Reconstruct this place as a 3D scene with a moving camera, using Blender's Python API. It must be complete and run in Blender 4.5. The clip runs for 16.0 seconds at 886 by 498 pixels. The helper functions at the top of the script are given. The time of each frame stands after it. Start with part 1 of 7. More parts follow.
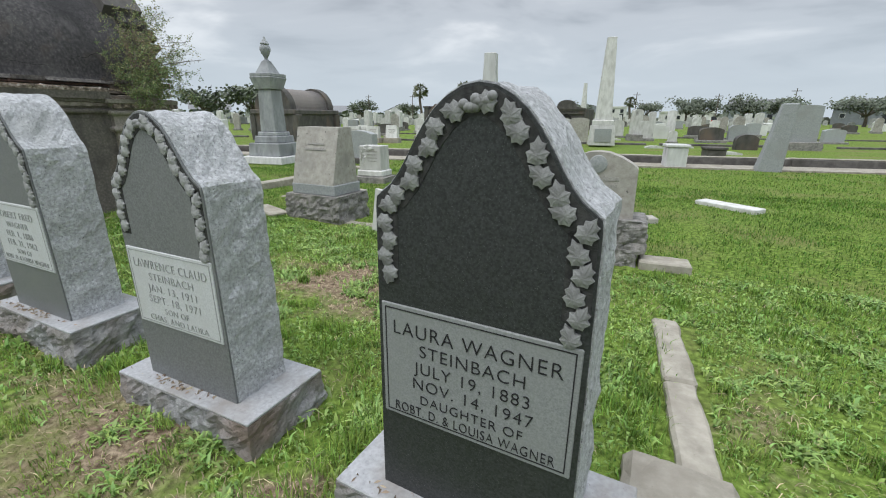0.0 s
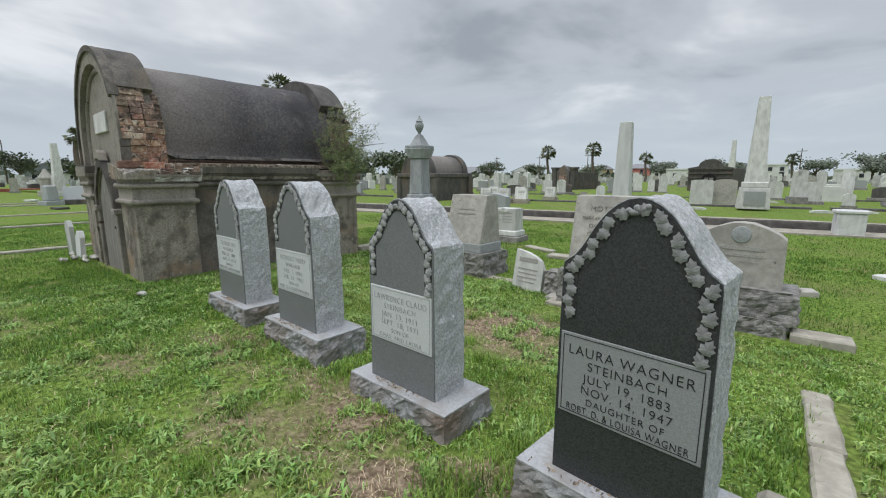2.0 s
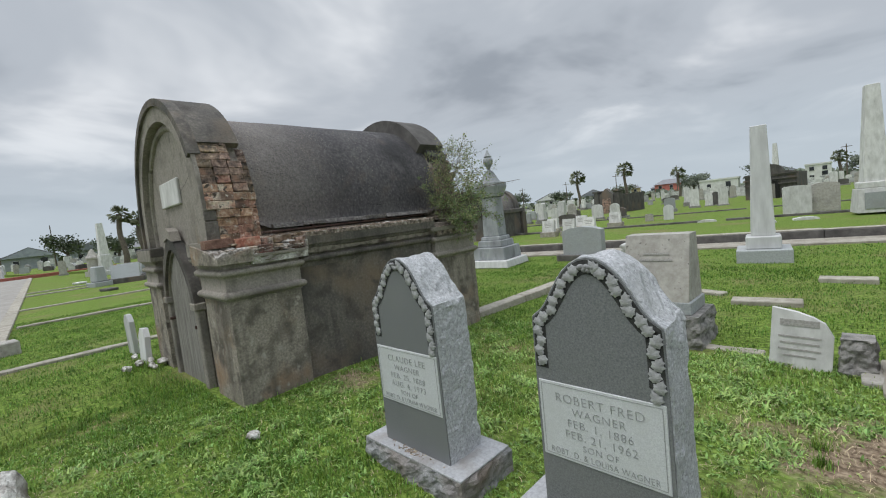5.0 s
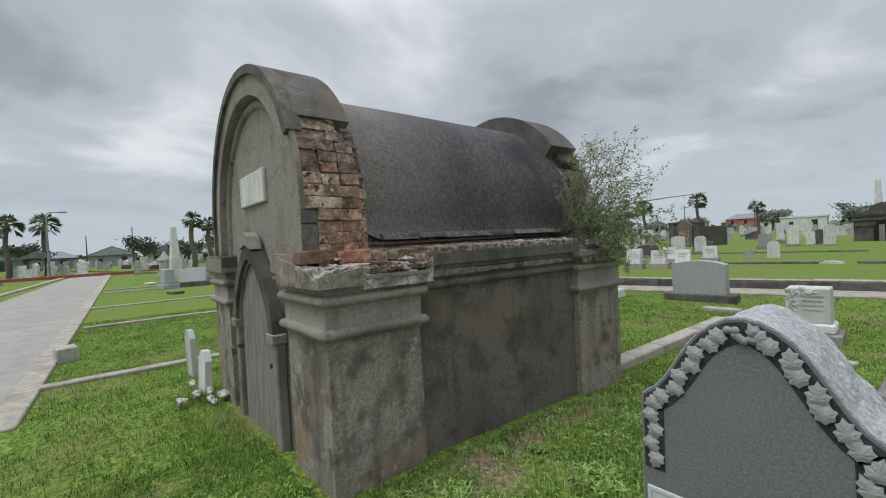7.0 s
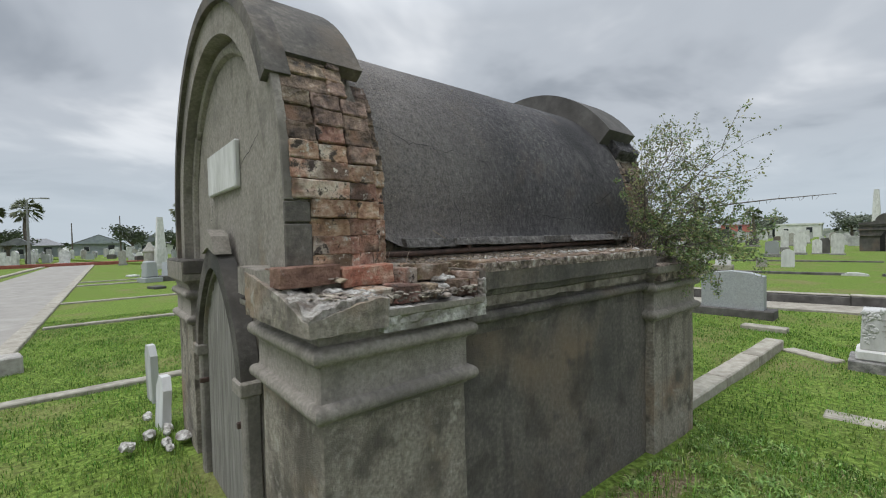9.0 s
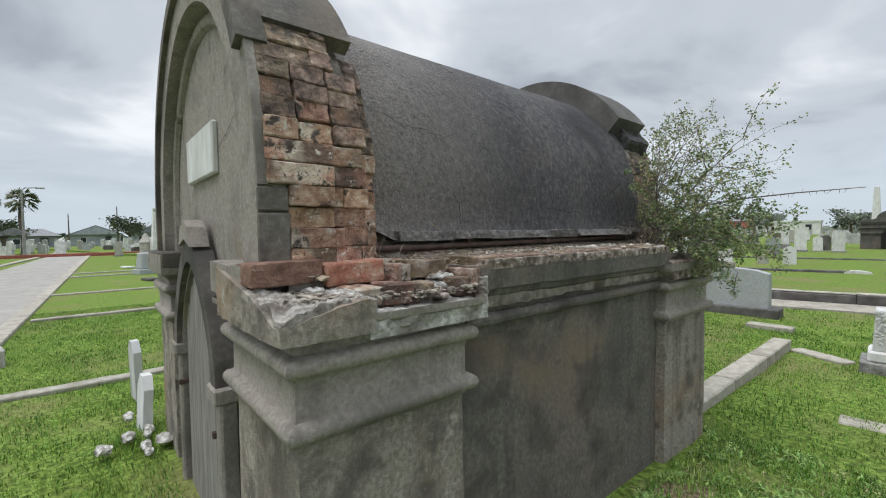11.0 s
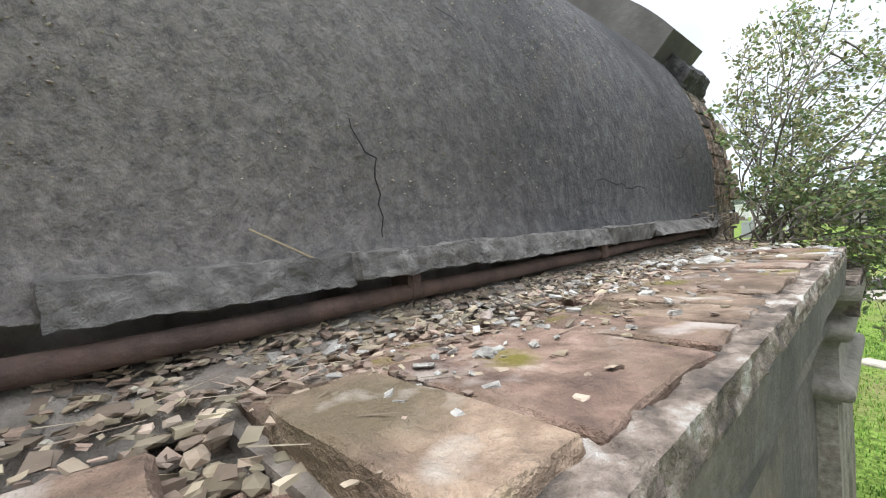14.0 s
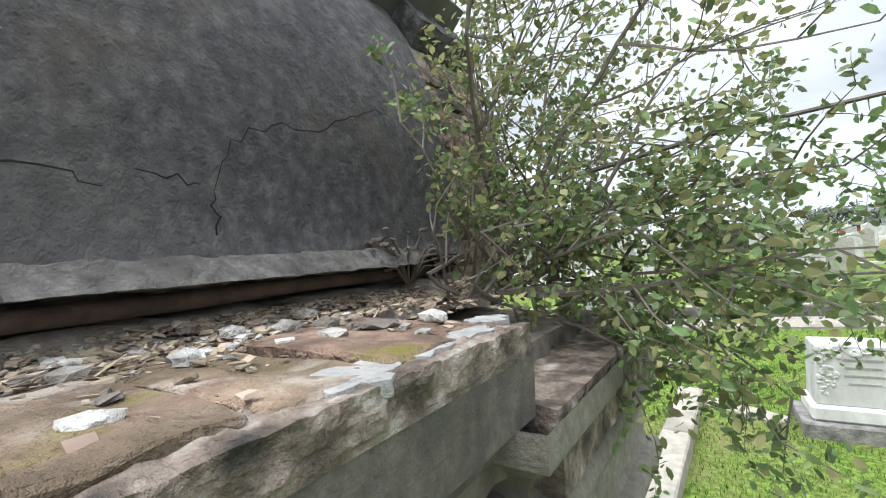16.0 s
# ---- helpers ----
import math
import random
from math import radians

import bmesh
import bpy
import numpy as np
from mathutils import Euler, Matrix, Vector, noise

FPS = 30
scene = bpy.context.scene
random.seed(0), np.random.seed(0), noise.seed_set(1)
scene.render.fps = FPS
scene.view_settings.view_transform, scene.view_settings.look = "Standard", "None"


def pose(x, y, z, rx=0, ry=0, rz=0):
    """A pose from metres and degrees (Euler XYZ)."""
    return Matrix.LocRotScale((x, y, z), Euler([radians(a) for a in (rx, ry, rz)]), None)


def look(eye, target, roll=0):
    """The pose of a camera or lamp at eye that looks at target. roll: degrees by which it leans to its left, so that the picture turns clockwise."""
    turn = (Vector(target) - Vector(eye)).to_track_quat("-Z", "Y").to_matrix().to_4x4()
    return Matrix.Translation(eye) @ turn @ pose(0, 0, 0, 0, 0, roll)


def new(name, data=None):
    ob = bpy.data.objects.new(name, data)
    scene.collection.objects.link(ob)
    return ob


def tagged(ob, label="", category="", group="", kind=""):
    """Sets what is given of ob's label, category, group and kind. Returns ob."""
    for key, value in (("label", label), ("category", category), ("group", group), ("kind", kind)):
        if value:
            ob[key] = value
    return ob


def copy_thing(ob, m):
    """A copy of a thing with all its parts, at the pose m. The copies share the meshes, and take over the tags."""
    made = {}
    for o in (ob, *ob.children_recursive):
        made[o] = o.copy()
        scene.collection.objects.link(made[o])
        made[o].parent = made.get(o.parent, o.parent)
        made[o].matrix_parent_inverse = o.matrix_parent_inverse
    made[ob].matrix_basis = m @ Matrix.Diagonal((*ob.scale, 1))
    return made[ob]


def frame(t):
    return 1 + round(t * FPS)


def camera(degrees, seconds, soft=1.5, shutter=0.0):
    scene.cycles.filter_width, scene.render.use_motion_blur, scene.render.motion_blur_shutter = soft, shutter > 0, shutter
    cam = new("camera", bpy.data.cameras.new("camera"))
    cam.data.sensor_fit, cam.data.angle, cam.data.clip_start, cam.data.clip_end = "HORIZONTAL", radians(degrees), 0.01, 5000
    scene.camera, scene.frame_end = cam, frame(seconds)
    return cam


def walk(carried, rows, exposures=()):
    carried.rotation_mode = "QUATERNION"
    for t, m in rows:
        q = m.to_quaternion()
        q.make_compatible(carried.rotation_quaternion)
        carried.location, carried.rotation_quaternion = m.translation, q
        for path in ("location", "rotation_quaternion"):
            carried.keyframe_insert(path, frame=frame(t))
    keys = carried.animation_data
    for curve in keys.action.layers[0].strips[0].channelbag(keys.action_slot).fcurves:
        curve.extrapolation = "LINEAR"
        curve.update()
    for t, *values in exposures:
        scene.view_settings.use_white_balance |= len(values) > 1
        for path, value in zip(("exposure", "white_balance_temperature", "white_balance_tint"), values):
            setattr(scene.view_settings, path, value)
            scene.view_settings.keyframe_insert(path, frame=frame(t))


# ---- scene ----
cam = camera(92.4, 16.0, soft=1.1)
PATH = [
    (0, (-0.344, 0.770, 1.336), (-1.159, 2.496, 0.740), 0.4),
    (0.2, (-0.222, 0.687, 1.373), (-1.159, 2.358, 0.798), -0.5),
    (0.5, (-0.018, 0.435, 1.437), (-1.062, 2.062, 0.925), -0.3),
    (0.75, (0.140, 0.200, 1.500), (-0.985, 1.790, 1.035), 0.3),
    (1, (0.169, 0.127, 1.519), (-0.954, 1.718, 1.062), 0.6),
    (1.5, (0.064, 0.135, 1.487), (-1.149, 1.674, 1.088), 0.5),
    (2, (-0.217, 0.156, 1.468), (-1.529, 1.627, 1.127), 0.0),
    (2.5, (-0.549, 0.153, 1.514), (-1.933, 1.573, 1.255), -1.3),
    (3, (-0.886, 0.121, 1.525), (-2.261, 1.557, 1.309), -2.9),
    (3.5, (-1.248, 0.178, 1.512), (-2.618, 1.623, 1.322), -4.5),
    (4, (-1.62, 0.217, 1.55), (-2.997, 1.656, 1.375), -6.0),
    (6.5, (-3.395, 0.403, 1.67), (-4.901, 1.716, 1.59), -4.0),
    (7, (-3.756, 0.483, 1.65), (-5.313, 1.738, 1.612), -2.9),
    (7.5, (-4.096, 0.551, 1.673), (-5.665, 1.791, 1.633), -2.1),
    (8, (-4.369, 0.672, 1.71), (-5.918, 1.936, 1.673), -1.7),
    (10.5, (-4.739, 0.966, 1.724), (-6.269, 2.253, 1.657), -1.2),
    (11, (-4.796, 0.986, 1.717), (-6.329, 2.268, 1.637), -0.8),
    (11.5, (-4.98, 0.995, 1.712), (-6.518, 2.271, 1.646), -1.5),
    (12, (-5.212, 1.025, 1.723), (-6.748, 2.305, 1.67), -2.3),
    (12.5, (-5.396, 1.193, 1.72), (-6.932, 2.474, 1.663), -2.7),
    (13, (-5.577, 1.473, 1.741), (-7.116, 2.75, 1.691), -3.6),
    (13.5, (-5.728, 1.728, 1.733), (-7.243, 3.032, 1.675), -4.1),
    (14, (-5.822, 2.022, 1.739), (-7.27, 3.399, 1.664), -4.3),
    (14.5, (-5.83, 2.379, 1.754), (-7.162, 3.867, 1.649), -4.4),
    (15, (-5.81, 2.73, 1.752), (-7.048, 4.299, 1.667), -4.6),
    (15.5, (-5.772, 3.016, 1.73), (-6.934, 4.643, 1.697), -4.6),
    (16, (-5.699, 3.279, 1.696), (-6.847, 4.917, 1.728), -4.4),
]
walk(cam, [(t, look(eye, target, roll)) for t, eye, target, roll in PATH],
     exposures=[(0, 0.25), (1.0, 0.15), (3.0, 0.12), (6.5, 0.05), (8.0, 0.08), (10.5, 0.27), (11.5, 0.40), (12.0, 0.47), (12.5, 0.6), (13.0, 0.76), (13.5, 1.12), (14.0, 1.18), (14.5, 1.28), (15.0, 1.22), (15.5, 1.10), (16.0, 1.06)])

# ---- world, sun, exposure ----
world = bpy.data.worlds.new("overcast_sky")
scene.world = world
world.use_nodes = True
wn, wl = world.node_tree.nodes, world.node_tree.links
wn.clear()


def wnode(kind, **kw):
    n = wn.new(kind)
    for k, v in kw.items():
        n.inputs[k].default_value = v
    return n


SUN_EL, SUN_ROT = radians(58), radians(200)
sky = wn.new("ShaderNodeTexSky")
sky.sky_type = "NISHITA"
sky.sun_disc = False
sky.sun_elevation, sky.sun_rotation = SUN_EL, SUN_ROT
coord = wn.new("ShaderNodeTexCoord")
sep = wn.new("ShaderNodeSeparateXYZ")
wl.new(coord.outputs["Generated"], sep.inputs[0])
up = wn.new("ShaderNodeMath")
up.operation = "MAXIMUM"
up.inputs[1].default_value = 0.0
wl.new(sep.outputs["Z"], up.inputs[0])
lift = wn.new("ShaderNodeMath")
lift.operation = "ADD"
lift.inputs[1].default_value = 0.16
wl.new(up.outputs[0], lift.inputs[0])
flat = []
for axis in ("X", "Y"):
    d = wn.new("ShaderNodeMath")
    d.operation = "DIVIDE"
    wl.new(sep.outputs[axis], d.inputs[0])
    wl.new(lift.outputs[0], d.inputs[1])
    flat.append(d)
comb = wn.new("ShaderNodeCombineXYZ")
wl.new(flat[0].outputs[0], comb.inputs[0])
wl.new(flat[1].outputs[0], comb.inputs[1])
cloud = wnode("ShaderNodeTexNoise", Scale=0.85, Detail=5.0, Roughness=0.52, Distortion=0.35)
wl.new(comb.outputs[0], cloud.inputs["Vector"])
ramp = wn.new("ShaderNodeValToRGB")
ramp.color_ramp.interpolation = "EASE"
ramp.color_ramp.elements[0].position, ramp.color_ramp.elements[0].color = 0.34, (0.36, 0.40, 0.455, 1)
ramp.color_ramp.elements[1].position, ramp.color_ramp.elements[1].color = 0.70, (0.92, 0.95, 0.99, 1)
e = ramp.color_ramp.elements.new(0.5)
e.color = (0.54, 0.585, 0.645, 1)
wl.new(cloud.outputs["Fac"], ramp.inputs[0])
# thin haze towards the horizon, brighter overhead as an overcast sky is
haze = wn.new("ShaderNodeMapRange")
haze.inputs["From Min"].default_value, haze.inputs["From Max"].default_value = 0.0, 0.26
haze.inputs["To Min"].default_value, haze.inputs["To Max"].default_value = 0.0, 1.0
haze.interpolation_type = "SMOOTHSTEP"
wl.new(sep.outputs["Z"], haze.inputs["Value"])
mixh = wn.new("ShaderNodeMix")
mixh.data_type = "RGBA"
mixh.inputs["A"].default_value = (0.56, 0.64, 0.715, 1)
wl.new(haze.outputs[0], mixh.inputs["Factor"])
wl.new(ramp.outputs[0], mixh.inputs["B"])
zen = wn.new("ShaderNodeMapRange")
zen.inputs["From Min"].default_value, zen.inputs["From Max"].default_value = 0.45, 1.0
zen.inputs["To Min"].default_value, zen.inputs["To Max"].default_value = 0.88, 2.6
wl.new(sep.outputs["Z"], zen.inputs["Value"])
bg1 = wn.new("ShaderNodeBackground")
wl.new(mixh.outputs["Result"], bg1.inputs["Color"])
wl.new(zen.outputs[0], bg1.inputs["Strength"])
bg2 = wn.new("ShaderNodeBackground")
bg2.inputs["Strength"].default_value = 0.05
wl.new(sky.outputs[0], bg2.inputs["Color"])
both = wn.new("ShaderNodeMixShader")
both.inputs[0].default_value = 0.94
wl.new(bg2.outputs[0], both.inputs[1])
wl.new(bg1.outputs[0], both.inputs[2])
wout = wn.new("ShaderNodeOutputWorld")
wl.new(both.outputs[0], wout.inputs[0])

sun = bpy.data.lights.new("sun", "SUN")
sun.energy, sun.angle, sun.color = 1.4, radians(40), (1.0, 0.985, 0.97)
sun_ob = new("sun", sun)
sun_ob.matrix_basis = look((0, 0, 30), (0.0 + 6 * math.sin(SUN_ROT + math.pi), 6 * math.cos(SUN_ROT + math.pi) * 0.8, 30 - 11))


# ---- materials ----
def mat(name, stops, scale=6.0, detail=6.0, rough=0.85, bump=0.2, bscale=None, spots=None, metal=0.0, stretch=(1, 1, 1), spec=0.35, vary=0.0, island=0.0,
        second=None, distort=0.0, bdist=0.01, thin=0.0, drift=None, streak=None):
    """stops: (position, colour) of a noise ramp. spots: (scale, threshold, width, colour). second: (scale, low, high, colour) of a larger stain."""
    m = bpy.data.materials.new(name)
    m.use_nodes = True
    nt = m.node_tree
    n, l = nt.nodes, nt.links
    b = n["Principled BSDF"]
    tc = n.new("ShaderNodeTexCoord")
    mp = n.new("ShaderNodeMapping")
    mp.inputs["Scale"].default_value = stretch
    l.new(tc.outputs["Object"], mp.inputs[0])
    vec = mp.outputs[0]
    info = None
    if vary or spots:
        info = n.new("ShaderNodeObjectInfo")
        off = n.new("ShaderNodeVectorMath")
        off.operation = "MULTIPLY_ADD"
        rv = n.new("ShaderNodeCombineXYZ")
        for k in range(3):
            l.new(info.outputs["Random"], rv.inputs[k])
        off.inputs[1].default_value = (37, 53, 71)
        l.new(rv.outputs[0], off.inputs[0])
        l.new(vec, off.inputs[2])
        vec = off.outputs[0]
        off2 = n.new("ShaderNodeVectorMath")
        off2.operation = "MULTIPLY_ADD"
        off2.inputs[1].default_value = (37, 53, 71)
        l.new(rv.outputs[0], off2.inputs[0])
        l.new(tc.outputs["Object"], off2.inputs[2])
        flatvec = off2.outputs[0]
    nz = n.new("ShaderNodeTexNoise")
    nz.inputs["Scale"].default_value, nz.inputs["Detail"].default_value, nz.inputs["Roughness"].default_value = scale, detail, 0.6
    nz.inputs["Distortion"].default_value = distort
    l.new(vec, nz.inputs["Vector"])
    r = n.new("ShaderNodeValToRGB")
    el = r.color_ramp.elements
    el[0].position, el[0].color = stops[0][0], (*stops[0][1], 1)
    el[1].position, el[1].color = stops[-1][0], (*stops[-1][1], 1)
    for p, c in stops[1:-1]:
        x = el.new(p)
        x.color = (*c, 1)
    l.new(nz.outputs["Fac"], r.inputs[0])
    col = r.outputs[0]
    if second:
        sets = second if isinstance(second, list) else [second]
        for sc, lo, hi, c in sets:
            z2 = n.new("ShaderNodeTexNoise")
            z2.inputs["Scale"].default_value, z2.inputs["Detail"].default_value = sc, 4.0
            l.new(vec, z2.inputs["Vector"])
            mr = n.new("ShaderNodeMapRange")
            mr.inputs["From Min"].default_value, mr.inputs["From Max"].default_value = lo, hi
            l.new(z2.outputs["Fac"], mr.inputs["Value"])
            mx = n.new("ShaderNodeMix")
            mx.data_type = "RGBA"
            l.new(mr.outputs[0], mx.inputs["Factor"])
            l.new(col, mx.inputs["A"])
            mx.inputs["B"].default_value = (*c, 1)
            col = mx.outputs["Result"]
    if streak:
        # run-off stains, drawn out along the height
        sc, lo, hi, c = streak
        sm = n.new("ShaderNodeMapping")
        sm.inputs["Scale"].default_value = (1, 1, 0.09)
        l.new(tc.outputs["Object"], sm.inputs[0])
        sz = n.new("ShaderNodeTexNoise")
        sz.inputs["Scale"].default_value, sz.inputs["Detail"].default_value = sc, 5.0
        l.new(sm.outputs[0], sz.inputs["Vector"])
        sr = n.new("ShaderNodeMapRange")
        sr.inputs["From Min"].default_value, sr.inputs["From Max"].default_value = lo, hi
        sr.inputs["To Max"].default_value = 0.75
        l.new(sz.outputs["Fac"], sr.inputs["Value"])
        sx = n.new("ShaderNodeMix")
        sx.data_type = "RGBA"
        l.new(sr.outputs[0], sx.inputs["Factor"])
        l.new(col, sx.inputs["A"])
        sx.inputs["B"].default_value = (*c, 1)
        col = sx.outputs["Result"]
    if drift:
        axis, lo, hi, c = drift
        sp = n.new("ShaderNodeSeparateXYZ")
        l.new(tc.outputs["Object"], sp.inputs[0])
        dr = n.new("ShaderNodeMapRange")
        dr.inputs["From Min"].default_value, dr.inputs["From Max"].default_value = lo, hi
        l.new(sp.outputs[axis], dr.inputs["Value"])
        dn = n.new("ShaderNodeTexNoise")
        dn.inputs["Scale"].default_value, dn.inputs["Detail"].default_value = 55.0, 12.0
        dn.inputs["Roughness"].default_value = 0.85
        l.new(tc.outputs["Object"], dn.inputs["Vector"])
        dm = n.new("ShaderNodeMath")
        dm.operation = "MULTIPLY"
        ds = n.new("ShaderNodeMapRange")
        ds.inputs["From Min"].default_value, ds.inputs["From Max"].default_value = 0.36, 0.68
        l.new(dn.outputs["Fac"], ds.inputs["Value"])
        l.new(dr.outputs[0], dm.inputs[0])
        l.new(ds.outputs[0], dm.inputs[1])
        mx = n.new("ShaderNodeMix")
        mx.data_type = "RGBA"
        l.new(dm.outputs[0], mx.inputs["Factor"])
        l.new(col, mx.inputs["A"])
        mx.inputs["B"].default_value = (*c, 1)
        col = mx.outputs["Result"]
    if spots:
        sets = spots if isinstance(spots, list) else [spots]
        for sc, th, wd, c in sets:
            z3 = n.new("ShaderNodeTexNoise")
            z3.inputs["Scale"].default_value, z3.inputs["Detail"].default_value = sc, 7.0
            z3.inputs["Roughness"].default_value = 0.68
            l.new(flatvec, z3.inputs["Vector"])
            mr = n.new("ShaderNodeMapRange")
            mr.inputs["From Min"].default_value, mr.inputs["From Max"].default_value = th, th + wd
            l.new(z3.outputs["Fac"], mr.inputs["Value"])
            mx = n.new("ShaderNodeMix")
            mx.data_type = "RGBA"
            l.new(mr.outputs[0], mx.inputs["Factor"])
            l.new(col, mx.inputs["A"])
            mx.inputs["B"].default_value = (*c, 1)
            col = mx.outputs["Result"]
    if vary or island:
        src = info.outputs["Random"] if vary else n.new("ShaderNodeNewGeometry").outputs["Random Per Island"]
        amt = vary or island
        hs = n.new("ShaderNodeHueSaturation")
        mr = n.new("ShaderNodeMapRange")
        mr.inputs["To Min"].default_value, mr.inputs["To Max"].default_value = 1 - amt, 1 + amt
        l.new(src, mr.inputs["Value"])
        l.new(mr.outputs[0], hs.inputs["Value"])
        mr2 = n.new("ShaderNodeMapRange")
        mr2.inputs["To Min"].default_value, mr2.inputs["To Max"].default_value = 0.5 - amt * 0.05, 0.5 + amt * 0.05
        wv = n.new("ShaderNodeMath")
        wv.operation = "FRACT"
        ml = n.new("ShaderNodeMath")
        ml.operation = "MULTIPLY"
        ml.inputs[1].default_value = 7.31
        l.new(src, ml.inputs[0])
        l.new(ml.outputs[0], wv.inputs[0])
        l.new(wv.outputs[0], mr2.inputs["Value"])
        l.new(mr2.outputs[0], hs.inputs["Hue"])
        l.new(col, hs.inputs["Color"])
        col = hs.outputs[0]
    l.new(col, b.inputs["Base Color"])
    b.inputs["Roughness"].default_value = rough
    b.inputs["Metallic"].default_value = metal
    b.inputs["Specular IOR Level"].default_value = spec
    if bump:
        z4 = n.new("ShaderNodeTexNoise")
        z4.inputs["Scale"].default_value, z4.inputs["Detail"].default_value = bscale or scale * 6, 6.0
        z4.inputs["Roughness"].default_value = 0.65
        l.new(vec, z4.inputs["Vector"])
        bp = n.new("ShaderNodeBump")
        bp.inputs["Strength"].default_value, bp.inputs["Distance"].default_value = bump, bdist
        l.new(z4.outputs["Fac"], bp.inputs["Height"])
        l.new(bp.outputs[0], b.inputs["Normal"])
    if thin:
        tr = n.new("ShaderNodeBsdfTranslucent")
        l.new(col, tr.inputs["Color"])
        ms = n.new("ShaderNodeMixShader")
        ms.inputs[0].default_value = thin
        l.new(b.outputs[0], ms.inputs[1])
        l.new(tr.outputs[0], ms.inputs[2])
        l.new(ms.outputs[0], n["Material Output"].inputs["Surface"])
    return m


M = {}
M["granite_rough"] = mat("rough_grey_granite", [(0.3, (0.33, 0.335, 0.345)), (0.5, (0.52, 0.53, 0.545)), (0.7, (0.72, 0.73, 0.745))], scale=75, bump=1.0, bscale=85, spots=(160, 0.6, 0.05, (0.12, 0.12, 0.13)), second=[(3, 0.55, 0.8, (0.40, 0.41, 0.40)), (22, 0.58, 0.74, (0.38, 0.385, 0.39))], bdist=0.014)
M["granite_dark"] = mat("dark_polished_granite", [(0.35, (0.018, 0.02, 0.021)), (0.65, (0.05, 0.053, 0.055))], scale=160, rough=0.38, bump=0.03, spots=(330, 0.62, 0.06, (0.20, 0.21, 0.21)), spec=0.4)
# polished granite with the reflected sky mixed into its base colour as grey
M["granite_sky_grey"] = mat("sky_greyed_polished_granite", [(0.35, (0.122, 0.128, 0.132)), (0.65, (0.207, 0.213, 0.217))], scale=150, rough=0.45, bump=0.03, spots=(330, 0.62, 0.06, (0.3, 0.3, 0.3)), second=(2.2, 0.5, 0.8, (0.19, 0.195, 0.19)))
M["granite_panel"] = mat("pale_steeled_granite_panel", [(0.35, (0.46, 0.475, 0.48)), (0.65, (0.60, 0.615, 0.62))], scale=220, rough=0.7, bump=0.05, second=(4, 0.5, 0.8, (0.48, 0.49, 0.48)))
M["granite_panel_dark"] = mat("steeled_granite_panel", [(0.35, (0.20, 0.21, 0.21)), (0.65, (0.29, 0.30, 0.30))], scale=220, rough=0.65, bump=0.05, second=(4, 0.5, 0.8, (0.24, 0.25, 0.24)))
M["granite_leaf"] = mat("carved_granite_leaf", [(0.3, (0.18, 0.183, 0.18)), (0.7, (0.38, 0.385, 0.38))], scale=60, bump=0.3, second=(14, 0.5, 0.7, (0.12, 0.12, 0.117)))
# carved leaf again, lightened for the sun caught on the other three stones
M["granite_leaf_lit"] = mat("carved_sunlit_granite_leaf", [(0.3, (0.25, 0.254, 0.252)), (0.7, (0.48, 0.485, 0.48))], scale=60, bump=0.3, second=(14, 0.52, 0.75, (0.18, 0.18, 0.176)))
# near-black colour holding the shade and dirt in the wreath's leaf gaps
M["granite_gap_shade"] = mat("dark_granite_gap_shade", [(0.35, (0.022, 0.022, 0.022)), (0.65, (0.06, 0.06, 0.058))], scale=50, rough=0.8, bump=0.4)
M["grass_lush"] = mat("lush_grass_blade", [(0.3, (0.082, 0.18, 0.024)), (0.7, (0.18, 0.315, 0.052))], scale=1.1, bump=0, rough=0.5, island=0.5, second=[(1.3, 0.52, 0.70, (0.20, 0.29, 0.06)), (6.0, 0.52, 0.64, (0.075, 0.155, 0.022))], spec=0.25, thin=0.25)
M["granite_base"] = mat("sawn_grey_granite_base", [(0.3, (0.30, 0.305, 0.315)), (0.7, (0.47, 0.475, 0.49))], scale=60, rough=0.5, bump=0.1, second=[(5, 0.5, 0.75, (0.28, 0.26, 0.24))], spots=(90, 0.66, 0.03, (0.12, 0.1, 0.08)))
M["granite_base_rough"] = mat("rock_faced_granite_base", [(0.3, (0.17, 0.168, 0.168)), (0.7, (0.44, 0.44, 0.445))], scale=24, detail=9.0, bump=0.9, bscale=45, second=(3, 0.45, 0.7, (0.21, 0.165, 0.135)), spots=(70, 0.64, 0.05, (0.08, 0.075, 0.07)), bdist=0.016)
M["ink"] = mat("engraved_dark_letter", [(0.4, (0.012, 0.012, 0.013)), (0.6, (0.025, 0.025, 0.026))], scale=80, bump=0)
M["ink_pale"] = mat("engraved_weathered_letter", [(0.4, (0.25, 0.26, 0.255)), (0.6, (0.35, 0.36, 0.35))], scale=80, bump=0)
M["marble_far"] = mat("pale_far_stone", [(0.3, (0.30, 0.30, 0.29)), (0.7, (0.58, 0.58, 0.57))], scale=3, bump=0, island=0.35)
M["whitewash"] = mat("flaking_whitewash", [(0.3, (0.33, 0.325, 0.31)), (0.7, (0.60, 0.60, 0.58))], scale=40, detail=10.0, bump=0.8, spots=[(30, 0.60, 0.04, (0.3, 0.29, 0.27))])
M["ink_mid"] = mat("weathered_cut_letter", [(0.4, (0.13, 0.125, 0.115)), (0.6, (0.22, 0.21, 0.19))], scale=60, bump=0)
M["ink_soft"] = mat("worn_shallow_letter", [(0.4, (0.29, 0.28, 0.26)), (0.6, (0.39, 0.375, 0.35))], scale=60, bump=0)
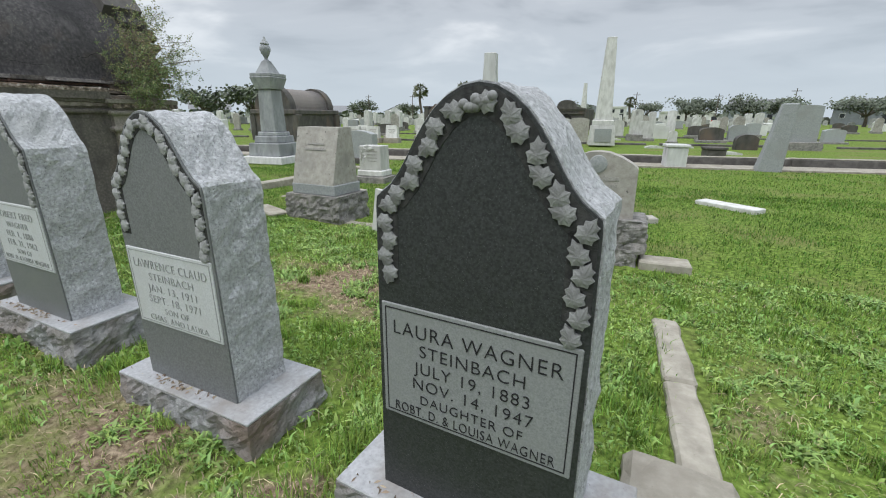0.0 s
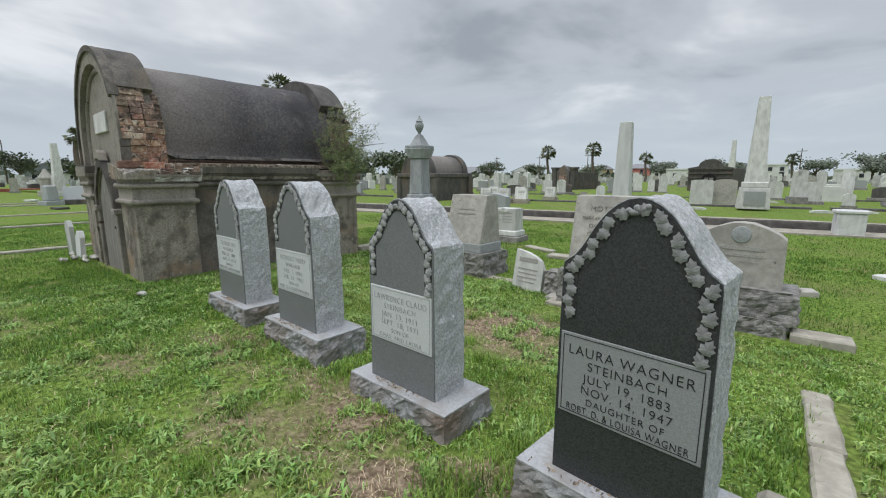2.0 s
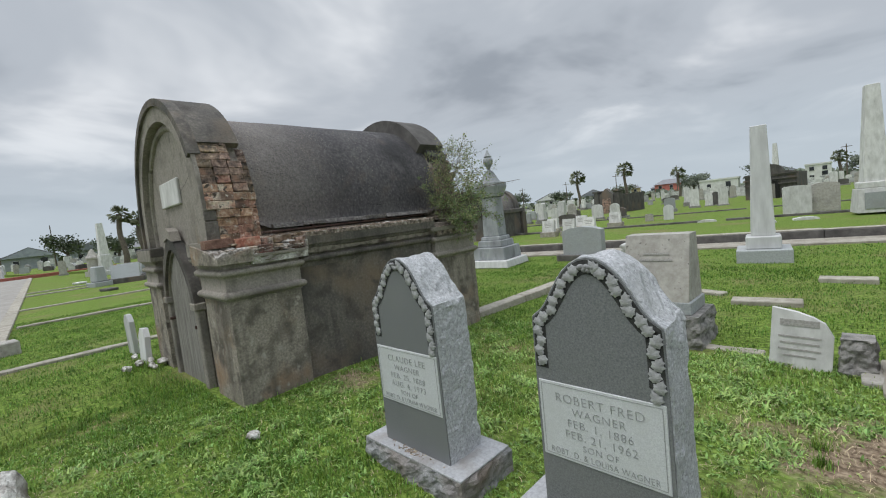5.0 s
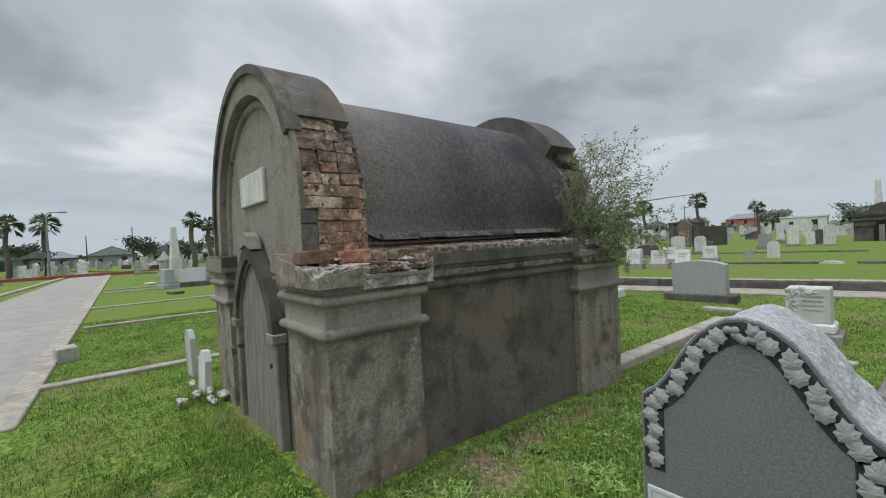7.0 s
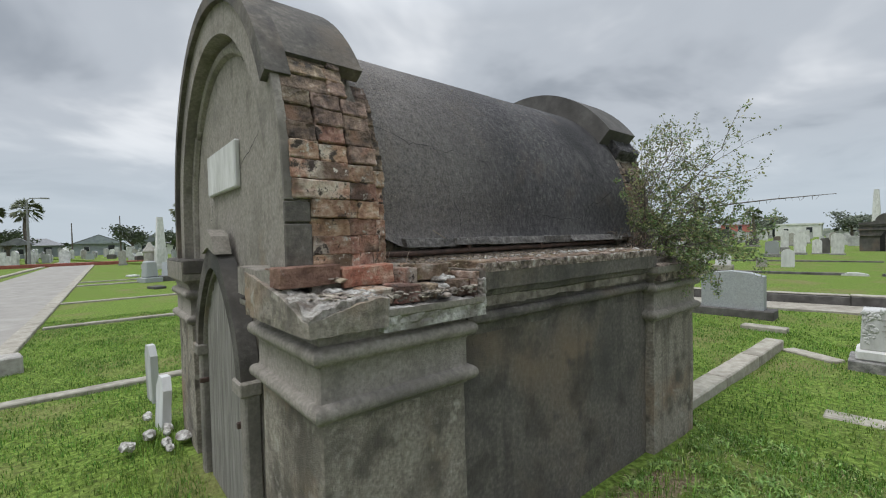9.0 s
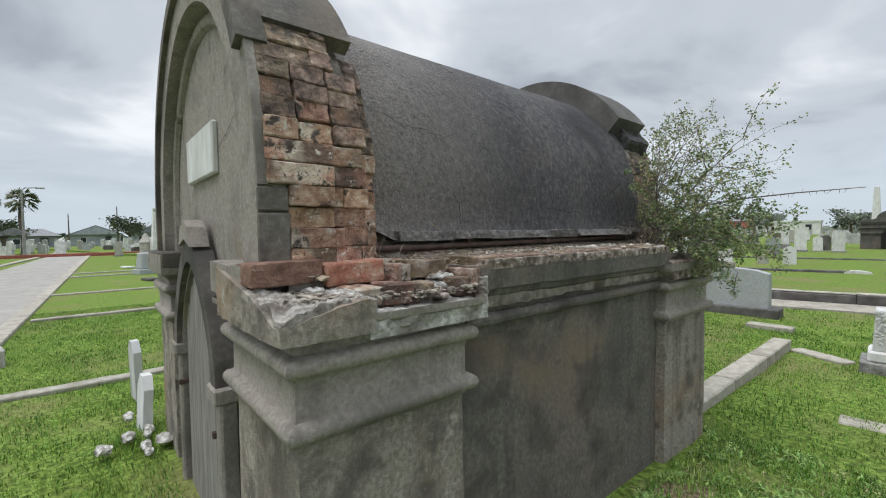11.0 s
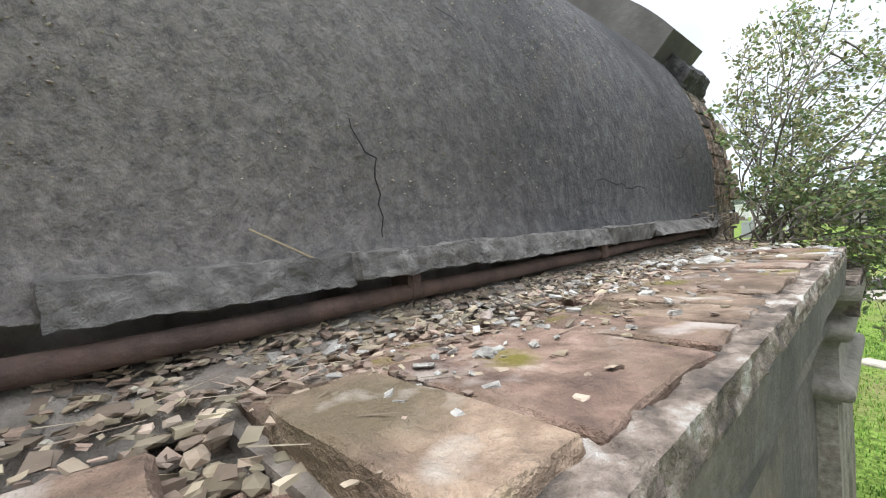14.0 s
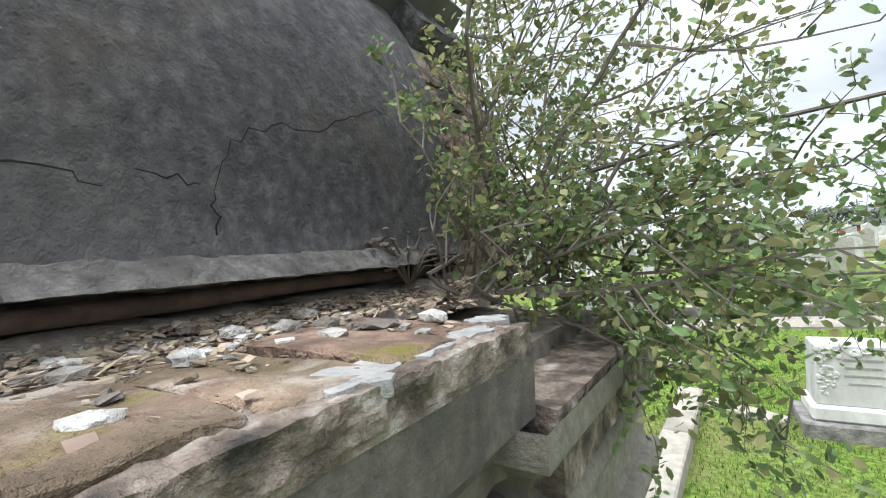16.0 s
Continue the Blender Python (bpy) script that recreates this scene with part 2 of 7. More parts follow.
M["marble"] = mat("weathered_white_marble", [(0.3, (0.46, 0.455, 0.435)), (0.5, (0.60, 0.595, 0.575)), (0.7, (0.72, 0.715, 0.70))], scale=9, detail=9.0, bump=0.25, stretch=(1, 1, 0.4), second=[(2.2, 0.55, 0.8, (0.50, 0.49, 0.47)), (5, 0.66, 0.80, (0.27, 0.265, 0.25))], vary=0.12)
M["marble_grey"] = mat("grey_weathered_marble", [(0.3, (0.22, 0.23, 0.24)), (0.7, (0.42, 0.435, 0.445))], scale=6, bump=0.25, stretch=(1, 1, 0.4), second=[(3, 0.52, 0.72, (0.17, 0.175, 0.18))])
M["marble_stain"] = mat("black_streaked_marble", [(0.3, (0.48, 0.48, 0.475)), (0.7, (0.66, 0.66, 0.655))], scale=9, detail=9.0, bump=0.25, stretch=(1, 1, 0.18), second=[(3.0, 0.60, 0.74, (0.15, 0.148, 0.142))], vary=0.1)
M["limestone"] = mat("aged_tan_limestone", [(0.3, (0.30, 0.28, 0.25)), (0.7, (0.47, 0.45, 0.41))], scale=14, bump=0.35, second=[(3.0, 0.5, 0.75, (0.26, 0.25, 0.23)), (30, 0.66, 0.72, (0.16, 0.15, 0.14))], vary=0.08)
M["rockface"] = mat("grey_rock_faced_stone", [(0.3, (0.12, 0.118, 0.112)), (0.7, (0.37, 0.355, 0.335))], scale=14, detail=9.0, bump=0.9, bscale=34, second=[(3, 0.52, 0.75, (0.36, 0.335, 0.31))], spots=(45, 0.65, 0.05, (0.07, 0.065, 0.06)), vary=0.1, bdist=0.02)
M["grey_stone"] = mat("smooth_grey_stone", [(0.3, (0.27, 0.285, 0.29)), (0.7, (0.40, 0.415, 0.42))], scale=40, bump=0.1, rough=0.6, second=(2, 0.5, 0.8, (0.30, 0.30, 0.29)), vary=0.15)
M["dark_stone"] = mat("dark_aged_stone", [(0.3, (0.06, 0.057, 0.053)), (0.7, (0.13, 0.122, 0.112))], scale=5, detail=9.0, bump=0.25, vary=0.15, stretch=(1, 1, 0.5), second=[(1.5, 0.52, 0.7, (0.15, 0.115, 0.09))])
M["stucco"] = mat("stained_grey_stucco", [(0.30, (0.108, 0.098, 0.086)), (0.46, (0.140, 0.126, 0.111)), (0.58, (0.174, 0.157, 0.138)), (0.72, (0.240, 0.219, 0.192))], scale=42, detail=12.0, bump=0.6, bscale=120,
                  second=[(1.3, 0.50, 0.70, (0.058, 0.055, 0.052)), (1.7, 0.50, 0.84, (0.22, 0.16, 0.108)), (3.2, 0.53, 0.70, (0.06, 0.054, 0.047)), (6.0, 0.58, 0.76, (0.075, 0.07, 0.065))], spots=[(75, 0.71, 0.05, (0.32, 0.30, 0.27)), (18, 0.64, 0.10, (0.045, 0.042, 0.038))], bdist=0.012, streak=(7, 0.55, 0.72, (0.05, 0.047, 0.043)))
# stained pier stucco, raised above the wall's tone to paint light on its faces
M["stucco_pier"] = mat("weathered_lit_grey_brown_stucco", [(0.32, (0.208, 0.184, 0.152)), (0.45, (0.277, 0.246, 0.204)), (0.56, (0.343, 0.305, 0.256)), (0.70, (0.456, 0.411, 0.350))], scale=55, detail=12.0, bump=0.7, bscale=150,
                       second=[(1.6, 0.54, 0.74, (0.10, 0.09, 0.078)), (1.9, 0.53, 0.70, (0.30, 0.20, 0.125)), (4.5, 0.53, 0.72, (0.115, 0.10, 0.084)), (9.0, 0.55, 0.74, (0.125, 0.11, 0.093)), (14.0, 0.60, 0.72, (0.42, 0.385, 0.33))], spots=[(90, 0.70, 0.05, (0.50, 0.47, 0.42)), (26, 0.64, 0.08, (0.07, 0.061, 0.05))], bdist=0.012, streak=(9, 0.50, 0.70, (0.10, 0.085, 0.07)))
M["stucco_pale"] = mat("weathered_pale_stucco", [(0.32, (0.218, 0.197, 0.170)), (0.45, (0.270, 0.245, 0.212)), (0.56, (0.313, 0.284, 0.247)), (0.70, (0.376, 0.343, 0.299))], scale=55, detail=12.0, bump=0.6, bscale=150,
                       second=[(1.7, 0.52, 0.72, (0.12, 0.11, 0.097)), (2.3, 0.62, 0.76, (0.28, 0.21, 0.14)), (9.0, 0.56, 0.76, (0.17, 0.152, 0.13))], spots=[(90, 0.71, 0.05, (0.46, 0.43, 0.39)), (22, 0.65, 0.08, (0.10, 0.09, 0.078))], bdist=0.012, streak=(8, 0.57, 0.75, (0.13, 0.117, 0.10)))
M["stucco_lip"] = mat("weathered_dark_plaster_lip", [(0.30, (0.09, 0.084, 0.078)), (0.46, (0.16, 0.15, 0.14)), (0.58, (0.22, 0.207, 0.193)), (0.72, (0.33, 0.312, 0.29))], scale=38, detail=12.0, bump=1.0, bscale=110, second=[(5, 0.54, 0.72, (0.075, 0.07, 0.066))], spots=[(60, 0.66, 0.05, (0.4, 0.38, 0.35))], bdist=0.014)
M["stucco_black"] = mat("black_stained_plaster_vault", [(0.28, (0.043, 0.041, 0.043)), (0.5, (0.083, 0.078, 0.081)), (0.74, (0.167, 0.158, 0.157))], scale=34, detail=13.0, bump=0.75, bscale=75,
                        second=[(1.7, 0.56, 0.82, (0.15, 0.145, 0.14)), (1.1, 0.58, 0.78, (0.036, 0.035, 0.037)), (2.6, 0.57, 0.77, (0.13, 0.105, 0.088))], drift=("Y", 2.95, 1.75, (0.40, 0.355, 0.315)),
                        spots=[(120, 0.73, 0.05, (0.48, 0.47, 0.45)), (7, 0.64, 0.16, (0.22, 0.215, 0.215))], stretch=(1, 1, 0.8), bdist=0.02, streak=(6, 0.60, 0.78, (0.20, 0.19, 0.187)))
M["slab_edge"] = mat("lichen_mottled_broken_edge", [(0.32, (0.05, 0.045, 0.042)), (0.46, (0.17, 0.135, 0.11)), (0.56, (0.33, 0.27, 0.225)), (0.68, (0.58, 0.55, 0.51))], scale=22, detail=9.0, bump=1.0, bscale=50, spots=[(40, 0.64, 0.06, (0.04, 0.04, 0.038))], bdist=0.02)
M["mortar"] = mat("crumbling_lime_mortar", [(0.3, (0.13, 0.11, 0.092)), (0.7, (0.36, 0.32, 0.275))], scale=18, bump=0.8, bscale=60, second=[(6, 0.55, 0.7, (0.07, 0.05, 0.04))], bdist=0.015)
M["plaster_white"] = mat("broken_white_plaster", [(0.3, (0.19, 0.175, 0.155)), (0.46, (0.42, 0.40, 0.365)), (0.62, (0.70, 0.685, 0.65))], scale=28, detail=11.0, bump=1.0, bscale=40, second=[(7, 0.52, 0.66, (0.20, 0.175, 0.15))], bdist=0.02)
M["brick"] = mat("old_red_brown_brick", [(0.30, (0.15, 0.09, 0.067)), (0.42, (0.36, 0.20, 0.14)), (0.54, (0.50, 0.31, 0.222)), (0.68, (0.68, 0.545, 0.44))], scale=22, detail=13.0, bump=1.0, bscale=70, vary=0.30,
                 second=[(7, 0.53, 0.62, (0.60, 0.51, 0.42)), (5, 0.54, 0.64, (0.17, 0.115, 0.085))], spots=[(20, 0.60, 0.05, (0.66, 0.61, 0.54)), (14, 0.57, 0.05, (0.085, 0.065, 0.055)), (45, 0.62, 0.05, (0.05, 0.04, 0.035))], bdist=0.016)
M["brick_sooty"] = mat("soot_darkened_brick", [(0.30, (0.06, 0.047, 0.04)), (0.44, (0.165, 0.12, 0.092)), (0.56, (0.30, 0.215, 0.16)), (0.70, (0.48, 0.38, 0.30))], scale=22, detail=13.0, bump=1.0, bscale=70, vary=0.35,
                       second=[(6, 0.52, 0.64, (0.065, 0.053, 0.046)), (8, 0.58, 0.68, (0.36, 0.22, 0.15))], spots=[(22, 0.63, 0.05, (0.5, 0.46, 0.40))], bdist=0.016)
M["brick_brown"] = mat("dark_brown_brick", [(0.28, (0.101, 0.056, 0.043)), (0.5, (0.235, 0.134, 0.099)), (0.72, (0.403, 0.269, 0.202))], scale=12, detail=11.0, bump=1.0, bscale=34, spots=[(13, 0.66, 0.08, (0.45, 0.39, 0.33))], bdist=0.02)
M["brick_red"] = mat("fresh_red_brick", [(0.28, (0.19, 0.09, 0.065)), (0.44, (0.42, 0.17, 0.115)), (0.56, (0.47, 0.27, 0.19)), (0.70, (0.62, 0.46, 0.36))], scale=20, detail=12.0, bump=1.0, bscale=70, second=[(6, 0.55, 0.66, (0.55, 0.40, 0.31)), (8, 0.60, 0.70, (0.20, 0.125, 0.09))], spots=[(24, 0.61, 0.05, (0.60, 0.53, 0.45))], bdist=0.014)
M["mortar_pale"] = mat("crumbled_tan_mortar", [(0.30, (0.12, 0.105, 0.09)), (0.44, (0.27, 0.245, 0.215)), (0.56, (0.40, 0.37, 0.33)), (0.70, (0.60, 0.575, 0.535))], scale=34, detail=12.0, bump=1.0, bscale=70, second=[(9, 0.55, 0.68, (0.17, 0.14, 0.115)), (6, 0.60, 0.72, (0.58, 0.565, 0.535))], bdist=0.015)
M["ledge_brick"] = mat("mossy_worn_paving_brick", [(0.28, (0.079, 0.055, 0.042)), (0.45, (0.210, 0.142, 0.105)), (0.58, (0.347, 0.247, 0.184)), (0.72, (0.567, 0.473, 0.399))], scale=14, detail=12.0, bump=1.0, bscale=24, vary=0.2,
                       second=[(5, 0.50, 0.66, (0.135, 0.10, 0.065)), (11, 0.57, 0.70, (0.46, 0.40, 0.35)), (9, 0.60, 0.70, (0.19, 0.165, 0.035))], bdist=0.03)
M["iron"] = mat("rusty_iron_pipe", [(0.3, (0.04, 0.028, 0.024)), (0.7, (0.125, 0.078, 0.062))], scale=20, bump=0.5, rough=0.8)
M["rubble"] = mat("pale_rubble_chips", [(0.3, (0.17, 0.142, 0.112)), (0.7, (0.46, 0.41, 0.345))], scale=40, bump=0.6, bscale=120, island=0.5)
M["litter"] = mat("dry_leaf_litter", [(0.3, (0.19, 0.14, 0.095)), (0.7, (0.42, 0.35, 0.27))], scale=9, bump=0.0, island=0.5)
M["concrete"] = mat("worn_concrete", [(0.3, (0.27, 0.25, 0.205)), (0.7, (0.46, 0.425, 0.36))], scale=12, detail=9.0, bump=0.5, second=[(3.5, 0.50, 0.70, (0.25, 0.225, 0.185))], spots=[(40, 0.66, 0.08, (0.2, 0.18, 0.15))], vary=0.1)
M["concrete_dark"] = mat("dark_stained_concrete", [(0.3, (0.075, 0.07, 0.066)), (0.7, (0.17, 0.16, 0.15))], scale=6, bump=0.35, second=[(2, 0.5, 0.75, (0.06, 0.055, 0.05))])
M["road"] = mat("pale_worn_asphalt", [(0.3, (0.25, 0.235, 0.212)), (0.7, (0.36, 0.34, 0.308))], scale=2.5, detail=9.0, bump=0.3, bscale=60, second=[(0.6, 0.5, 0.75, (0.28, 0.262, 0.235))])
M["door"] = mat("weathered_grey_boards", [(0.3, (0.14, 0.13, 0.115)), (0.7, (0.30, 0.285, 0.26))], scale=6, stretch=(6, 6, 0.5), bump=0.5, bscale=30)
M["bark"] = mat("grey_brown_bark", [(0.3, (0.07, 0.055, 0.045)), (0.7, (0.19, 0.16, 0.13))], scale=18, stretch=(1, 1, 0.3), bump=0.6)
M["twig"] = mat("thin_grey_twig", [(0.3, (0.10, 0.085, 0.075)), (0.7, (0.22, 0.19, 0.165))], scale=40, bump=0.2)
M["leaf"] = mat("small_green_leaf", [(0.3, (0.125, 0.185, 0.075)), (0.7, (0.25, 0.335, 0.145))], scale=9, bump=0, rough=0.35, island=0.5, thin=0.35)
M["leaf_olive"] = mat("olive_young_leaf", [(0.3, (0.23, 0.24, 0.105)), (0.7, (0.38, 0.37, 0.175))], scale=9, bump=0, rough=0.4, island=0.45, thin=0.35)
# far foliage, its green paled and greyed to paint in distance haze
M["tree_leaf"] = mat("hazed_tree_leaf", [(0.3, (0.085, 0.105, 0.075)), (0.7, (0.15, 0.172, 0.12))], scale=2, bump=0, rough=0.6, island=0.4)
M["palm_leaf"] = mat("palm_frond", [(0.3, (0.09, 0.105, 0.06)), (0.7, (0.17, 0.185, 0.10))], scale=3, bump=0, rough=0.6, island=0.3)
M["grass"] = mat("grass_blade", [(0.3, (0.155, 0.275, 0.042)), (0.7, (0.30, 0.44, 0.095))], scale=1.1, bump=0, rough=0.5, island=0.5, second=[(0.6, 0.52, 0.72, (0.29, 0.36, 0.10)), (8.0, 0.52, 0.64, (0.095, 0.175, 0.03))], spec=0.25, thin=0.25)
M["straw"] = mat("dead_grass_straw", [(0.3, (0.34, 0.26, 0.16)), (0.7, (0.56, 0.46, 0.31))], scale=3, bump=0, island=0.5)
M["weed"] = mat("broad_weed_leaf", [(0.3, (0.19, 0.32, 0.075)), (0.7, (0.36, 0.50, 0.16))], scale=2, bump=0, rough=0.45, island=0.45, thin=0.25)
M["iron_paint"] = mat("grey_painted_steel", [(0.3, (0.2, 0.2, 0.2)), (0.7, (0.3, 0.3, 0.3))], scale=5, bump=0, rough=0.5)
M["white_wall"] = mat("white_house_wall", [(0.3, (0.55, 0.55, 0.53)), (0.7, (0.72, 0.72, 0.70))], scale=1.5, bump=0.1, vary=0.12)
M["pink_wall"] = mat("salmon_pink_house_wall", [(0.3, (0.52, 0.17, 0.14)), (0.7, (0.66, 0.25, 0.2))], scale=1.5, bump=0.1)
# grey siding made lighter and bluer, with distance haze in the colour
M["grey_wall"] = mat("haze_blued_grey_siding", [(0.3, (0.22, 0.24, 0.265)), (0.7, (0.32, 0.34, 0.365))], scale=1.5, bump=0.1, vary=0.35)
M["yellow_wall"] = mat("pale_yellow_house_wall", [(0.3, (0.50, 0.40, 0.2)), (0.7, (0.62, 0.52, 0.3))], scale=1.5, bump=0.1)
M["roof"] = mat("grey_shingle_roof", [(0.3, (0.14, 0.145, 0.155)), (0.7, (0.25, 0.25, 0.255))], scale=6, bump=0.3, vary=0.25)
M["glass"] = mat("dark_window_glass", [(0.4, (0.02, 0.022, 0.025)), (0.6, (0.035, 0.038, 0.042))], scale=2, bump=0, rough=0.1, spec=0.5)
M["red_paint"] = mat("red_brick_kerb", [(0.3, (0.24, 0.07, 0.05)), (0.7, (0.36, 0.13, 0.10))], scale=6, bump=0.2)
M["car_red"] = mat("red_car_paint", [(0.4, (0.35, 0.02, 0.02)), (0.6, (0.42, 0.03, 0.03))], scale=2, bump=0, rough=0.25, spec=0.5)
M["tyre"] = mat("black_rubber", [(0.4, (0.015, 0.015, 0.015)), (0.6, (0.03, 0.03, 0.03))], scale=9, bump=0.1)
M["crack"] = mat("dark_crack_gap", [(0.4, (0.008, 0.008, 0.008)), (0.6, (0.016, 0.015, 0.014))], scale=9, bump=0)


# ---- building helpers ----
def thing(name, label, category, group="", kind="", at=(0, 0, 0), turn=0.0):
    ob = new(name)
    ob.matrix_basis = pose(*at, 0, 0, turn)
    ob.empty_display_size = 0.1
    return tagged(ob, label, category, group, kind)


def finish(bm, name, smooth=False):
    me = bpy.data.meshes.new(name)
    bmesh.ops.recalc_face_normals(bm, faces=bm.faces)
    bm.to_mesh(me)
    bm.free()
    if smooth:
        me.shade_smooth()
        me.set_sharp_from_angle(angle=radians(38))
    return me


def part(name, bm, material, parent=None, label="", smooth=False, m=None):
    me = bm if isinstance(bm, bpy.types.Mesh) else finish(bm, name, smooth)
    if not me.materials:
        me.materials.append(M[material])
    ob = new(name, me)
    if parent is not None:
        ob.parent = parent
    if m is not None:
        ob.matrix_basis = m
    return tagged(ob, label)


def box(bm, x0, x1, y0, y1, z0, z1, bevel=0.0, top=None, seg=1):
    """A box; top: (x0, x1, y0, y1) of a narrower or shifted top."""
    a = top or (x0, x1, y0, y1)
    v = [bm.verts.new(p) for p in ((x0, y0, z0), (x1, y0, z0), (x1, y1, z0), (x0, y1, z0), (a[0], a[2], z1), (a[1], a[2], z1), (a[1], a[3], z1), (a[0], a[3], z1))]
    f = [bm.faces.new([v[i] for i in q]) for q in ((3, 2, 1, 0), (4, 5, 6, 7), (0, 1, 5, 4), (1, 2, 6, 5), (2, 3, 7, 6), (3, 0, 4, 7))]
    if bevel:
        edges = list({e for q in f for e in q.edges})
        bmesh.ops.bevel(bm, geom=edges, offset=bevel, segments=seg, affect="EDGES", profile=0.6)
    return bm


def B(*a, **k):
    return box(bmesh.new(), *a, **k)


def prism(bm, pts, a0, a1, axis="y"):
    """Extrudes a polygon of (u, v) from a0 to a1 along an axis; u, v are x, z for y; y, z for x; x, y for z."""
    def put(u, v, a):
        return {"y": (u, a, v), "x": (a, u, v), "z": (u, v, a)}[axis]
    lo = [bm.verts.new(put(u, v, a0)) for u, v in pts]
    hi = [bm.verts.new(put(u, v, a1)) for u, v in pts]
    n = len(pts)
    bm.faces.new(lo)
    bm.faces.new(hi)
    for i in range(n):
        bm.faces.new((lo[i], lo[(i + 1) % n], hi[(i + 1) % n], hi[i]))
    return bm


def strip(bm, inner, outer, a0, a1, axis="y"):
    """A band between two open polylines of equal length, extruded along an axis."""
    def put(u, v, a):
        return {"y": (u, a, v), "x": (a, u, v), "z": (u, v, a)}[axis]
    rows = [[bm.verts.new(put(u, v, a)) for u, v in line] for line in (inner, outer) for a in (a0, a1)]
    i0, i1, o0, o1 = rows
    n = len(inner)
    for k in range(n - 1):
        bm.faces.new((i0[k], i0[k + 1], i1[k + 1], i1[k]))
        bm.faces.new((o0[k], o1[k], o1[k + 1], o0[k + 1]))
        bm.faces.new((i0[k], o0[k], o0[k + 1], i0[k + 1]))
        bm.faces.new((i1[k], i1[k + 1], o1[k + 1], o1[k]))
    for k in (0, n - 1):
        bm.faces.new((i0[k], i1[k], o1[k], o0[k]))
    return bm


def lathe(bm, prof, seg=16, cx=0, cy=0):
    rings = []
    for r, z in prof:
        rings.append([bm.verts.new((cx + r * math.cos(2 * math.pi * k / seg), cy + r * math.sin(2 * math.pi * k / seg), z)) for k in range(seg)])
    for a, b in zip(rings, rings[1:]):
        for k in range(seg):
            bm.faces.new((a[k], a[(k + 1) % seg], b[(k + 1) % seg], b[k]))
    bm.faces.new(rings[0])
    bm.faces.new(rings[-1])
    return bm


def tube(bm, pts, radii, seg=6):
    rings = []
    for i, p in enumerate(pts):
        p = Vector(p)
        d = (Vector(pts[min(i + 1, len(pts) - 1)]) - Vector(pts[max(i - 1, 0)])).normalized()
        s = d.orthogonal().normalized()
        u = d.cross(s)
        rings.append([bm.verts.new(p + radii[i] * (math.cos(2 * math.pi * k / seg) * s + math.sin(2 * math.pi * k / seg) * u)) for k in range(seg)])
    for a, b in zip(rings, rings[1:]):
        for k in range(seg):
            bm.faces.new((a[k], a[(k + 1) % seg], b[(k + 1) % seg], b[k]))
    bm.faces.new(rings[0])
    bm.faces.new(rings[-1])
    return bm


def roughen(bm, amount, scale=4.0, seed=0.0, keep=None, cuts=0):
    if cuts:
        lo = [min(v.co[k] for v in bm.verts) for k in range(3)]
        hi = [max(v.co[k] for v in bm.verts) for k in range(3)]
        cell = ((hi[0] - lo[0]) * (hi[1] - lo[1]) * (hi[2] - lo[2])) ** (1 / 3) / (cuts * 1.8)
        for step in range(8):
            long_edges = [e for e in bm.edges if e.calc_length() > cell * 1.4]
            if not long_edges or len(bm.verts) > 9000:
                break
            bmesh.ops.subdivide_edges(bm, edges=long_edges, cuts=1, use_grid_fill=True)
    bm.normal_update()
    for v in bm.verts:
        if keep and keep(v.co):
            continue
        p = v.co * scale + Vector((seed, seed * 1.7, seed * 0.3))
        v.co += v.normal * amount * (noise.noise(p) + 0.5 * noise.noise(p * 2.7) + 0.9 * (abs(noise.noise(p * 1.6 + Vector((7, 3, 1)))) - 0.2))
    return bm


def rock(bm, c, r, seed, squash=(1, 1, 0.7), sub=1):
    a = bmesh.ops.create_icosphere(bm, subdivisions=sub, radius=1.0)["verts"]
    for v in a:
        k = 1 + 0.45 * noise.noise(v.co * 1.3 + Vector((seed, 0, seed)))
        v.co = Vector(c) + Vector((v.co.x * squash[0], v.co.y * squash[1], v.co.z * squash[2])) * r * k
    return bm


def letters(me, material, parent, m):
    """Splits a line of text into one piece for each letter."""
    bm = bmesh.new()
    bm.from_mesh(me)
    left, made = set(bm.verts), []
    while left:
        stack, island = [left.pop()], []
        while stack:
            v = stack.pop()
            island.append(v)
            for e in v.link_edges:
                w = e.other_vert(v)
                if w in left:
                    left.remove(w)
                    stack.append(w)
        index = {v: k for k, v in enumerate(island)}
        piece = bpy.data.meshes.new("letter")
        piece.from_pydata([v.co[:] for v in island], [], [[index[v] for v in f.verts] for f in {f for v in island for f in v.link_faces}])
        made.append(part("letter", piece, material, parent, m=m))
    bm.free()
    return made


def lettering(lines, width, height, material, parent, m, depth=0.0015, align=0.5):
    """Engraved lines of text: (text, share of the width, letter height)."""
    made = []
    y = height / 2
    for text, size, gap in lines:
        y -= gap
        cu = bpy.data.curves.new("lettering", "FONT")
        cu.body, cu.size, cu.align_x, cu.extrude = text, size, "CENTER", depth
        cu.space_character = 1.12
        cu.offset = -0.018 * size
        tmp = new("lettering_source", cu)
        bpy.context.view_layer.update()
        me = bpy.data.meshes.new_from_object(tmp)
        bpy.data.objects.remove(tmp)
        xs = [v.co.x for v in me.vertices]
        w = max(xs) - min(xs)
        k = min(1.0, width * 0.92 / w)
        for v in me.vertices:
            v.co.x *= k
            v.co.y += y
        made += letters(me, material, parent, m)
        bpy.data.meshes.remove(me)
    return made


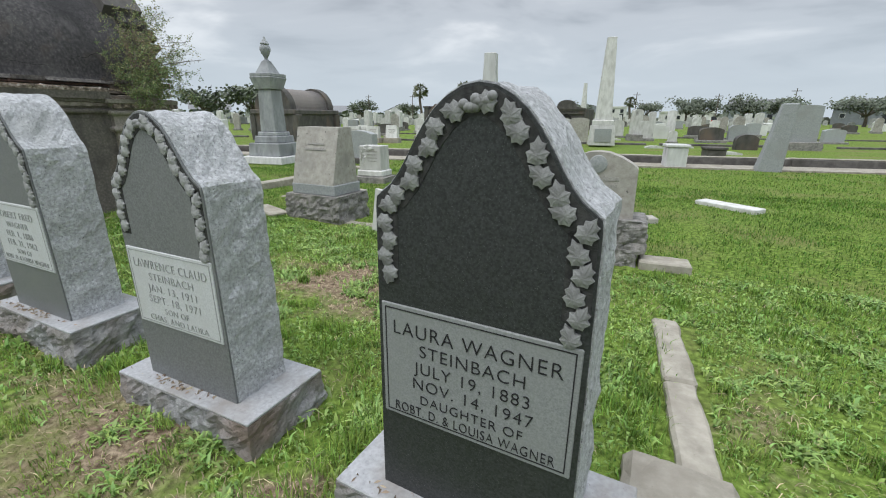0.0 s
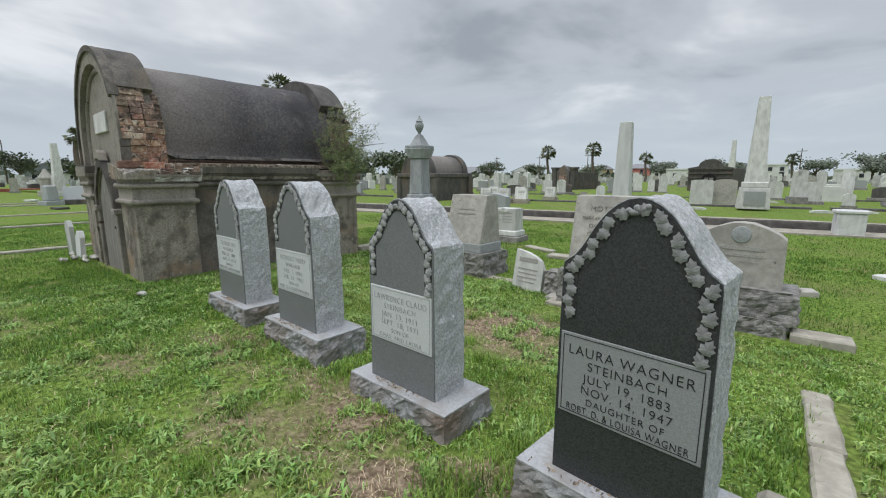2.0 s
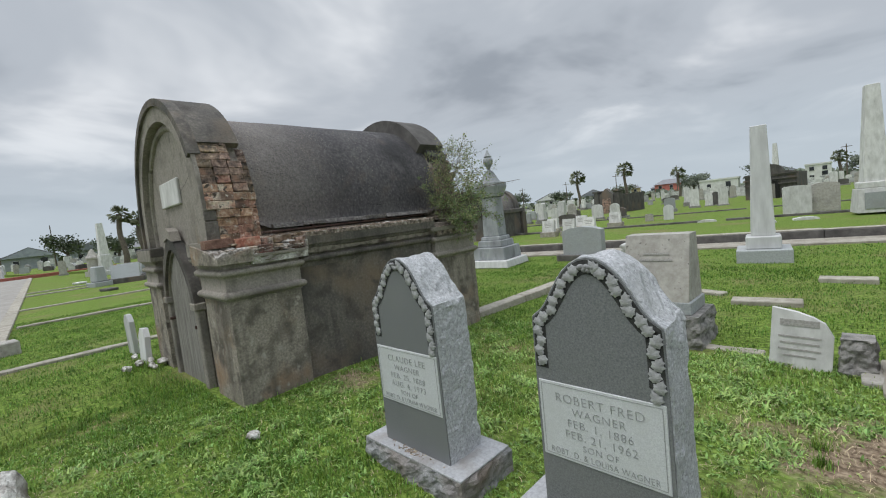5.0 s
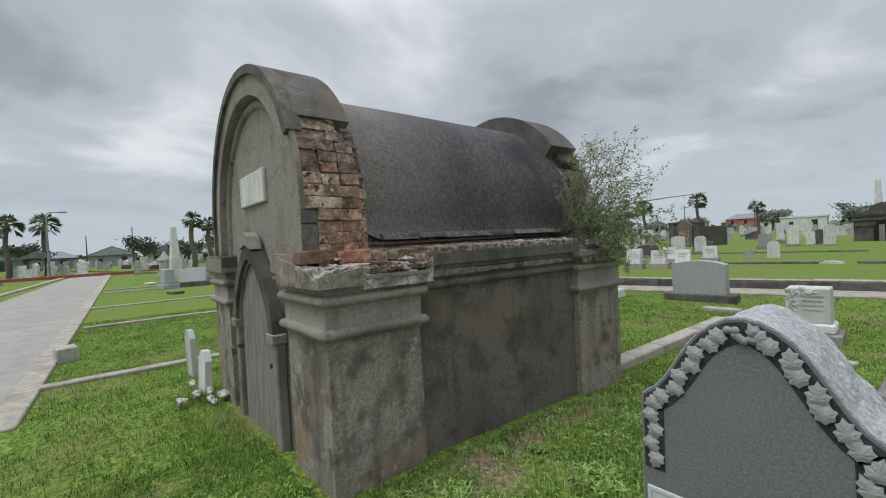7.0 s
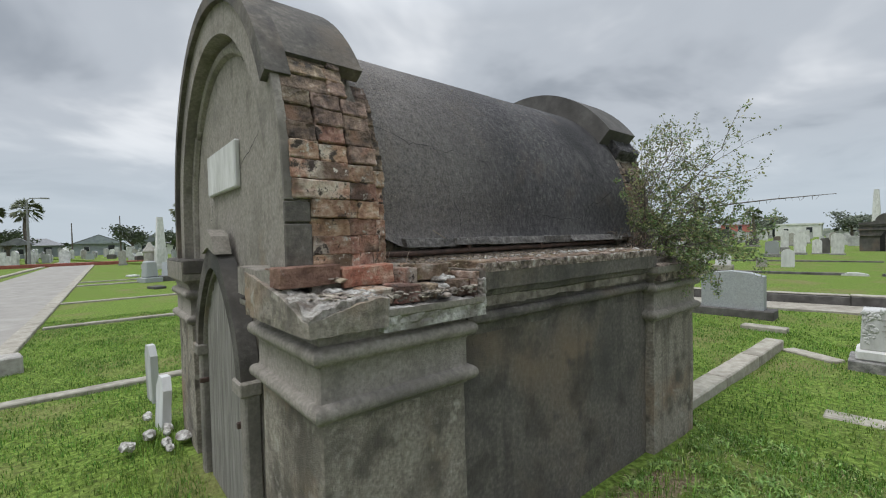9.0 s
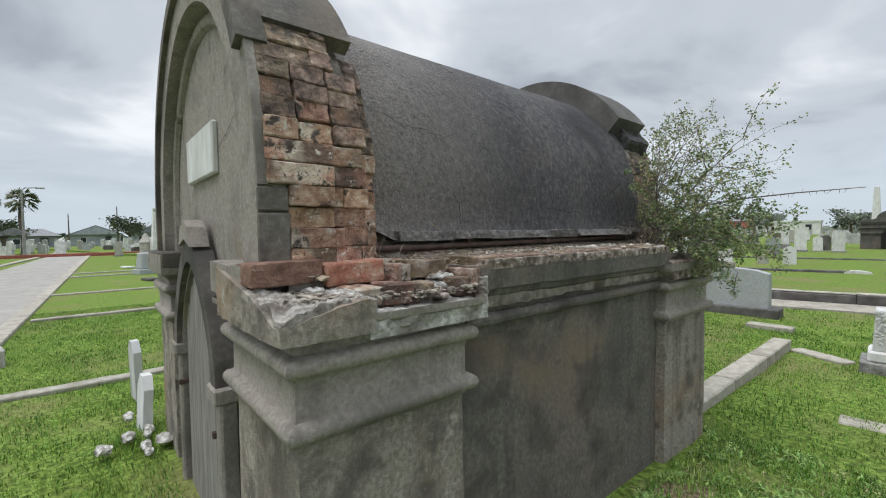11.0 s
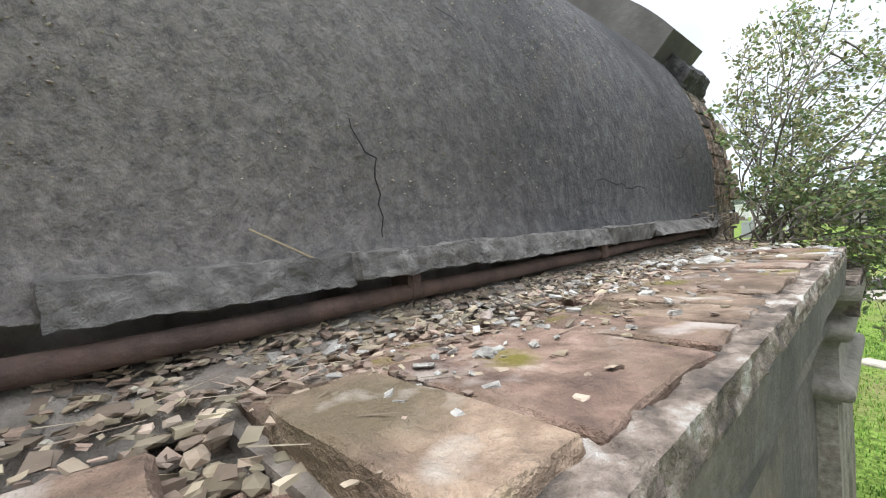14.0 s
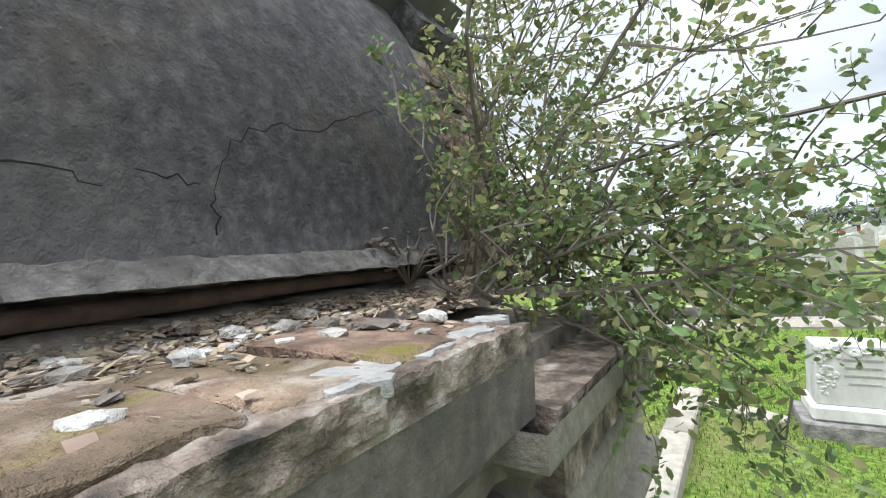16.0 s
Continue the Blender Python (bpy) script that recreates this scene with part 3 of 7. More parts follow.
# ---- ground ----
def gz(x, y):
    return 0.13 + 0.14 * math.exp(-((x + 5.5) / 3.0) ** 2 - ((y - 2.0) / 3.0) ** 2)


def bare(x, y):
    """How bare the soil is, 0 to 1: trodden and dried patches."""
    b = 0.0
    for cx, cy, rx, ry, k in ((-1.5, 1.2, 0.42, 0.30, 1.0), (-2.2, 1.45, 0.7, 0.25, 0.7), (-2.1, 3.2, 0.75, 0.55, 0.75), (-1.25, 1.5, 0.3, 0.22, 0.8), (-3.4, 1.35, 0.5, 0.22, 0.8),
                              (-2.4, 1.0, 0.7, 0.3, 0.5), (-5.6, 2.2, 0.35, 0.25, 0.7), (0.25, 2.5, 0.25, 0.3, 0.6), (-3.7, 0.75, 0.8, 0.35, 0.35), (-2.45, 2.6, 0.5, 0.3, 0.4),
                              (-4.4, 2.1, 0.6, 0.35, 0.4), (-5.2, 0.3, 1.2, 0.5, 0.3), (-5.75, 2.9, 0.15, 1.0, 0.9)):
        b = max(b, k * math.exp(-((x - cx) / rx) ** 2 - ((y - cy) / ry) ** 2))
    return min(1.0, b * (1.0 + 0.9 * noise.noise(Vector((x * 5, y * 5, 0.3)))))


def ground_sheet():
    xs = sorted({-900.0, -500.0, -250.0, -140.0, *np.arange(-100, 60, 4.0).tolist(), *np.arange(-14, 6, 0.25).tolist(), 100.0, 250.0, 500.0, 900.0})
    ys = sorted({-900.0, -500.0, -250.0, -100.0, -50.0, *np.arange(-20, 120, 4.0).tolist(), *np.arange(-4, 16, 0.25).tolist(), 180.0, 300.0, 500.0, 900.0})
    verts = []
    for y in ys:
        for x in xs:
            near = 1.0 if -14 < x < 6 and -4 < y < 16 else 0.0
            verts.append((x, y, gz(x, y) + near * 0.018 * noise.noise(Vector((x * 1.7, y * 1.7, 0))) - 0.015))
    w = len(xs)
    faces = [(j * w + i, j * w + i + 1, (j + 1) * w + i + 1, (j + 1) * w + i) for j in range(len(ys) - 1) for i in range(w - 1)]
    me = bpy.data.meshes.new("ground")
    me.from_pydata(verts, [], faces)
    col = me.attributes.new("soil", "FLOAT", "POINT")
    col.data.foreach_set("value", [bare(v[0], v[1]) if -9 < v[0] < 3 and -1 < v[1] < 6 else 0.0 for v in verts])
    me.shade_smooth()
    return me


def ground_material():
    m = bpy.data.materials.new("lawn_ground")
    m.use_nodes = True
    n, l = m.node_tree.nodes, m.node_tree.links
    b = n["Principled BSDF"]
    b.inputs["Roughness"].default_value = 0.95
    b.inputs["Specular IOR Level"].default_value = 0.1
    tc = n.new("ShaderNodeTexCoord")

    def nz(scale, detail=5.0):
        x = n.new("ShaderNodeTexNoise")
        x.inputs["Scale"].default_value, x.inputs["Detail"].default_value = scale, detail
        l.new(tc.outputs["Object"], x.inputs["Vector"])
        return x

    def ramp_of(src, stops):
        r = n.new("ShaderNodeValToRGB")
        r.color_ramp.elements[0].position, r.color_ramp.elements[0].color = stops[0][0], (*stops[0][1], 1)
        r.color_ramp.elements[1].position, r.color_ramp.elements[1].color = stops[-1][0], (*stops[-1][1], 1)
        for p, c in stops[1:-1]:
            r.color_ramp.elements.new(p).color = (*c, 1)
        l.new(src, r.inputs[0])
        return r.outputs[0]

    def mix(f, a, c):
        x = n.new("ShaderNodeMix")
        x.data_type = "RGBA"
        l.new(f, x.inputs["Factor"])
        l.new(a, x.inputs["A"])
        l.new(c, x.inputs["B"])
        return x.outputs["Result"]
    green = ramp_of(nz(26, 6).outputs["Fac"], [(0.3, (0.06, 0.085, 0.02)), (0.5, (0.14, 0.21, 0.04)), (0.7, (0.25, 0.36, 0.08))])
    dry = ramp_of(nz(32, 6).outputs["Fac"], [(0.3, (0.13, 0.125, 0.05)), (0.7, (0.27, 0.26, 0.11))])
    patch = n.new("ShaderNodeMapRange")
    patch.inputs["From Min"].default_value, patch.inputs["From Max"].default_value = 0.5, 0.72
    l.new(nz(0.9, 8).outputs["Fac"], patch.inputs["Value"])
    lawn = mix(patch.outputs[0], green, dry)
    soil = ramp_of(nz(34, 7).outputs["Fac"], [(0.3, (0.11, 0.078, 0.052)), (0.5, (0.24, 0.18, 0.125)), (0.7, (0.40, 0.32, 0.225))])
    at = n.new("ShaderNodeAttribute")
    at.attribute_name = "soil"
    edge = n.new("ShaderNodeMath")
    edge.operation = "MULTIPLY_ADD"
    edge.inputs[1].default_value = 0.6
    l.new(nz(14, 5).outputs["Fac"], edge.inputs[0])
    l.new(at.outputs["Fac"], edge.inputs[2])
    mr = n.new("ShaderNodeMapRange")
    mr.inputs["From Min"].default_value, mr.inputs["From Max"].default_value = 0.52, 0.85
    l.new(edge.outputs[0], mr.inputs["Value"])
    l.new(mix(mr.outputs[0], lawn, soil), b.inputs["Base Color"])
    bp = n.new("ShaderNodeBump")
    bp.inputs["Strength"].default_value, bp.inputs["Distance"].default_value = 0.8, 0.03
    l.new(nz(55, 6).outputs["Fac"], bp.inputs["Height"])
    l.new(bp.outputs[0], b.inputs["Normal"])
    return m


ground = new("ground", ground_sheet())
ground.data.materials.append(ground_material())
tagged(ground, "green cemetery lawn with dry and bare patches", "lawn", kind="structure")


# ---- the tomb ----
CX, SPRING = -7.37, 1.86
tomb = thing("tomb", "weathered stucco and brick barrel-vaulted tomb with a crumbling cornice", "tomb", at=(0, 0, 0))
WX0, WX1 = -8.74, -6.0      # the long walls
FY, RY = 1.475, 4.40        # front and rear wall faces
box_body = bmesh.new()
box(box_body, WX0, WX1, FY, RY, -0.1, 1.50)
tomb_body = part("body", roughen(box_body, 0.012, 1.5, 3, cuts=9), "stucco", tomb, "stained grey stucco tomb wall", smooth=True)


def arc(r, a0, a1, n, cx=CX, cz=SPRING):
    return [(cx + r * math.cos(radians(a0 + (a1 - a0) * k / n)), cz + r * math.sin(radians(a0 + (a1 - a0) * k / n))) for k in range(n + 1)]


def torus_profile(x, z, r, k=6):
    return [(x + r * math.cos(radians(a)), z + r * math.sin(radians(a))) for a in [-90 + 180 * i / k for i in range(k + 1)]]


def ring_of(bm, prof, x0, x1, y0, y1, n=24, wobble=0.003, seed=0.0):
    """Sweeps a profile of (out, z) round the rectangle x0..x1, y0..y1, along its four sides."""
    loops = []
    corners = [(x0, y0, -1, -1), (x1, y0, 1, -1), (x1, y1, 1, 1), (x0, y1, -1, 1)]
    for c in range(4):
        ax, ay, asx, asy = corners[c]
        bx, by, bsx, bsy = corners[(c + 1) % 4]
        for k in range(n):
            t = k / n
            loop = []
            for o, z in prof:
                px, py = (ax + asx * o) * (1 - t) + (bx + bsx * o) * t, (ay + asy * o) * (1 - t) + (by + bsy * o) * t
                w = wobble * noise.noise(Vector((px * 5 + seed, py * 5, z * 6)))
                loop.append(bm.verts.new((px + w * asx, py + w * asy, z + w)))
            loops.append(loop)
    m = len(prof)
    for a, b in zip(loops, loops[1:] + loops[:1]):
        for k in range(m - 1):
            bm.faces.new((a[k], b[k], b[k + 1], a[k + 1]))
    return bm


def pilaster(x0, x1, y0, y1, cap_top, label):
    """Corner pier with two torus mouldings under a flaring cap."""
    bm = bmesh.new()
    box(bm, x0, x1, y0, y1, -0.1, 1.42)
    roughen(bm, 0.007, 3, x0, cuts=7)
    p = part("pilaster", bm, "stucco_pier", tomb, label, smooth=True)
    prof = [(-0.012, 1.116), (0.008, 1.122), (0.011, 1.134), *torus_profile(0.014, 1.166, 0.031), (0.009, 1.204), (0.009, 1.300), (0.014, 1.318), *torus_profile(0.016, 1.350, 0.030), (0.010, 1.384), (0.013, 1.402), (0.021, 1.420), (0.036, 1.438), (0.054, 1.450), (0.064, 1.456), (0.066, 1.464), (0.066, cap_top)]
    part("capital", ring_of(bmesh.new(), prof, x0, x1, y0, y1, seed=x0 + y0), "stucco_pale", p, smooth=True)
    return p


pil_fr = pilaster(-6.57, -5.945, 1.415, 2.03, 1.48, "front corner pier with broken moulded capital")
pil_fl = pilaster(-8.79, -8.20, 1.415, 2.03, 1.59, "front corner pier with moulded capital")
pil_rr = pilaster(-6.57, -5.945, 3.765, 4.44, 1.50, "rear corner pier with moulded capital")
pil_rl = pilaster(-8.79, -8.20, 3.80, 4.44, 1.59, "rear corner pier with moulded capital")

# long cornice over the side wall: bead, cove and a thick top slab
bm = bmesh.new()
prof = [(-6.0, 1.29), (-6.0, 1.335), *torus_profile(-5.985, 1.365, 0.028), (-5.985, 1.395), (-5.985, 1.43), (-5.965, 1.45), (-5.94, 1.465), (-5.935, 1.49), (-5.915, 1.495), (-5.912, 1.578), (-5.93, 1.582), (-5.958, 1.58), (-5.958, 1.50), (-6.05, 1.50), (-6.05, 1.29)]
ys = [2.12, 2.135] + [2.12 + (3.752 - 2.12) * k / 66 for k in range(1, 67)]
rows = []
for y in ys:
    cut = 0.09 if y < 2.125 else 0.0
    rows.append([bm.verts.new((x - cut * (z > 1.45) + 0.006 * noise.noise(Vector((y * 6, x * 9, z * 9))) + 0.008 * (z > 1.58) * noise.noise(Vector((y * 23, x * 20, 3))), y + 0.05 * (z < 1.45) * (y < 2.13) * -1, z + 0.005 * noise.noise(Vector((y * 8, x * 7, z * 5))) + 0.006 * (z > 1.58) * noise.noise(Vector((y * 27, x * 40, 8))))) for x, z in prof])
for a, b in zip(rows, rows[1:]):
    for k in range(len(prof)):
        bm.faces.new((a[k], a[(k + 1) % len(prof)], b[(k + 1) % len(prof)], b[k]))
bm.faces.new(rows[0])
bm.faces.new(rows[-1])
part("cornice", bm, "stucco", tomb, "heavy dark stucco cornice with a bead moulding", smooth=False)
# ragged upper edge of the cornice, mottled with lichen and lime
bm = bmesh.new()
box(bm, -5.962, -5.910, 2.135, 3.745, 1.572, 1.609)
roughen(bm, 0.006, 38, 5, keep=lambda c: c.z < 1.58, cuts=14)
part("cornice_edge", bm, "slab_edge", tomb, "ragged lichen-mottled edge of the cornice")
part("capital_top", roughen(B(-6.5, -5.886, 3.756, 4.505, 1.40, 1.507), 0.008, 14, 3, cuts=9), "slab_edge", pil_rr)
bm = bmesh.new()
box(bm, -8.83, -8.55, 2.03, 4.0, 1.49, 1.60)
box(bm, -8.80, -6.5, 4.30, 4.50, 1.49, 1.60)
part("rear_cornice", bm, "stucco", tomb)

# the front cornice slab: whole on one side, broken off at the corner
bm = bmesh.new()
box(bm, -8.86, -8.13, 1.35, 1.62, 1.50, 1.61, bevel=0.012)
part("cornice_slab", roughen(bm, 0.006, 5, 1, cuts=2), "stucco", tomb)
bm = bmesh.new()
prism(bm, [(-6.66, 1.352), (-6.50, 1.348), (-6.33, 1.345), (-6.24, 1.36), (-6.30, 1.44), (-6.42, 1.47), (-6.62, 1.475)], 1.50, 1.615, axis="z")
part("cornice_slab", roughen(bm, 0.008, 6, 4, cuts=3), "stucco_pale", tomb, "broken slab of the front cornice")

# corner chunk of the capital left standing, with ragged pale top
bm = bmesh.new()
N1, N2 = 60, 46
x0, x1, y0, y1 = -6.26, -5.885, 1.352, 1.64
grid = []
for j in range(N2 + 1):
    row = []
    for i in range(N1 + 1):
        x, y = x0 + (x1 - x0) * i / N1, y0 + (y1 - y0) * j / N2
        z = 1.522 + 0.012 * noise.noise(Vector((x * 9, y * 9, 2))) + 0.016 * noise.noise(Vector((x * 24, y * 24, 5))) + 0.009 * abs(noise.noise(Vector((x * 60, y * 60, 7)))) + 0.006 * noise.noise(Vector((x * 110, y * 110, 3)))
        d = math.hypot((x - x1) * 0.8, y - y0)
        z -= 0.034 * math.exp(-(d / 0.06) ** 2)
        z += 0.025 * math.exp(-((x + 6.18) / 0.09) ** 2 - ((y - 1.37) / 0.06) ** 2)
        row.append(bm.verts.new((x + 0.012 * noise.noise(Vector((x * 14, y * 14, 9))), y + 0.012 * noise.noise(Vector((x * 14, y * 14, 19))), z)))
    grid.append(row)
for j in range(N2):
    for i in range(N1):
        bm.faces.new((grid[j][i], grid[j][i + 1], grid[j + 1][i + 1], grid[j + 1][i]))
rim = grid[0] + [r[-1] for r in grid[1:]] + grid[-1][-2::-1] + [r[0] for r in grid[-2:0:-1]]
low = [bm.verts.new((v.co.x, v.co.y, 1.44)) for v in rim]
for k in range(len(rim)):
    bm.faces.new((rim[k], rim[(k + 1) % len(rim)], low[(k + 1) % len(rim)], low[k]))
part("broken_corner", bm, "mortar_pale", tomb, "ragged pale broken corner of the cornice", smooth=False)
# skin of stucco round that corner
bm = bmesh.new()
edge = [(-6.52, 1.343), (-6.4, 1.341), (-6.25, 1.340), (-6.1, 1.341), (-5.98, 1.343), (-5.92, 1.345), (-5.882, 1.352), (-5.874, 1.40), (-5.872, 1.50), (-5.874, 1.58), (-5.878, 1.63)]
tops = [1.60, 1.585, 1.56, 1.535, 1.50, 1.475, 1.47, 1.485, 1.51, 1.525, 1.52]
lo = [bm.verts.new((x, y, 1.425)) for x, y in edge]
hi = [bm.verts.new((x, y, z)) for (x, y), z in zip(edge, tops)]
lo2 = [bm.verts.new((x - 0.035 * (k > 4), y + 0.035 * (k < 8), 1.425)) for k, (x, y) in enumerate(edge)]
hi2 = [bm.verts.new((x - 0.035 * (k > 4), y + 0.035 * (k < 8), z + 0.004)) for k, ((x, y), z) in enumerate(zip(edge, tops))]
for k in range(len(edge) - 1):
    bm.faces.new((lo[k], lo[k + 1], hi[k + 1], hi[k]))
    bm.faces.new((hi[k], hi[k + 1], hi2[k + 1], hi2[k]))
    bm.faces.new((hi2[k], hi2[k + 1], lo2[k + 1], lo2[k]))
bm.faces.new((lo[0], hi[0], hi2[0], lo2[0]))
bm.faces.new((lo[-1], hi[-1], hi2[-1], lo2[-1]))
part("stucco_skin", roughen(bm, 0.007, 22, 2, cuts=12), "stucco_pier", tomb, smooth=True)
# low broken shelf with white mortar beside the corner
bm = bmesh.new()
box(bm, -6.12, -5.892, 1.62, 2.115, 1.40, 1.470)
part("broken_shelf", roughen(bm, 0.014, 12, 6, keep=lambda c: c.z < 1.42, cuts=16), "plaster_white", tomb, "broken shelf of white lime mortar below the loose bricks")

# core of the front gable and its stucco
bm = bmesh.new()
core = [(CX + 1.10, 1.48), *arc(1.10, 0, 180, 40), (CX - 1.10, 1.48)]
prism(bm, [(max(x, CX - 1.06), z) for x, z in core], 1.525, 1.80)
part("gable_core", bm, "mortar", tomb, "mortar core of the front gable")


def narrowed(pts):
    """The flank away from the brickwork stands a little closer in."""
    return [(x if x > CX else CX + (x - CX) * 0.965, z) for x, z in pts]


def gable_face(y, r, base):
    return [(CX + r, base), *arc(r, 0, 180, 48), (CX - r, base)]


bm = bmesh.new()
prism(bm, narrowed(gable_face(0, 1.14, 1.48)), 1.492, 1.528)
part("gable_face", bm, "stucco_pale", tomb, "grey stucco face of the front gable", smooth=False)
# rim of the gable face, projecting, then a roll moulding inside it
inner = [(CX + 0.985, 1.50), *arc(0.985, 0, 180, 48), (CX - 0.985, 1.50)]
outer = [(CX + 1.165, 1.50), *arc(1.165, 0, 180, 48), (CX - 1.165, 1.50)]
part("gable_rim", strip(bmesh.new(), narrowed(inner), narrowed(outer), 1.402, 1.53), "stucco_pale", tomb)
rollp = [(CX + 0.93, 1.488, 1.52), *[(x, 1.488, z) for x, z in arc(0.93, 0, 180, 40)], (CX - 0.93, 1.488, 1.52)]
part("roll_moulding", tube(bmesh.new(), rollp, [0.032] * len(rollp), 8), "stucco_pale", tomb, smooth=True)
# coping over the gable, broken off where the bricks show
for a0, ya, yb in ((25.0, 1.375, 1.475), (31.0, 1.475, 1.82)):
    inner = arc(1.13, a0, 180, 44) + [(CX - 1.13, 1.50)]
    outer = arc(1.195, a0, 180, 44) + [(CX - 1.195, 1.50)]
    part("gable_coping", strip(bmesh.new(), narrowed(inner), narrowed(outer), ya, yb), "stucco", tomb, "thick stucco coping over the front gable, broken away on one side", smooth=False)
# grey corner skin low on the brick pier, split by a crack
part("corner_skin", B(CX + 1.166, CX + 1.19, 1.398, 1.497, 1.60, 1.785, bevel=0.004), "stucco", tomb)
part("corner_skin", B(CX + 1.166, CX + 1.188, 1.398, 1.494, 1.793, 1.868, bevel=0.004), "stucco", tomb)
bm = bmesh.new()
strip(bm, [(CX + 1.166, 1.875), *arc(1.166, 1, 25, 8)], [(CX + 1.184, 1.875), *arc(1.184, 1, 25, 8)], 1.398, 1.430)
part("corner_skin", bm, "stucco_pale", tomb)

# marble plaque on the gable
part("plaque", B(-7.76, -7.10, 1.462, 1.495, 2.02, 2.278, bevel=0.008), "marble", tomb, "blank yellowed white marble plaque")
# pointed hood and arched door
hood_o = [(CX + 0.56, 1.0), *[(CX + 0.56 * math.cos(radians(a)), 1.0 + (0.56 + 0.14 * math.sin(radians(a)) ** 6) * math.sin(radians(a))) for a in range(0, 181, 6)], (CX - 0.56, 1.0)]
hood_i = [(CX + 0.47, 1.0), *[(CX + 0.47 * math.cos(radians(a)), 1.0 + (0.49 + 0.09 * math.sin(radians(a)) ** 6) * math.sin(radians(a))) for a in range(0, 181, 6)], (CX - 0.47, 1.0)]
part("door_hood", strip(bmesh.new(), hood_i, hood_o, 1.385, 1.475), "stucco", tomb, "moulded arched hood over the tomb door")
hood2_o = [(x * 0.955 + CX * 0.045, 1.0 + (z - 1.0) * 0.955) for x, z in hood_i]
part("door_hood", strip(bmesh.new(), hood2_o, hood_i, 1.415, 1.475), "stucco_pale", tomb)
doorp = [(CX + 0.455, 0.05), (CX + 0.455, 1.0), *[(x * 0.94 + CX * 0.06, 1.0 + (z - 1.0) * 0.955) for x, z in hood_i[1:-1]], (CX - 0.455, 1.0), (CX - 0.455, 0.05)]
tomb_door = part("door", prism(bmesh.new(), doorp, 1.44, 1.476), "door", tomb, "closed arched weathered grey door of the tomb")
for k in range(7):
    x = CX - 0.36 + k * 0.12
    top = 1.0 + math.sqrt(max(0.02, 1 - ((x - CX) / 0.46) ** 2)) * 0.50
    part("board_batten", B(x - 0.0585, x + 0.0585, 1.435, 1.442, 0.05, top, bevel=0.002), "door", tomb_door)
for s in (-1, 1):
    x = CX + s * 0.515
    j = part("jamb", B(x - 0.05, x + 0.05, 1.40, 1.476, -0.05, 1.0, bevel=0.01), "stucco_pale", tomb)
    part("impost", B(x - 0.075, x + 0.075, 1.372, 1.476, 0.985, 1.055, bevel=0.008), "stucco_pale", j)
    part("hinge_stub", B(x - s * 0.055 - 0.012, x - s * 0.055 + 0.012, 1.385, 1.44, 0.80, 0.83, bevel=0.003), "iron", j)
keyst = [(CX - 0.16, 1.66), (CX - 0.10, 1.76), (CX, 1.80), (CX + 0.10, 1.76), (CX + 0.16, 1.66), (CX, 1.70)]
part("hood_crown", prism(bmesh.new(), keyst, 1.37, 1.46), "stucco_pale", tomb)

# plaster barrel vault with a broken lip along its foot
bm = bmesh.new()
rows = []
NY, RISE = 70, 1.045
for j in range(NY + 1):
    y = 1.86 + (4.30 - 1.86) * j / NY
    low = 1.690 + 0.012 * noise.noise(Vector((y * 3.1, 0, 0))) + 0.02 * max(0, noise.noise(Vector((y * 1.3, 4, 0))))
    if y < 2.0:
        low += 0.06 * (2.0 - y) / 0.14
    pts = [(CX + 1.03, low - 0.006), (CX + 1.012, low + 0.02), (CX + 1.004, 1.76), *[(x, SPRING + (z - SPRING) * RISE) for x, z in arc(1.0, 0, 180, 40)], (CX - 1.0, 1.5)]
    rows.append([bm.verts.new((x + 0.008 * noise.noise(Vector((x * 2, y * 2, z * 2))), y, z + 0.008 * noise.noise(Vector((y * 2, x * 2, z * 2 + 7))))) for x, z in pts])
for a, b in zip(rows, rows[1:]):
    for k in range(len(a) - 1):
        bm.faces.new((a[k], a[k + 1], b[k + 1], b[k]))
in_rows = [[bm.verts.new((CX + (v.co.x - CX) * 0.95, v.co.y, SPRING + (v.co.z - SPRING) * 0.95 + 0.0)) for v in r[:3]] for r in rows]
for a, b, c, d in zip(rows, rows[1:], in_rows, in_rows[1:]):
    bm.faces.new((a[0], b[0], d[0], c[0]))
part("barrel_vault", bm, "stucco_black", tomb, "black-stained plaster barrel vault with cracks", smooth=True)
# core under the vault, closing it off
bm = bmesh.new()
prism(bm, [(CX + 0.93, 1.45), *arc(0.93, 0, 180, 24), (CX - 0.93, 1.45)], 1.79, 4.32)
part("vault_core", bm, "mortar", tomb)
# rear gable: coping broken off over exposed bricks
bm = bmesh.new()
prism(bm, [(CX + 0.985, 1.45), *[(x, SPRING + (z - SPRING) * 1.06) for x, z in arc(0.985, 0, 180, 36)], (CX - 0.985, 1.45)], 4.28, 4.60)
part("rear_gable", bm, "mortar", tomb)
RA = 37.0
inner = [(x, SPRING + (z - SPRING) * 1.05) for x, z in arc(0.99, RA, 180, 40)] + [(CX - 1.0, 1.50)]
outer = [(x, SPRING + (z - SPRING) * 1.085) for x, z in arc(1.12, RA, 180, 40)] + [(CX - 1.125, 1.50)]
part("rear_coping", strip(bmesh.new(), inner, outer, 4.20, 4.64), "concrete_dark", tomb, "heavy black-stained rear coping with a broken end")
bm = bmesh.new()
strip(bm, arc(1.0, RA - 7, RA + 6, 5), arc(1.075, RA - 5, RA + 6, 5), 4.34, 4.66)
part("coping_fragment", roughen(bm, 0.02, 9, 2, cuts=5), "stucco_black", tomb)

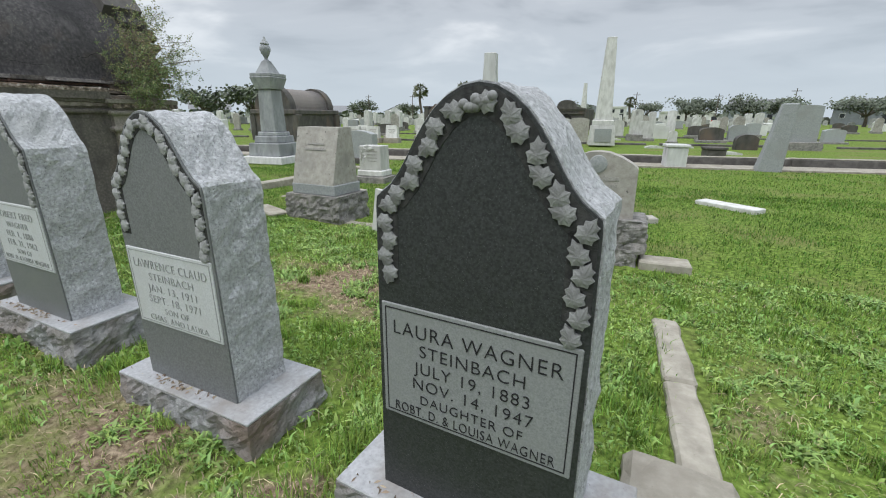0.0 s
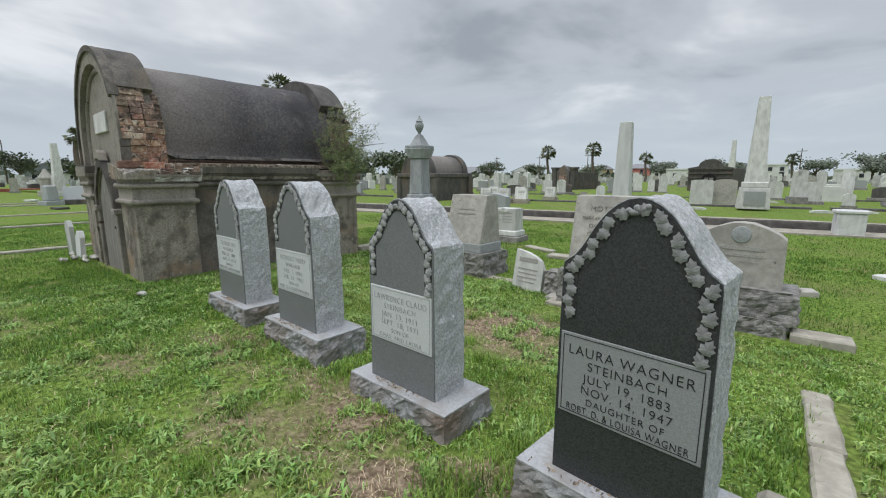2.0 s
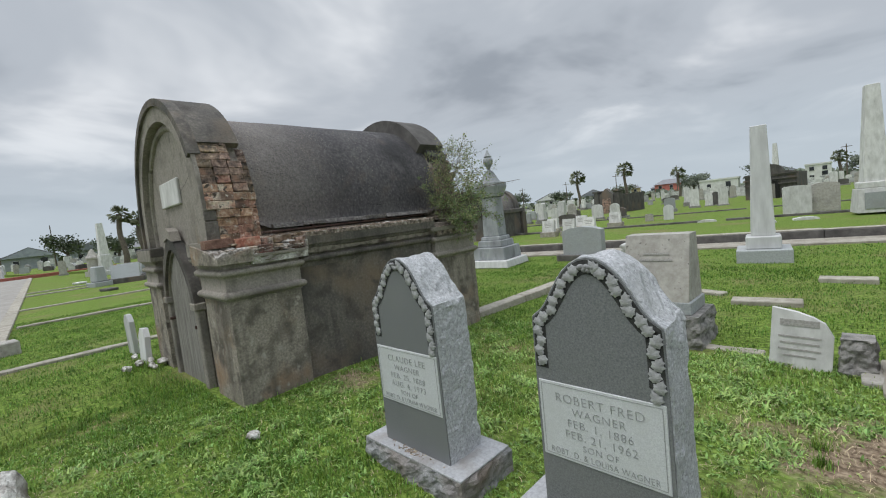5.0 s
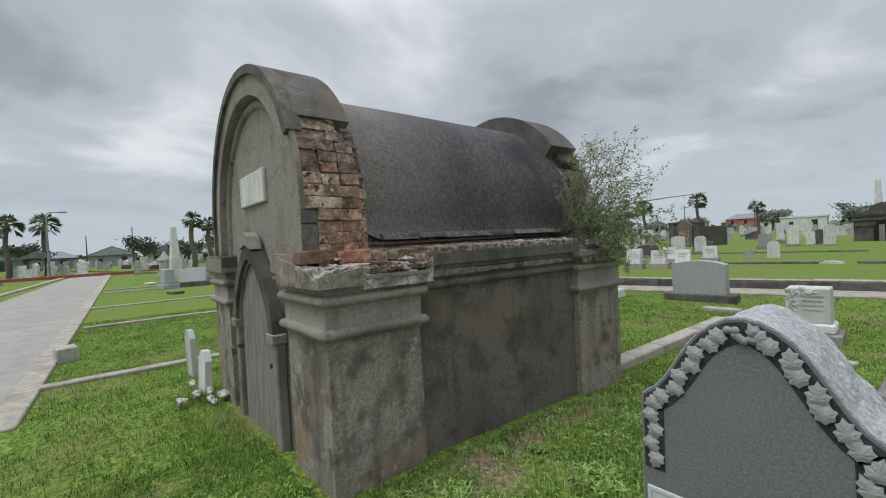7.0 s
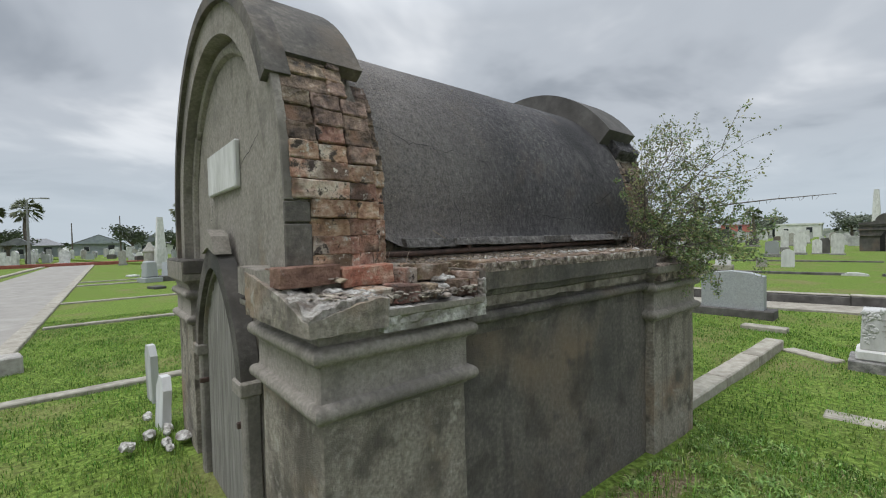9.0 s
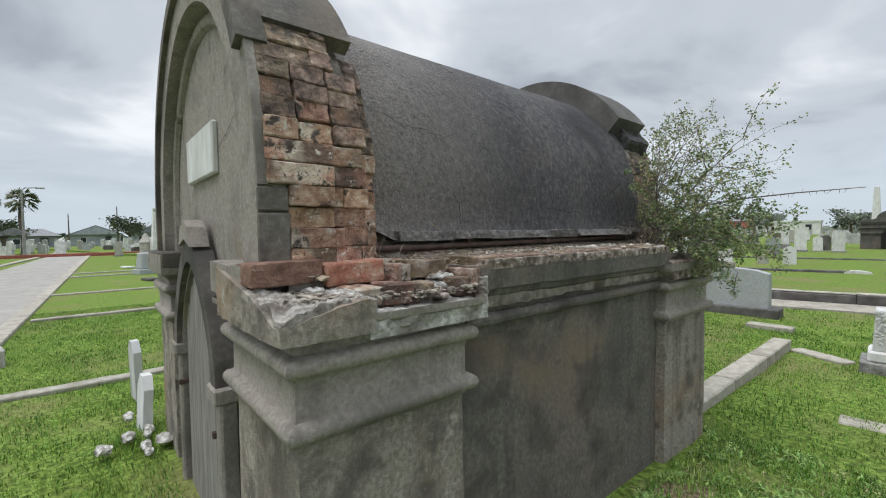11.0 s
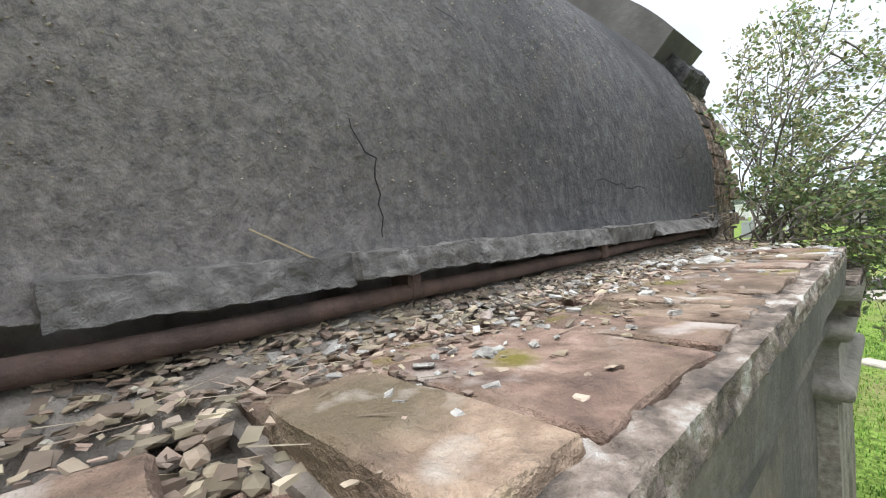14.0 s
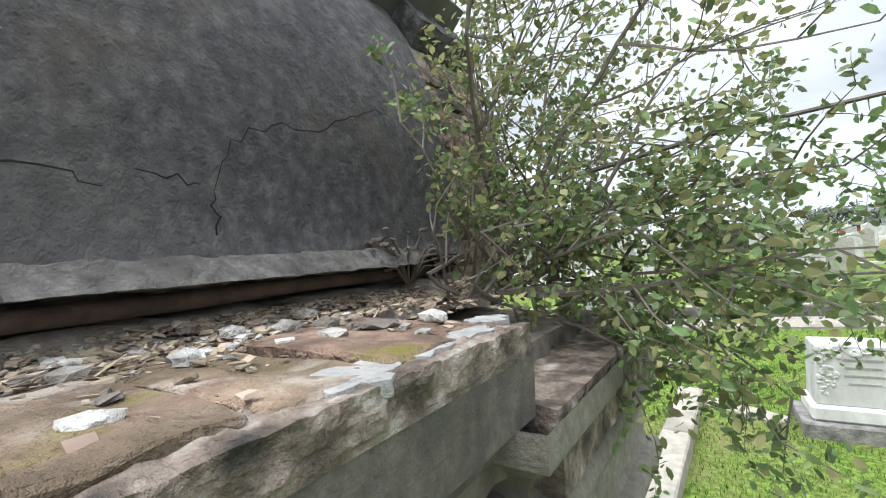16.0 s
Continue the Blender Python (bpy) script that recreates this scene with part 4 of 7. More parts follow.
# lip of plaster slabs along the vault's foot and an iron pipe below it
random.seed(4)
y = 2.02
while y < 4.0:
    w = random.uniform(0.22, 0.60)
    bm = bmesh.new()
    box(bm, CX + 0.94, CX + 1.076 + random.uniform(-0.022, 0.016), y, min(y + w - 0.004, 4.05), 1.680 + random.uniform(-0.006, 0.006), 1.720, top=(CX + 0.94, CX + 1.055 + random.uniform(-0.014, 0.012), y, min(y + w - 0.004, 4.05)))
    roughen(bm, 0.0065, 21, y, cuts=11)
    part("plaster_lip", bm, "stucco_lip", tomb)
    y += w
pipe_pts = [(CX + 1.045 - 0.0012 * k, 1.82 + k * 0.125, 1.648 + 0.0010 * k + 0.0012 * math.sin(k * 1.7)) for k in range(19)]
pipe = part("pipe", tube(bmesh.new(), pipe_pts, [0.0135] * 19, 12), "iron", tomb, "rusty iron pipe along the foot of the vault", smooth=True)
for y in (2.42, 3.05):
    part("pipe_bracket", B(CX + 1.0, CX + 1.054, y, y + 0.026, 1.642, 1.688, bevel=0.006), "iron", pipe)

# ---- four matching granite headstones ----
def headstone_outline():
    half = [(0.26, 0.0), (0.259, 0.2), (0.257, 0.45), (0.255, 0.65), (0.253, 0.80), (0.250, 0.824), (0.236, 0.836), (0.212, 0.854), (0.190, 0.880), (0.170, 0.912), (0.150, 0.946), (0.127, 0.982), (0.100, 1.015), (0.070, 1.040), (0.036, 1.058)]
    pts = []
    for (a, b), (c, d) in zip(half, half[1:]):
        n = max(1, int(math.hypot(c - a, d - b) / 0.03))
        pts += [(a + (c - a) * k / n, b + (d - b) * k / n) for k in range(n)]
    pts.append(half[-1])
    return pts + [(0.0, 1.064)] + [(-x, z) for x, z in reversed(pts)]


OUT = headstone_outline()


def leaf_mesh():
    bm = bmesh.new()
    rim = [(0, -0.036), (0.006, -0.024), (0.014, -0.021), (0.012, -0.010), (0.021, -0.004), (0.016, 0.006), (0.017, 0.016), (0.007, 0.018), (0, 0.024)]
    rim += [(-x, z) for x, z in reversed(rim[1:-1])]
    mid = bm.verts.new((0, -0.009, 0.002))
    vein = [bm.verts.new((x * 0.5, -0.0075, z * 0.5)) for x, z in rim]
    out = [bm.verts.new((x, -0.003 - 0.002 * (k % 2), z)) for k, (x, z) in enumerate(rim)]
    foot = [bm.verts.new((x, 0.002, z)) for x, z in rim]
    n = len(rim)
    for k in range(n):
        q = (k + 1) % n
        bm.faces.new((mid, vein[k], vein[q]))
        bm.faces.new((vein[k], out[k], out[q], vein[q]))
        bm.faces.new((out[k], foot[k], foot[q], out[q]))
    me = finish(bm, "leaf")
    me.materials.append(M["granite_leaf"])
    return me


def bud_mesh():
    bm = bmesh.new()
    bmesh.ops.create_icosphere(bm, subdivisions=2, radius=0.0105)
    me = finish(bm, "bud", True)
    me.materials.append(M["granite_leaf"])
    return me


LEAF, BUD = leaf_mesh(), bud_mesh()
# same leaf with sunlight put into its colour
LEAF_LIT = LEAF.copy()
LEAF_LIT.materials[0] = M["granite_leaf_lit"]


def family_headstone(x, y, zb, face, panel, ink, lines, label, seed, lean=0.0, bury=0.3, turn=0.0):
    st = thing("headstone", label, "headstone", "row of matching granite headstones", at=(x, y, zb))
    st.matrix_basis = pose(x, y, zb, lean, 0, turn)
    # rough-hewn sides and back
    bm = bmesh.new()
    layers = [0.004, 0.03, 0.06, 0.09, 0.12, 0.15, 0.18, 0.21, 0.24]
    rings = []
    for d in layers:
        ring = []
        for k, (u, v) in enumerate(OUT):
            a, b = Vector(OUT[max(k - 1, 0)]), Vector(OUT[min(k + 1, len(OUT) - 1)])
            t = (b - a).normalized()
            nrm = Vector((t.y, -t.x))
            amt = 0.0 if d < 0.02 else 0.011 * (noise.noise(Vector((u * 14 + seed, d * 18, v * 14))) + 0.7 * noise.noise(Vector((u * 37 + seed, d * 40, v * 37)))) - 0.003
            ring.append(bm.verts.new((u + nrm.x * amt, d, max(0.0, v + nrm.y * amt))))
        rings.append(ring)
    for a, b in zip(rings, rings[1:]):
        for k in range(len(a) - 1):
            bm.faces.new((a[k], a[k + 1], b[k + 1], b[k]))
        bm.faces.new((a[-1], a[0], b[0], b[-1]))
    bm.faces.new(rings[0])
    bm.faces.new(rings[-1])
    part("body", bm, "granite_rough", st, "rock-pitched pale granite sides", smooth=False)
    # polished face inside a plain margin
    def inset(k, d):
        a, b = Vector(OUT[max(k - 1, 0)]), Vector(OUT[min(k + 1, len(OUT) - 1)])
        t = (b - a).normalized()
        return (OUT[k][0] - t.y * d, max(0.0, OUT[k][1] + t.x * d))
    rim = [inset(k, 0.004) for k in range(len(OUT))]
    part("polished_face", prism(bmesh.new(), rim, -0.003, 0.006), face, st, "polished granite face")
    # inscription panel, raised border and engraved lines
    pn = part("inscription_panel", B(-0.242, 0.242, -0.0075, 0.0, 0.250, 0.565, bevel=0.002), panel, st, "pale steeled inscription panel with an incised border")
    for a, b, c, d in ((-0.231, 0.231, 0.5525, 0.555), (-0.231, 0.231, 0.2605, 0.263), (-0.231, -0.2285, 0.263, 0.5525), (0.2285, 0.231, 0.263, 0.5525)):
        part("border_line", B(a, b, -0.0088, -0.006, c, d), ink, pn)
    lettering(lines, 0.45, 0.305, ink, pn, pose(0, -0.0082, 0.403, 90, 0, 0))
    # wreath of carved leaves over the arch, with a cluster of buds at the crown
    wreath = [inset(k, 0.036) for k in range(len(OUT)) if OUT[k][1] > 0.60 or (OUT[k][1] > 0.56 and OUT[k][0] > 0)]
    edge_in = [inset(k, 0.064) for k in range(len(OUT)) if OUT[k][1] > 0.60]
    edge_out = [inset(k, 0.010) for k in range(len(OUT)) if OUT[k][1] > 0.60]
    # thin dark strip laid on the face, painting shade and dirt between leaves
    part("wreath_recess", strip(bmesh.new(), edge_in, edge_out, -0.0045, 0.002), "granite_gap_shade", st, "dark band for the shade and dirt between the carved leaves")
    side = 1
    dense = [(a[0] + (b[0] - a[0]) * q / 6, a[1] + (b[1] - a[1]) * q / 6) for a, b in zip(wreath, wreath[1:]) for q in range(6)]
    last = None
    for u, v in dense:
        if last is not None and math.hypot(u - last[0], v - last[1]) < (0.040 if face == "granite_dark" else 0.036):
            continue
        if last is not None:
            ang = math.degrees(math.atan2(u - last[0], v - last[1]))
        else:
            ang = 0
        last = (u, v)
        if abs(u) < 0.02 and v > 0.9:
            continue
        side = -side
        part("leaf", LEAF if face == "granite_dark" else LEAF_LIT, "", st, m=pose(u + 0.006 * side, -0.005, v, 0, (180 if u < 0 else 180) + ang * (1 if u > 0 else 1) + 24 * side + random.uniform(-10, 10), 0) @ Matrix.Diagonal((1.05, 1.3, 0.92, 1) if face == "granite_dark" else (1.08, 1.3, 0.92, 1)))
    for k in range(9):
        part("bud", BUD, "", st, m=pose(random.uniform(-0.03, 0.03), -0.008, 1.022 + random.uniform(-0.014, 0.012)))
    # base: sawn top, rock-faced sides, let into the ground
    bm = bmesh.new()
    box(bm, -0.40, 0.40, -0.085, 0.335, -bury, -0.012, top=(-0.385, 0.385, -0.07, 0.32))
    roughen(bm, 0.022, 13, seed, keep=lambda c: c.z > -0.02, cuts=10)
    base = part("base", bm, "granite_base_rough", st, "rock-faced granite base let into the lawn")
    part("sawn_top", B(-0.384, 0.384, -0.069, 0.319, -0.012, 0.0, bevel=0.003), "granite_base", base, "sawn granite top with leaf litter")
    bm = bmesh.new()
    for k in range(60):
        u, v = random.gauss(-0.05, 0.12), -0.028 + random.uniform(-0.022, 0.022)
        a = random.uniform(0, math.pi)
        w = random.uniform(0.004, 0.014)
        c, s = math.cos(a) * w, math.sin(a) * w
        bm.faces.new([bm.verts.new(p) for p in ((u - c, v - s, 0.003), (u - s * 0.2, v + c * 0.2, 0.006 + 0.004 * random.random()), (u + c, v + s, 0.003), (u + s * 0.2, v - c * 0.2, 0.002))])
    lit = part("leaf_litter", bm, "litter", base)
    lit["kind"] = "stuff"
    return st


random.seed(11)
family_headstone(-0.647, 1.566, 0.3385, "granite_dark", "granite_panel_dark", "ink",
                 [("LAURA WAGNER", 0.052, 0.068), ("STEINBACH", 0.047, 0.048), ("JULY 19, 1883", 0.045, 0.047), ("NOV. 14, 1947", 0.045, 0.046), ("DAUGHTER OF", 0.036, 0.041), ("ROBT. D. & LOUISA WAGNER", 0.038, 0.038)],
                 "dark polished granite headstone with a carved ivy border and engraved panel", 1.0, turn=-3.1)
family_headstone(-1.886, 1.674, 0.2865, "granite_sky_grey", "granite_panel", "ink_pale",
                 [("LAWRENCE CLAUD", 0.050, 0.066), ("STEINBACH", 0.045, 0.048), ("JAN. 13, 1911", 0.045, 0.047), ("SEPT. 18, 1971", 0.045, 0.046), ("SON OF", 0.036, 0.041), ("CHAS. AND LAURA", 0.036, 0.038)],
                 "grey granite headstone with a carved ivy border and pale panel", 5.0)
family_headstone(-3.050, 1.695, 0.363, "granite_sky_grey", "granite_panel", "ink_pale",
                 [("ROBERT FRED", 0.050, 0.066), ("WAGNER", 0.045, 0.048), ("FEB. 1, 1886", 0.045, 0.047), ("FEB. 21, 1962", 0.045, 0.046), ("SON OF", 0.036, 0.041), ("ROBT. D. & LOUISA WAGNER", 0.036, 0.038)],
                 "grey granite headstone with a carved leaf border and dated panel", 9.0)
family_headstone(-4.100, 1.662, 0.368, "granite_sky_grey", "granite_panel", "ink_pale",
                 [("CLAUDE LEE", 0.050, 0.066), ("WAGNER", 0.045, 0.048), ("FEB. 25, 1888", 0.045, 0.047), ("AUG. 4, 1973", 0.045, 0.046), ("SON OF", 0.036, 0.041), ("ROBT. D. & LOUISA WAGNER", 0.036, 0.038)],
                 "grey granite headstone with a carved leaf border beside the old tomb", 14.0)

# ---- loose and exposed bricks, ledge and rubble of the tomb ----
random.seed(21)


def brick_mesh(dx, dy, dz, seed):
    bm = bmesh.new()
    box(bm, -dx / 2, dx / 2, -dy / 2, dy / 2, -dz / 2, dz / 2, bevel=0.0035)
    bmesh.ops.subdivide_edges(bm, edges=[e for e in bm.edges if e.calc_length() > 0.03], cuts=1, use_grid_fill=True)
    bmesh.ops.subdivide_edges(bm, edges=[e for e in bm.edges if e.calc_length() > 0.025], cuts=1, use_grid_fill=True)
    for v in bm.verts:
        v.co += Vector((noise.noise(v.co * 30 + Vector((seed, 0, 0))), noise.noise(v.co * 30 + Vector((0, seed, 0))), noise.noise(v.co * 30 + Vector((0, 0, seed))))) * 0.0038 + Vector((noise.noise(v.co * 90), noise.noise(v.co * 90 + Vector((5, 5, 5))), noise.noise(v.co * 90 + Vector((9, 1, 4))))) * 0.0042
    return finish(bm, "brick")


BRICKS = {}


def brick(parent, m, dx, dy, dz, material):
    key = (round(dx, 2), round(dy, 2), round(dz, 3), material, random.randrange(3))
    if key not in BRICKS:
        me = brick_mesh(key[0], key[1], key[2], len(BRICKS) * 3.1)
        me.materials.append(M[material])
        BRICKS[key] = me
    return part("brick", BRICKS[key], material, parent, m=m)


def on_arc(s, r):
    """Pose on the gable's flank: s metres up from the springing line."""
    if s <= 0:
        return CX + r, SPRING + s, 0.0
    a = s / r
    return CX + r * math.cos(a), SPRING + r * math.sin(a), math.degrees(a)


pier = part("brick_pier", B(CX + 1.0, CX + 1.10, 1.55, 1.79, 1.5, 1.8), "mortar", tomb, "exposed old brickwork of the front gable")
for row in range(13):
    s = 1.632 + 0.0705 * row - SPRING
    y0 = 1.502 if row < 4 else 1.432
    if row < 6:
        spans = [(y0, 1.649), (1.654, 1.668 + random.uniform(0.085, 0.11))]
        if row in (1, 3):
            spans = [(y0, 1.649), (1.655, 1.688), (1.692, 1.785)]
    else:
        cut = y0 + random.choice((0.10, 0.19, 0.21))
        spans = [(y0, cut), (cut + 0.012, 1.70 if cut > 1.6 else 1.66)]
        if spans[-1][1] < 1.69:
            spans.append((spans[-1][1] + 0.012, 1.785))
        if row >= 11:
            spans = [(max(a, 1.482), b) for a, b in spans if b > 1.5]
    for a, b in spans:
        r = 1.128 + random.uniform(-0.008, 0.010) - 0.008 * (row > 6)
        x, z, deg = on_arc(s + random.uniform(-0.003, 0.003), r)
        sooty = row >= 8 or (row >= 5 and random.random() < 0.5)
        brick(pier, pose(x, (a + b) / 2, z, random.uniform(-1.5, 1.5), -deg + random.uniform(-2, 2), random.uniform(-2, 2)), 0.115, b - a + 0.009, 0.070, "brick_sooty" if sooty else "brick")
# return of darker brick between the pier and the vault's plaster
for row in range(12):
    x, z, deg = on_arc(1.632 + 0.0705 * row - SPRING, 1.02 + random.uniform(-0.012, 0.012))
    brick(pier, pose(x, 1.835, z, 0, -deg, random.uniform(-3, 3)), 0.12, 0.10, 0.070, "brick_sooty" if row > 5 else "brick")
rear_pier = part("rear_brick_pier", B(CX + 0.9, CX + 0.98, 4.30, 4.58, 1.5, 1.8), "mortar", tomb, "exposed brick under the rear coping")
for row in range(14):
    y = 4.275 + random.uniform(-0.01, 0.01)
    while y < 4.6:
        w = random.choice((0.1, 0.2))
        x, z, deg = on_arc(1.632 + 0.068 * row - SPRING, 0.945 + random.uniform(-0.008, 0.010))
        brick(rear_pier, pose(x, y + w / 2, z, random.uniform(-2, 2), -deg + random.uniform(-2, 2), random.uniform(-2, 2)), 0.10, w - 0.006, 0.064, "brick_sooty")
        y += w

# bed of the ledge, then paving bricks along its edge
bm = bmesh.new()
box(bm, -6.45, -5.955, 2.13, 3.74, 1.42, 1.582)
box(bm, -6.45, -6.0, 3.742, 4.32, 1.42, 1.54)
prism(bm, [(-6.45, 1.57), (-6.45, 1.645), (-6.36, 1.636), (-6.29, 1.606), (-6.25, 1.575)], 1.80, 4.32)
ledge = part("ledge", roughen(bm, 0.012, 9, 8, cuts=12), "mortar", tomb, "worn brick ledge strewn with rubble")
bm = bmesh.new()
box(bm, -6.50, -6.14, 1.47, 2.14, 1.42, 1.565)
part("ledge_bed", roughen(bm, 0.014, 9, 5, cuts=9), "mortar", tomb)
bm = bmesh.new()
box(bm, -6.30, -6.0, 1.60, 2.14, 1.42, 1.508)
part("ledge_bed", roughen(bm, 0.018, 16, 2, cuts=18), "mortar_pale", tomb, "lumpy mortar bed under the loose bricks")
y, k = 2.135, 0
while y < 3.70:
    w = min(random.choice((0.105, 0.11, 0.2, 0.22)) if y > 2.14 else 0.112, 3.745 - y)
    tilt = random.uniform(-1.2, 1.2)
    brick(ledge, pose(-6.047 + random.uniform(-0.006, 0.006), y + w / 2, 1.583 + random.uniform(-0.005, 0.006), tilt, random.uniform(-1.5, 1.5), random.uniform(-1.5, 1.5)), 0.22, w - 0.012, 0.062, "ledge_brick")
    if random.random() < 0.95:
        brick(ledge, pose(-6.225 + random.uniform(-0.01, 0.01), y + w / 2 + random.uniform(-0.02, 0.02), 1.570 + random.uniform(-0.006, 0.004), tilt, random.uniform(-3, 1), random.uniform(-3, 3)), 0.13, w - 0.01, 0.06, "ledge_brick")
    y += w
# a flap of lime plaster round the cut end of the ledge
bm = bmesh.new()
box(bm, -6.03, -5.905, 2.108, 2.134, 1.462, 1.545, top=(-5.945, -5.905, 2.120, 2.134))
roughen(bm, 0.009, 30, 3, cuts=12)
part("plaster_flap", bm, "plaster_white", tomb, "torn flap of white lime plaster")
# the loose bricks over the broken corner
for x, yy, z, turn, dx, dy, dz, mt in ((-6.175, 1.463, 1.594, 0, 0.11, 0.225, 0.074, "brick_brown"), (-6.145, 1.690, 1.583, -9, 0.11, 0.205, 0.074, "brick_red"), (-6.10, 1.845, 1.572, 12, 0.09, 0.075, 0.062, "brick"),
                                       (-6.12, 1.975, 1.577, -6, 0.12, 0.17, 0.066, "ledge_brick"), (-6.04, 2.128, 1.532, 1, 0.20, 0.05, 0.085, "ledge_brick"), (-6.0, 2.118, 1.452, -2, 0.13, 0.05, 0.07, "brick_sooty"), (-6.035, 1.665, 1.510, 4, 0.11, 0.105, 0.066, "brick"), (-6.03, 1.785, 1.512, -5, 0.11, 0.115, 0.07, "brick"),
                                       (-6.035, 1.895, 1.508, 3, 0.10, 0.085, 0.064, "brick_sooty"), (-6.02, 2.055, 1.512, 6, 0.10, 0.085, 0.068, "ledge_brick"), (-6.27, 1.42, 1.598, 3, 0.08, 0.12, 0.05, "brick_sooty"), (-6.27, 1.62, 1.585, 5, 0.1, 0.2, 0.07, "brick"), (-6.25, 1.86, 1.58, 8, 0.1, 0.2, 0.07, "brick")):
    lb = thing("loose_brick", "loose weathered brick lying on the broken tomb ledge", "brick", "loose bricks on the tomb ledge", at=(x, yy, z))
    lb.matrix_basis = pose(x, yy, z, random.uniform(-3, 3), random.uniform(-3, 3), turn)
    part("brick", brick_mesh(dx, dy, dz, x * 50 + yy), mt, lb)
# white lumps of mortar
for k, (x, yy, z, r) in enumerate(((-6.03, 1.975, 1.515, 0.035), (-5.98, 1.96, 1.485, 0.022), (-6.06, 2.02, 1.545, 0.035), (-6.02, 1.575, 1.528, 0.032), (-6.10, 1.535, 1.532, 0.026), (-5.96, 1.60, 1.524, 0.022))):
    ml = thing("mortar_lump", "crumbling white lump of old mortar on the ledge", "mortar", "mortar lumps on the tomb ledge", at=(x, yy, z))
    part("lump", roughen(rock(bmesh.new(), (0, 0, 0), r, k * 2.2, (1.2, 1.4, 0.45), 4), 0.010, 45, k), "plaster_white", ml)


def chip(bm, c, r, squash):
    """An angular flake of mortar."""
    turn = Matrix.Rotation(random.uniform(0, 6.28), 3, "Z") @ Matrix.Rotation(random.uniform(-0.5, 0.5), 3, "X")
    v = [bm.verts.new(Vector(c) + turn @ Vector((x * squash[0] * random.uniform(0.5, 1.2), y * squash[1] * random.uniform(0.5, 1.2), z * squash[2] * random.uniform(0.4, 1.1))) * r) for x in (-1, 1) for y in (-1, 1) for z in (-1, 1)]
    for q in ((0, 1, 3, 2), (4, 6, 7, 5), (0, 4, 5, 1), (2, 3, 7, 6), (0, 2, 6, 4), (1, 5, 7, 3)):
        bm.faces.new([v[i] for i in q])


def scatter(name, label, n, place, size, material, flat=0.55, seed=1):
    random.seed(seed)
    bm = bmesh.new()
    for k in range(n):
        c = place()
        r = random.uniform(*size) * (1.8 if random.random() < 0.06 else 1)
        (rock(bm, c, r, random.uniform(0, 90), (random.uniform(0.7, 1.5), random.uniform(0.7, 1.5), flat * random.uniform(0.5, 1.2))) if r > 0.009 else chip(bm, c, r, (random.uniform(0.7, 1.7), random.uniform(0.7, 1.7), flat * random.uniform(0.5, 1.2))))
    ob = new(name, finish(bm, name))
    ob.data.materials.append(M[material])
    return tagged(ob, label, "rubble", kind="stuff")


scatter("rubble", "pale mortar chips and gravel lying along the tomb ledge", 1300, lambda: ((lambda yy, d: (-6.345 + d, yy, 1.606 + 0.026 * max(0, 1 - d / 0.07)))(1.86 + 2.4 * random.random() ** 0.6, abs(random.gauss(0, 0.03 + 0.06 * random.random() ** 2)))), (0.0012, 0.005), "rubble", flat=0.5, seed=3)
scatter("rubble", "broken pale mortar flakes below the pipe", 45, lambda: (-6.33 + abs(random.gauss(0, 0.06)), random.uniform(2.0, 3.4), 1.614), (0.004, 0.010), "rubble", flat=0.5, seed=17)
scatter("rubble", "brown leaf crumbs and dirt along the tomb ledge", 2400, lambda: ((lambda yy, d: (-6.345 + d, yy, 1.606 + 0.026 * max(0, 1 - d / 0.07)))(random.uniform(1.86, 4.28), abs(random.gauss(0, 0.05 + 0.09 * random.random() ** 2)))), (0.002, 0.007), "litter", flat=0.4, seed=13)
scatter("rubble", "fine debris over the broken corner of the cornice", 700, lambda: (random.uniform(-6.2, -5.93), random.uniform(1.60, 2.12), 1.512 + random.uniform(-0.02, 0.01)), (0.002, 0.010), "rubble", seed=5)
scatter("rubble", "mortar crumbs on the broken corner of the cornice", 420, lambda: (-6.22 + 0.28 * random.random() ** 0.7, 1.40 + 0.21 * random.random() ** 0.6, 1.528 + random.uniform(-0.004, 0.006)), (0.002, 0.012), "rubble", flat=0.35, seed=25)
scatter("rubble", "brick crumbs between the loose bricks of the ledge", 300, lambda: (random.uniform(-6.34, -6.10), random.uniform(1.5, 2.15), 1.572 + random.uniform(-0.004, 0.014)), (0.004, 0.013), "litter", seed=6)
scatter("rubble", "larger white mortar stones by the rear of the ledge", 26, lambda: (random.uniform(-6.3, -5.98), random.uniform(3.15, 3.74), 1.617), (0.008, 0.022), "plaster_white", seed=7)
scatter("rubble", "leaf crumbs and grit lying over the ledge bricks", 600, lambda: (-5.95 - 0.33 * random.random() ** 0.6, random.uniform(2.18, 4.05), 1.6145 + random.uniform(0, 0.003)), (0.0012, 0.005), "litter", flat=0.4, seed=23)
scatter("rubble", "scattered pale mortar bits on the ledge bricks", 260, lambda: (-5.97 - 0.33 * random.random() ** 0.5, random.uniform(2.2, 3.7), 1.616), (0.002, 0.007), "plaster_white", flat=0.45, seed=24)
bm = bmesh.new()
random.seed(9)
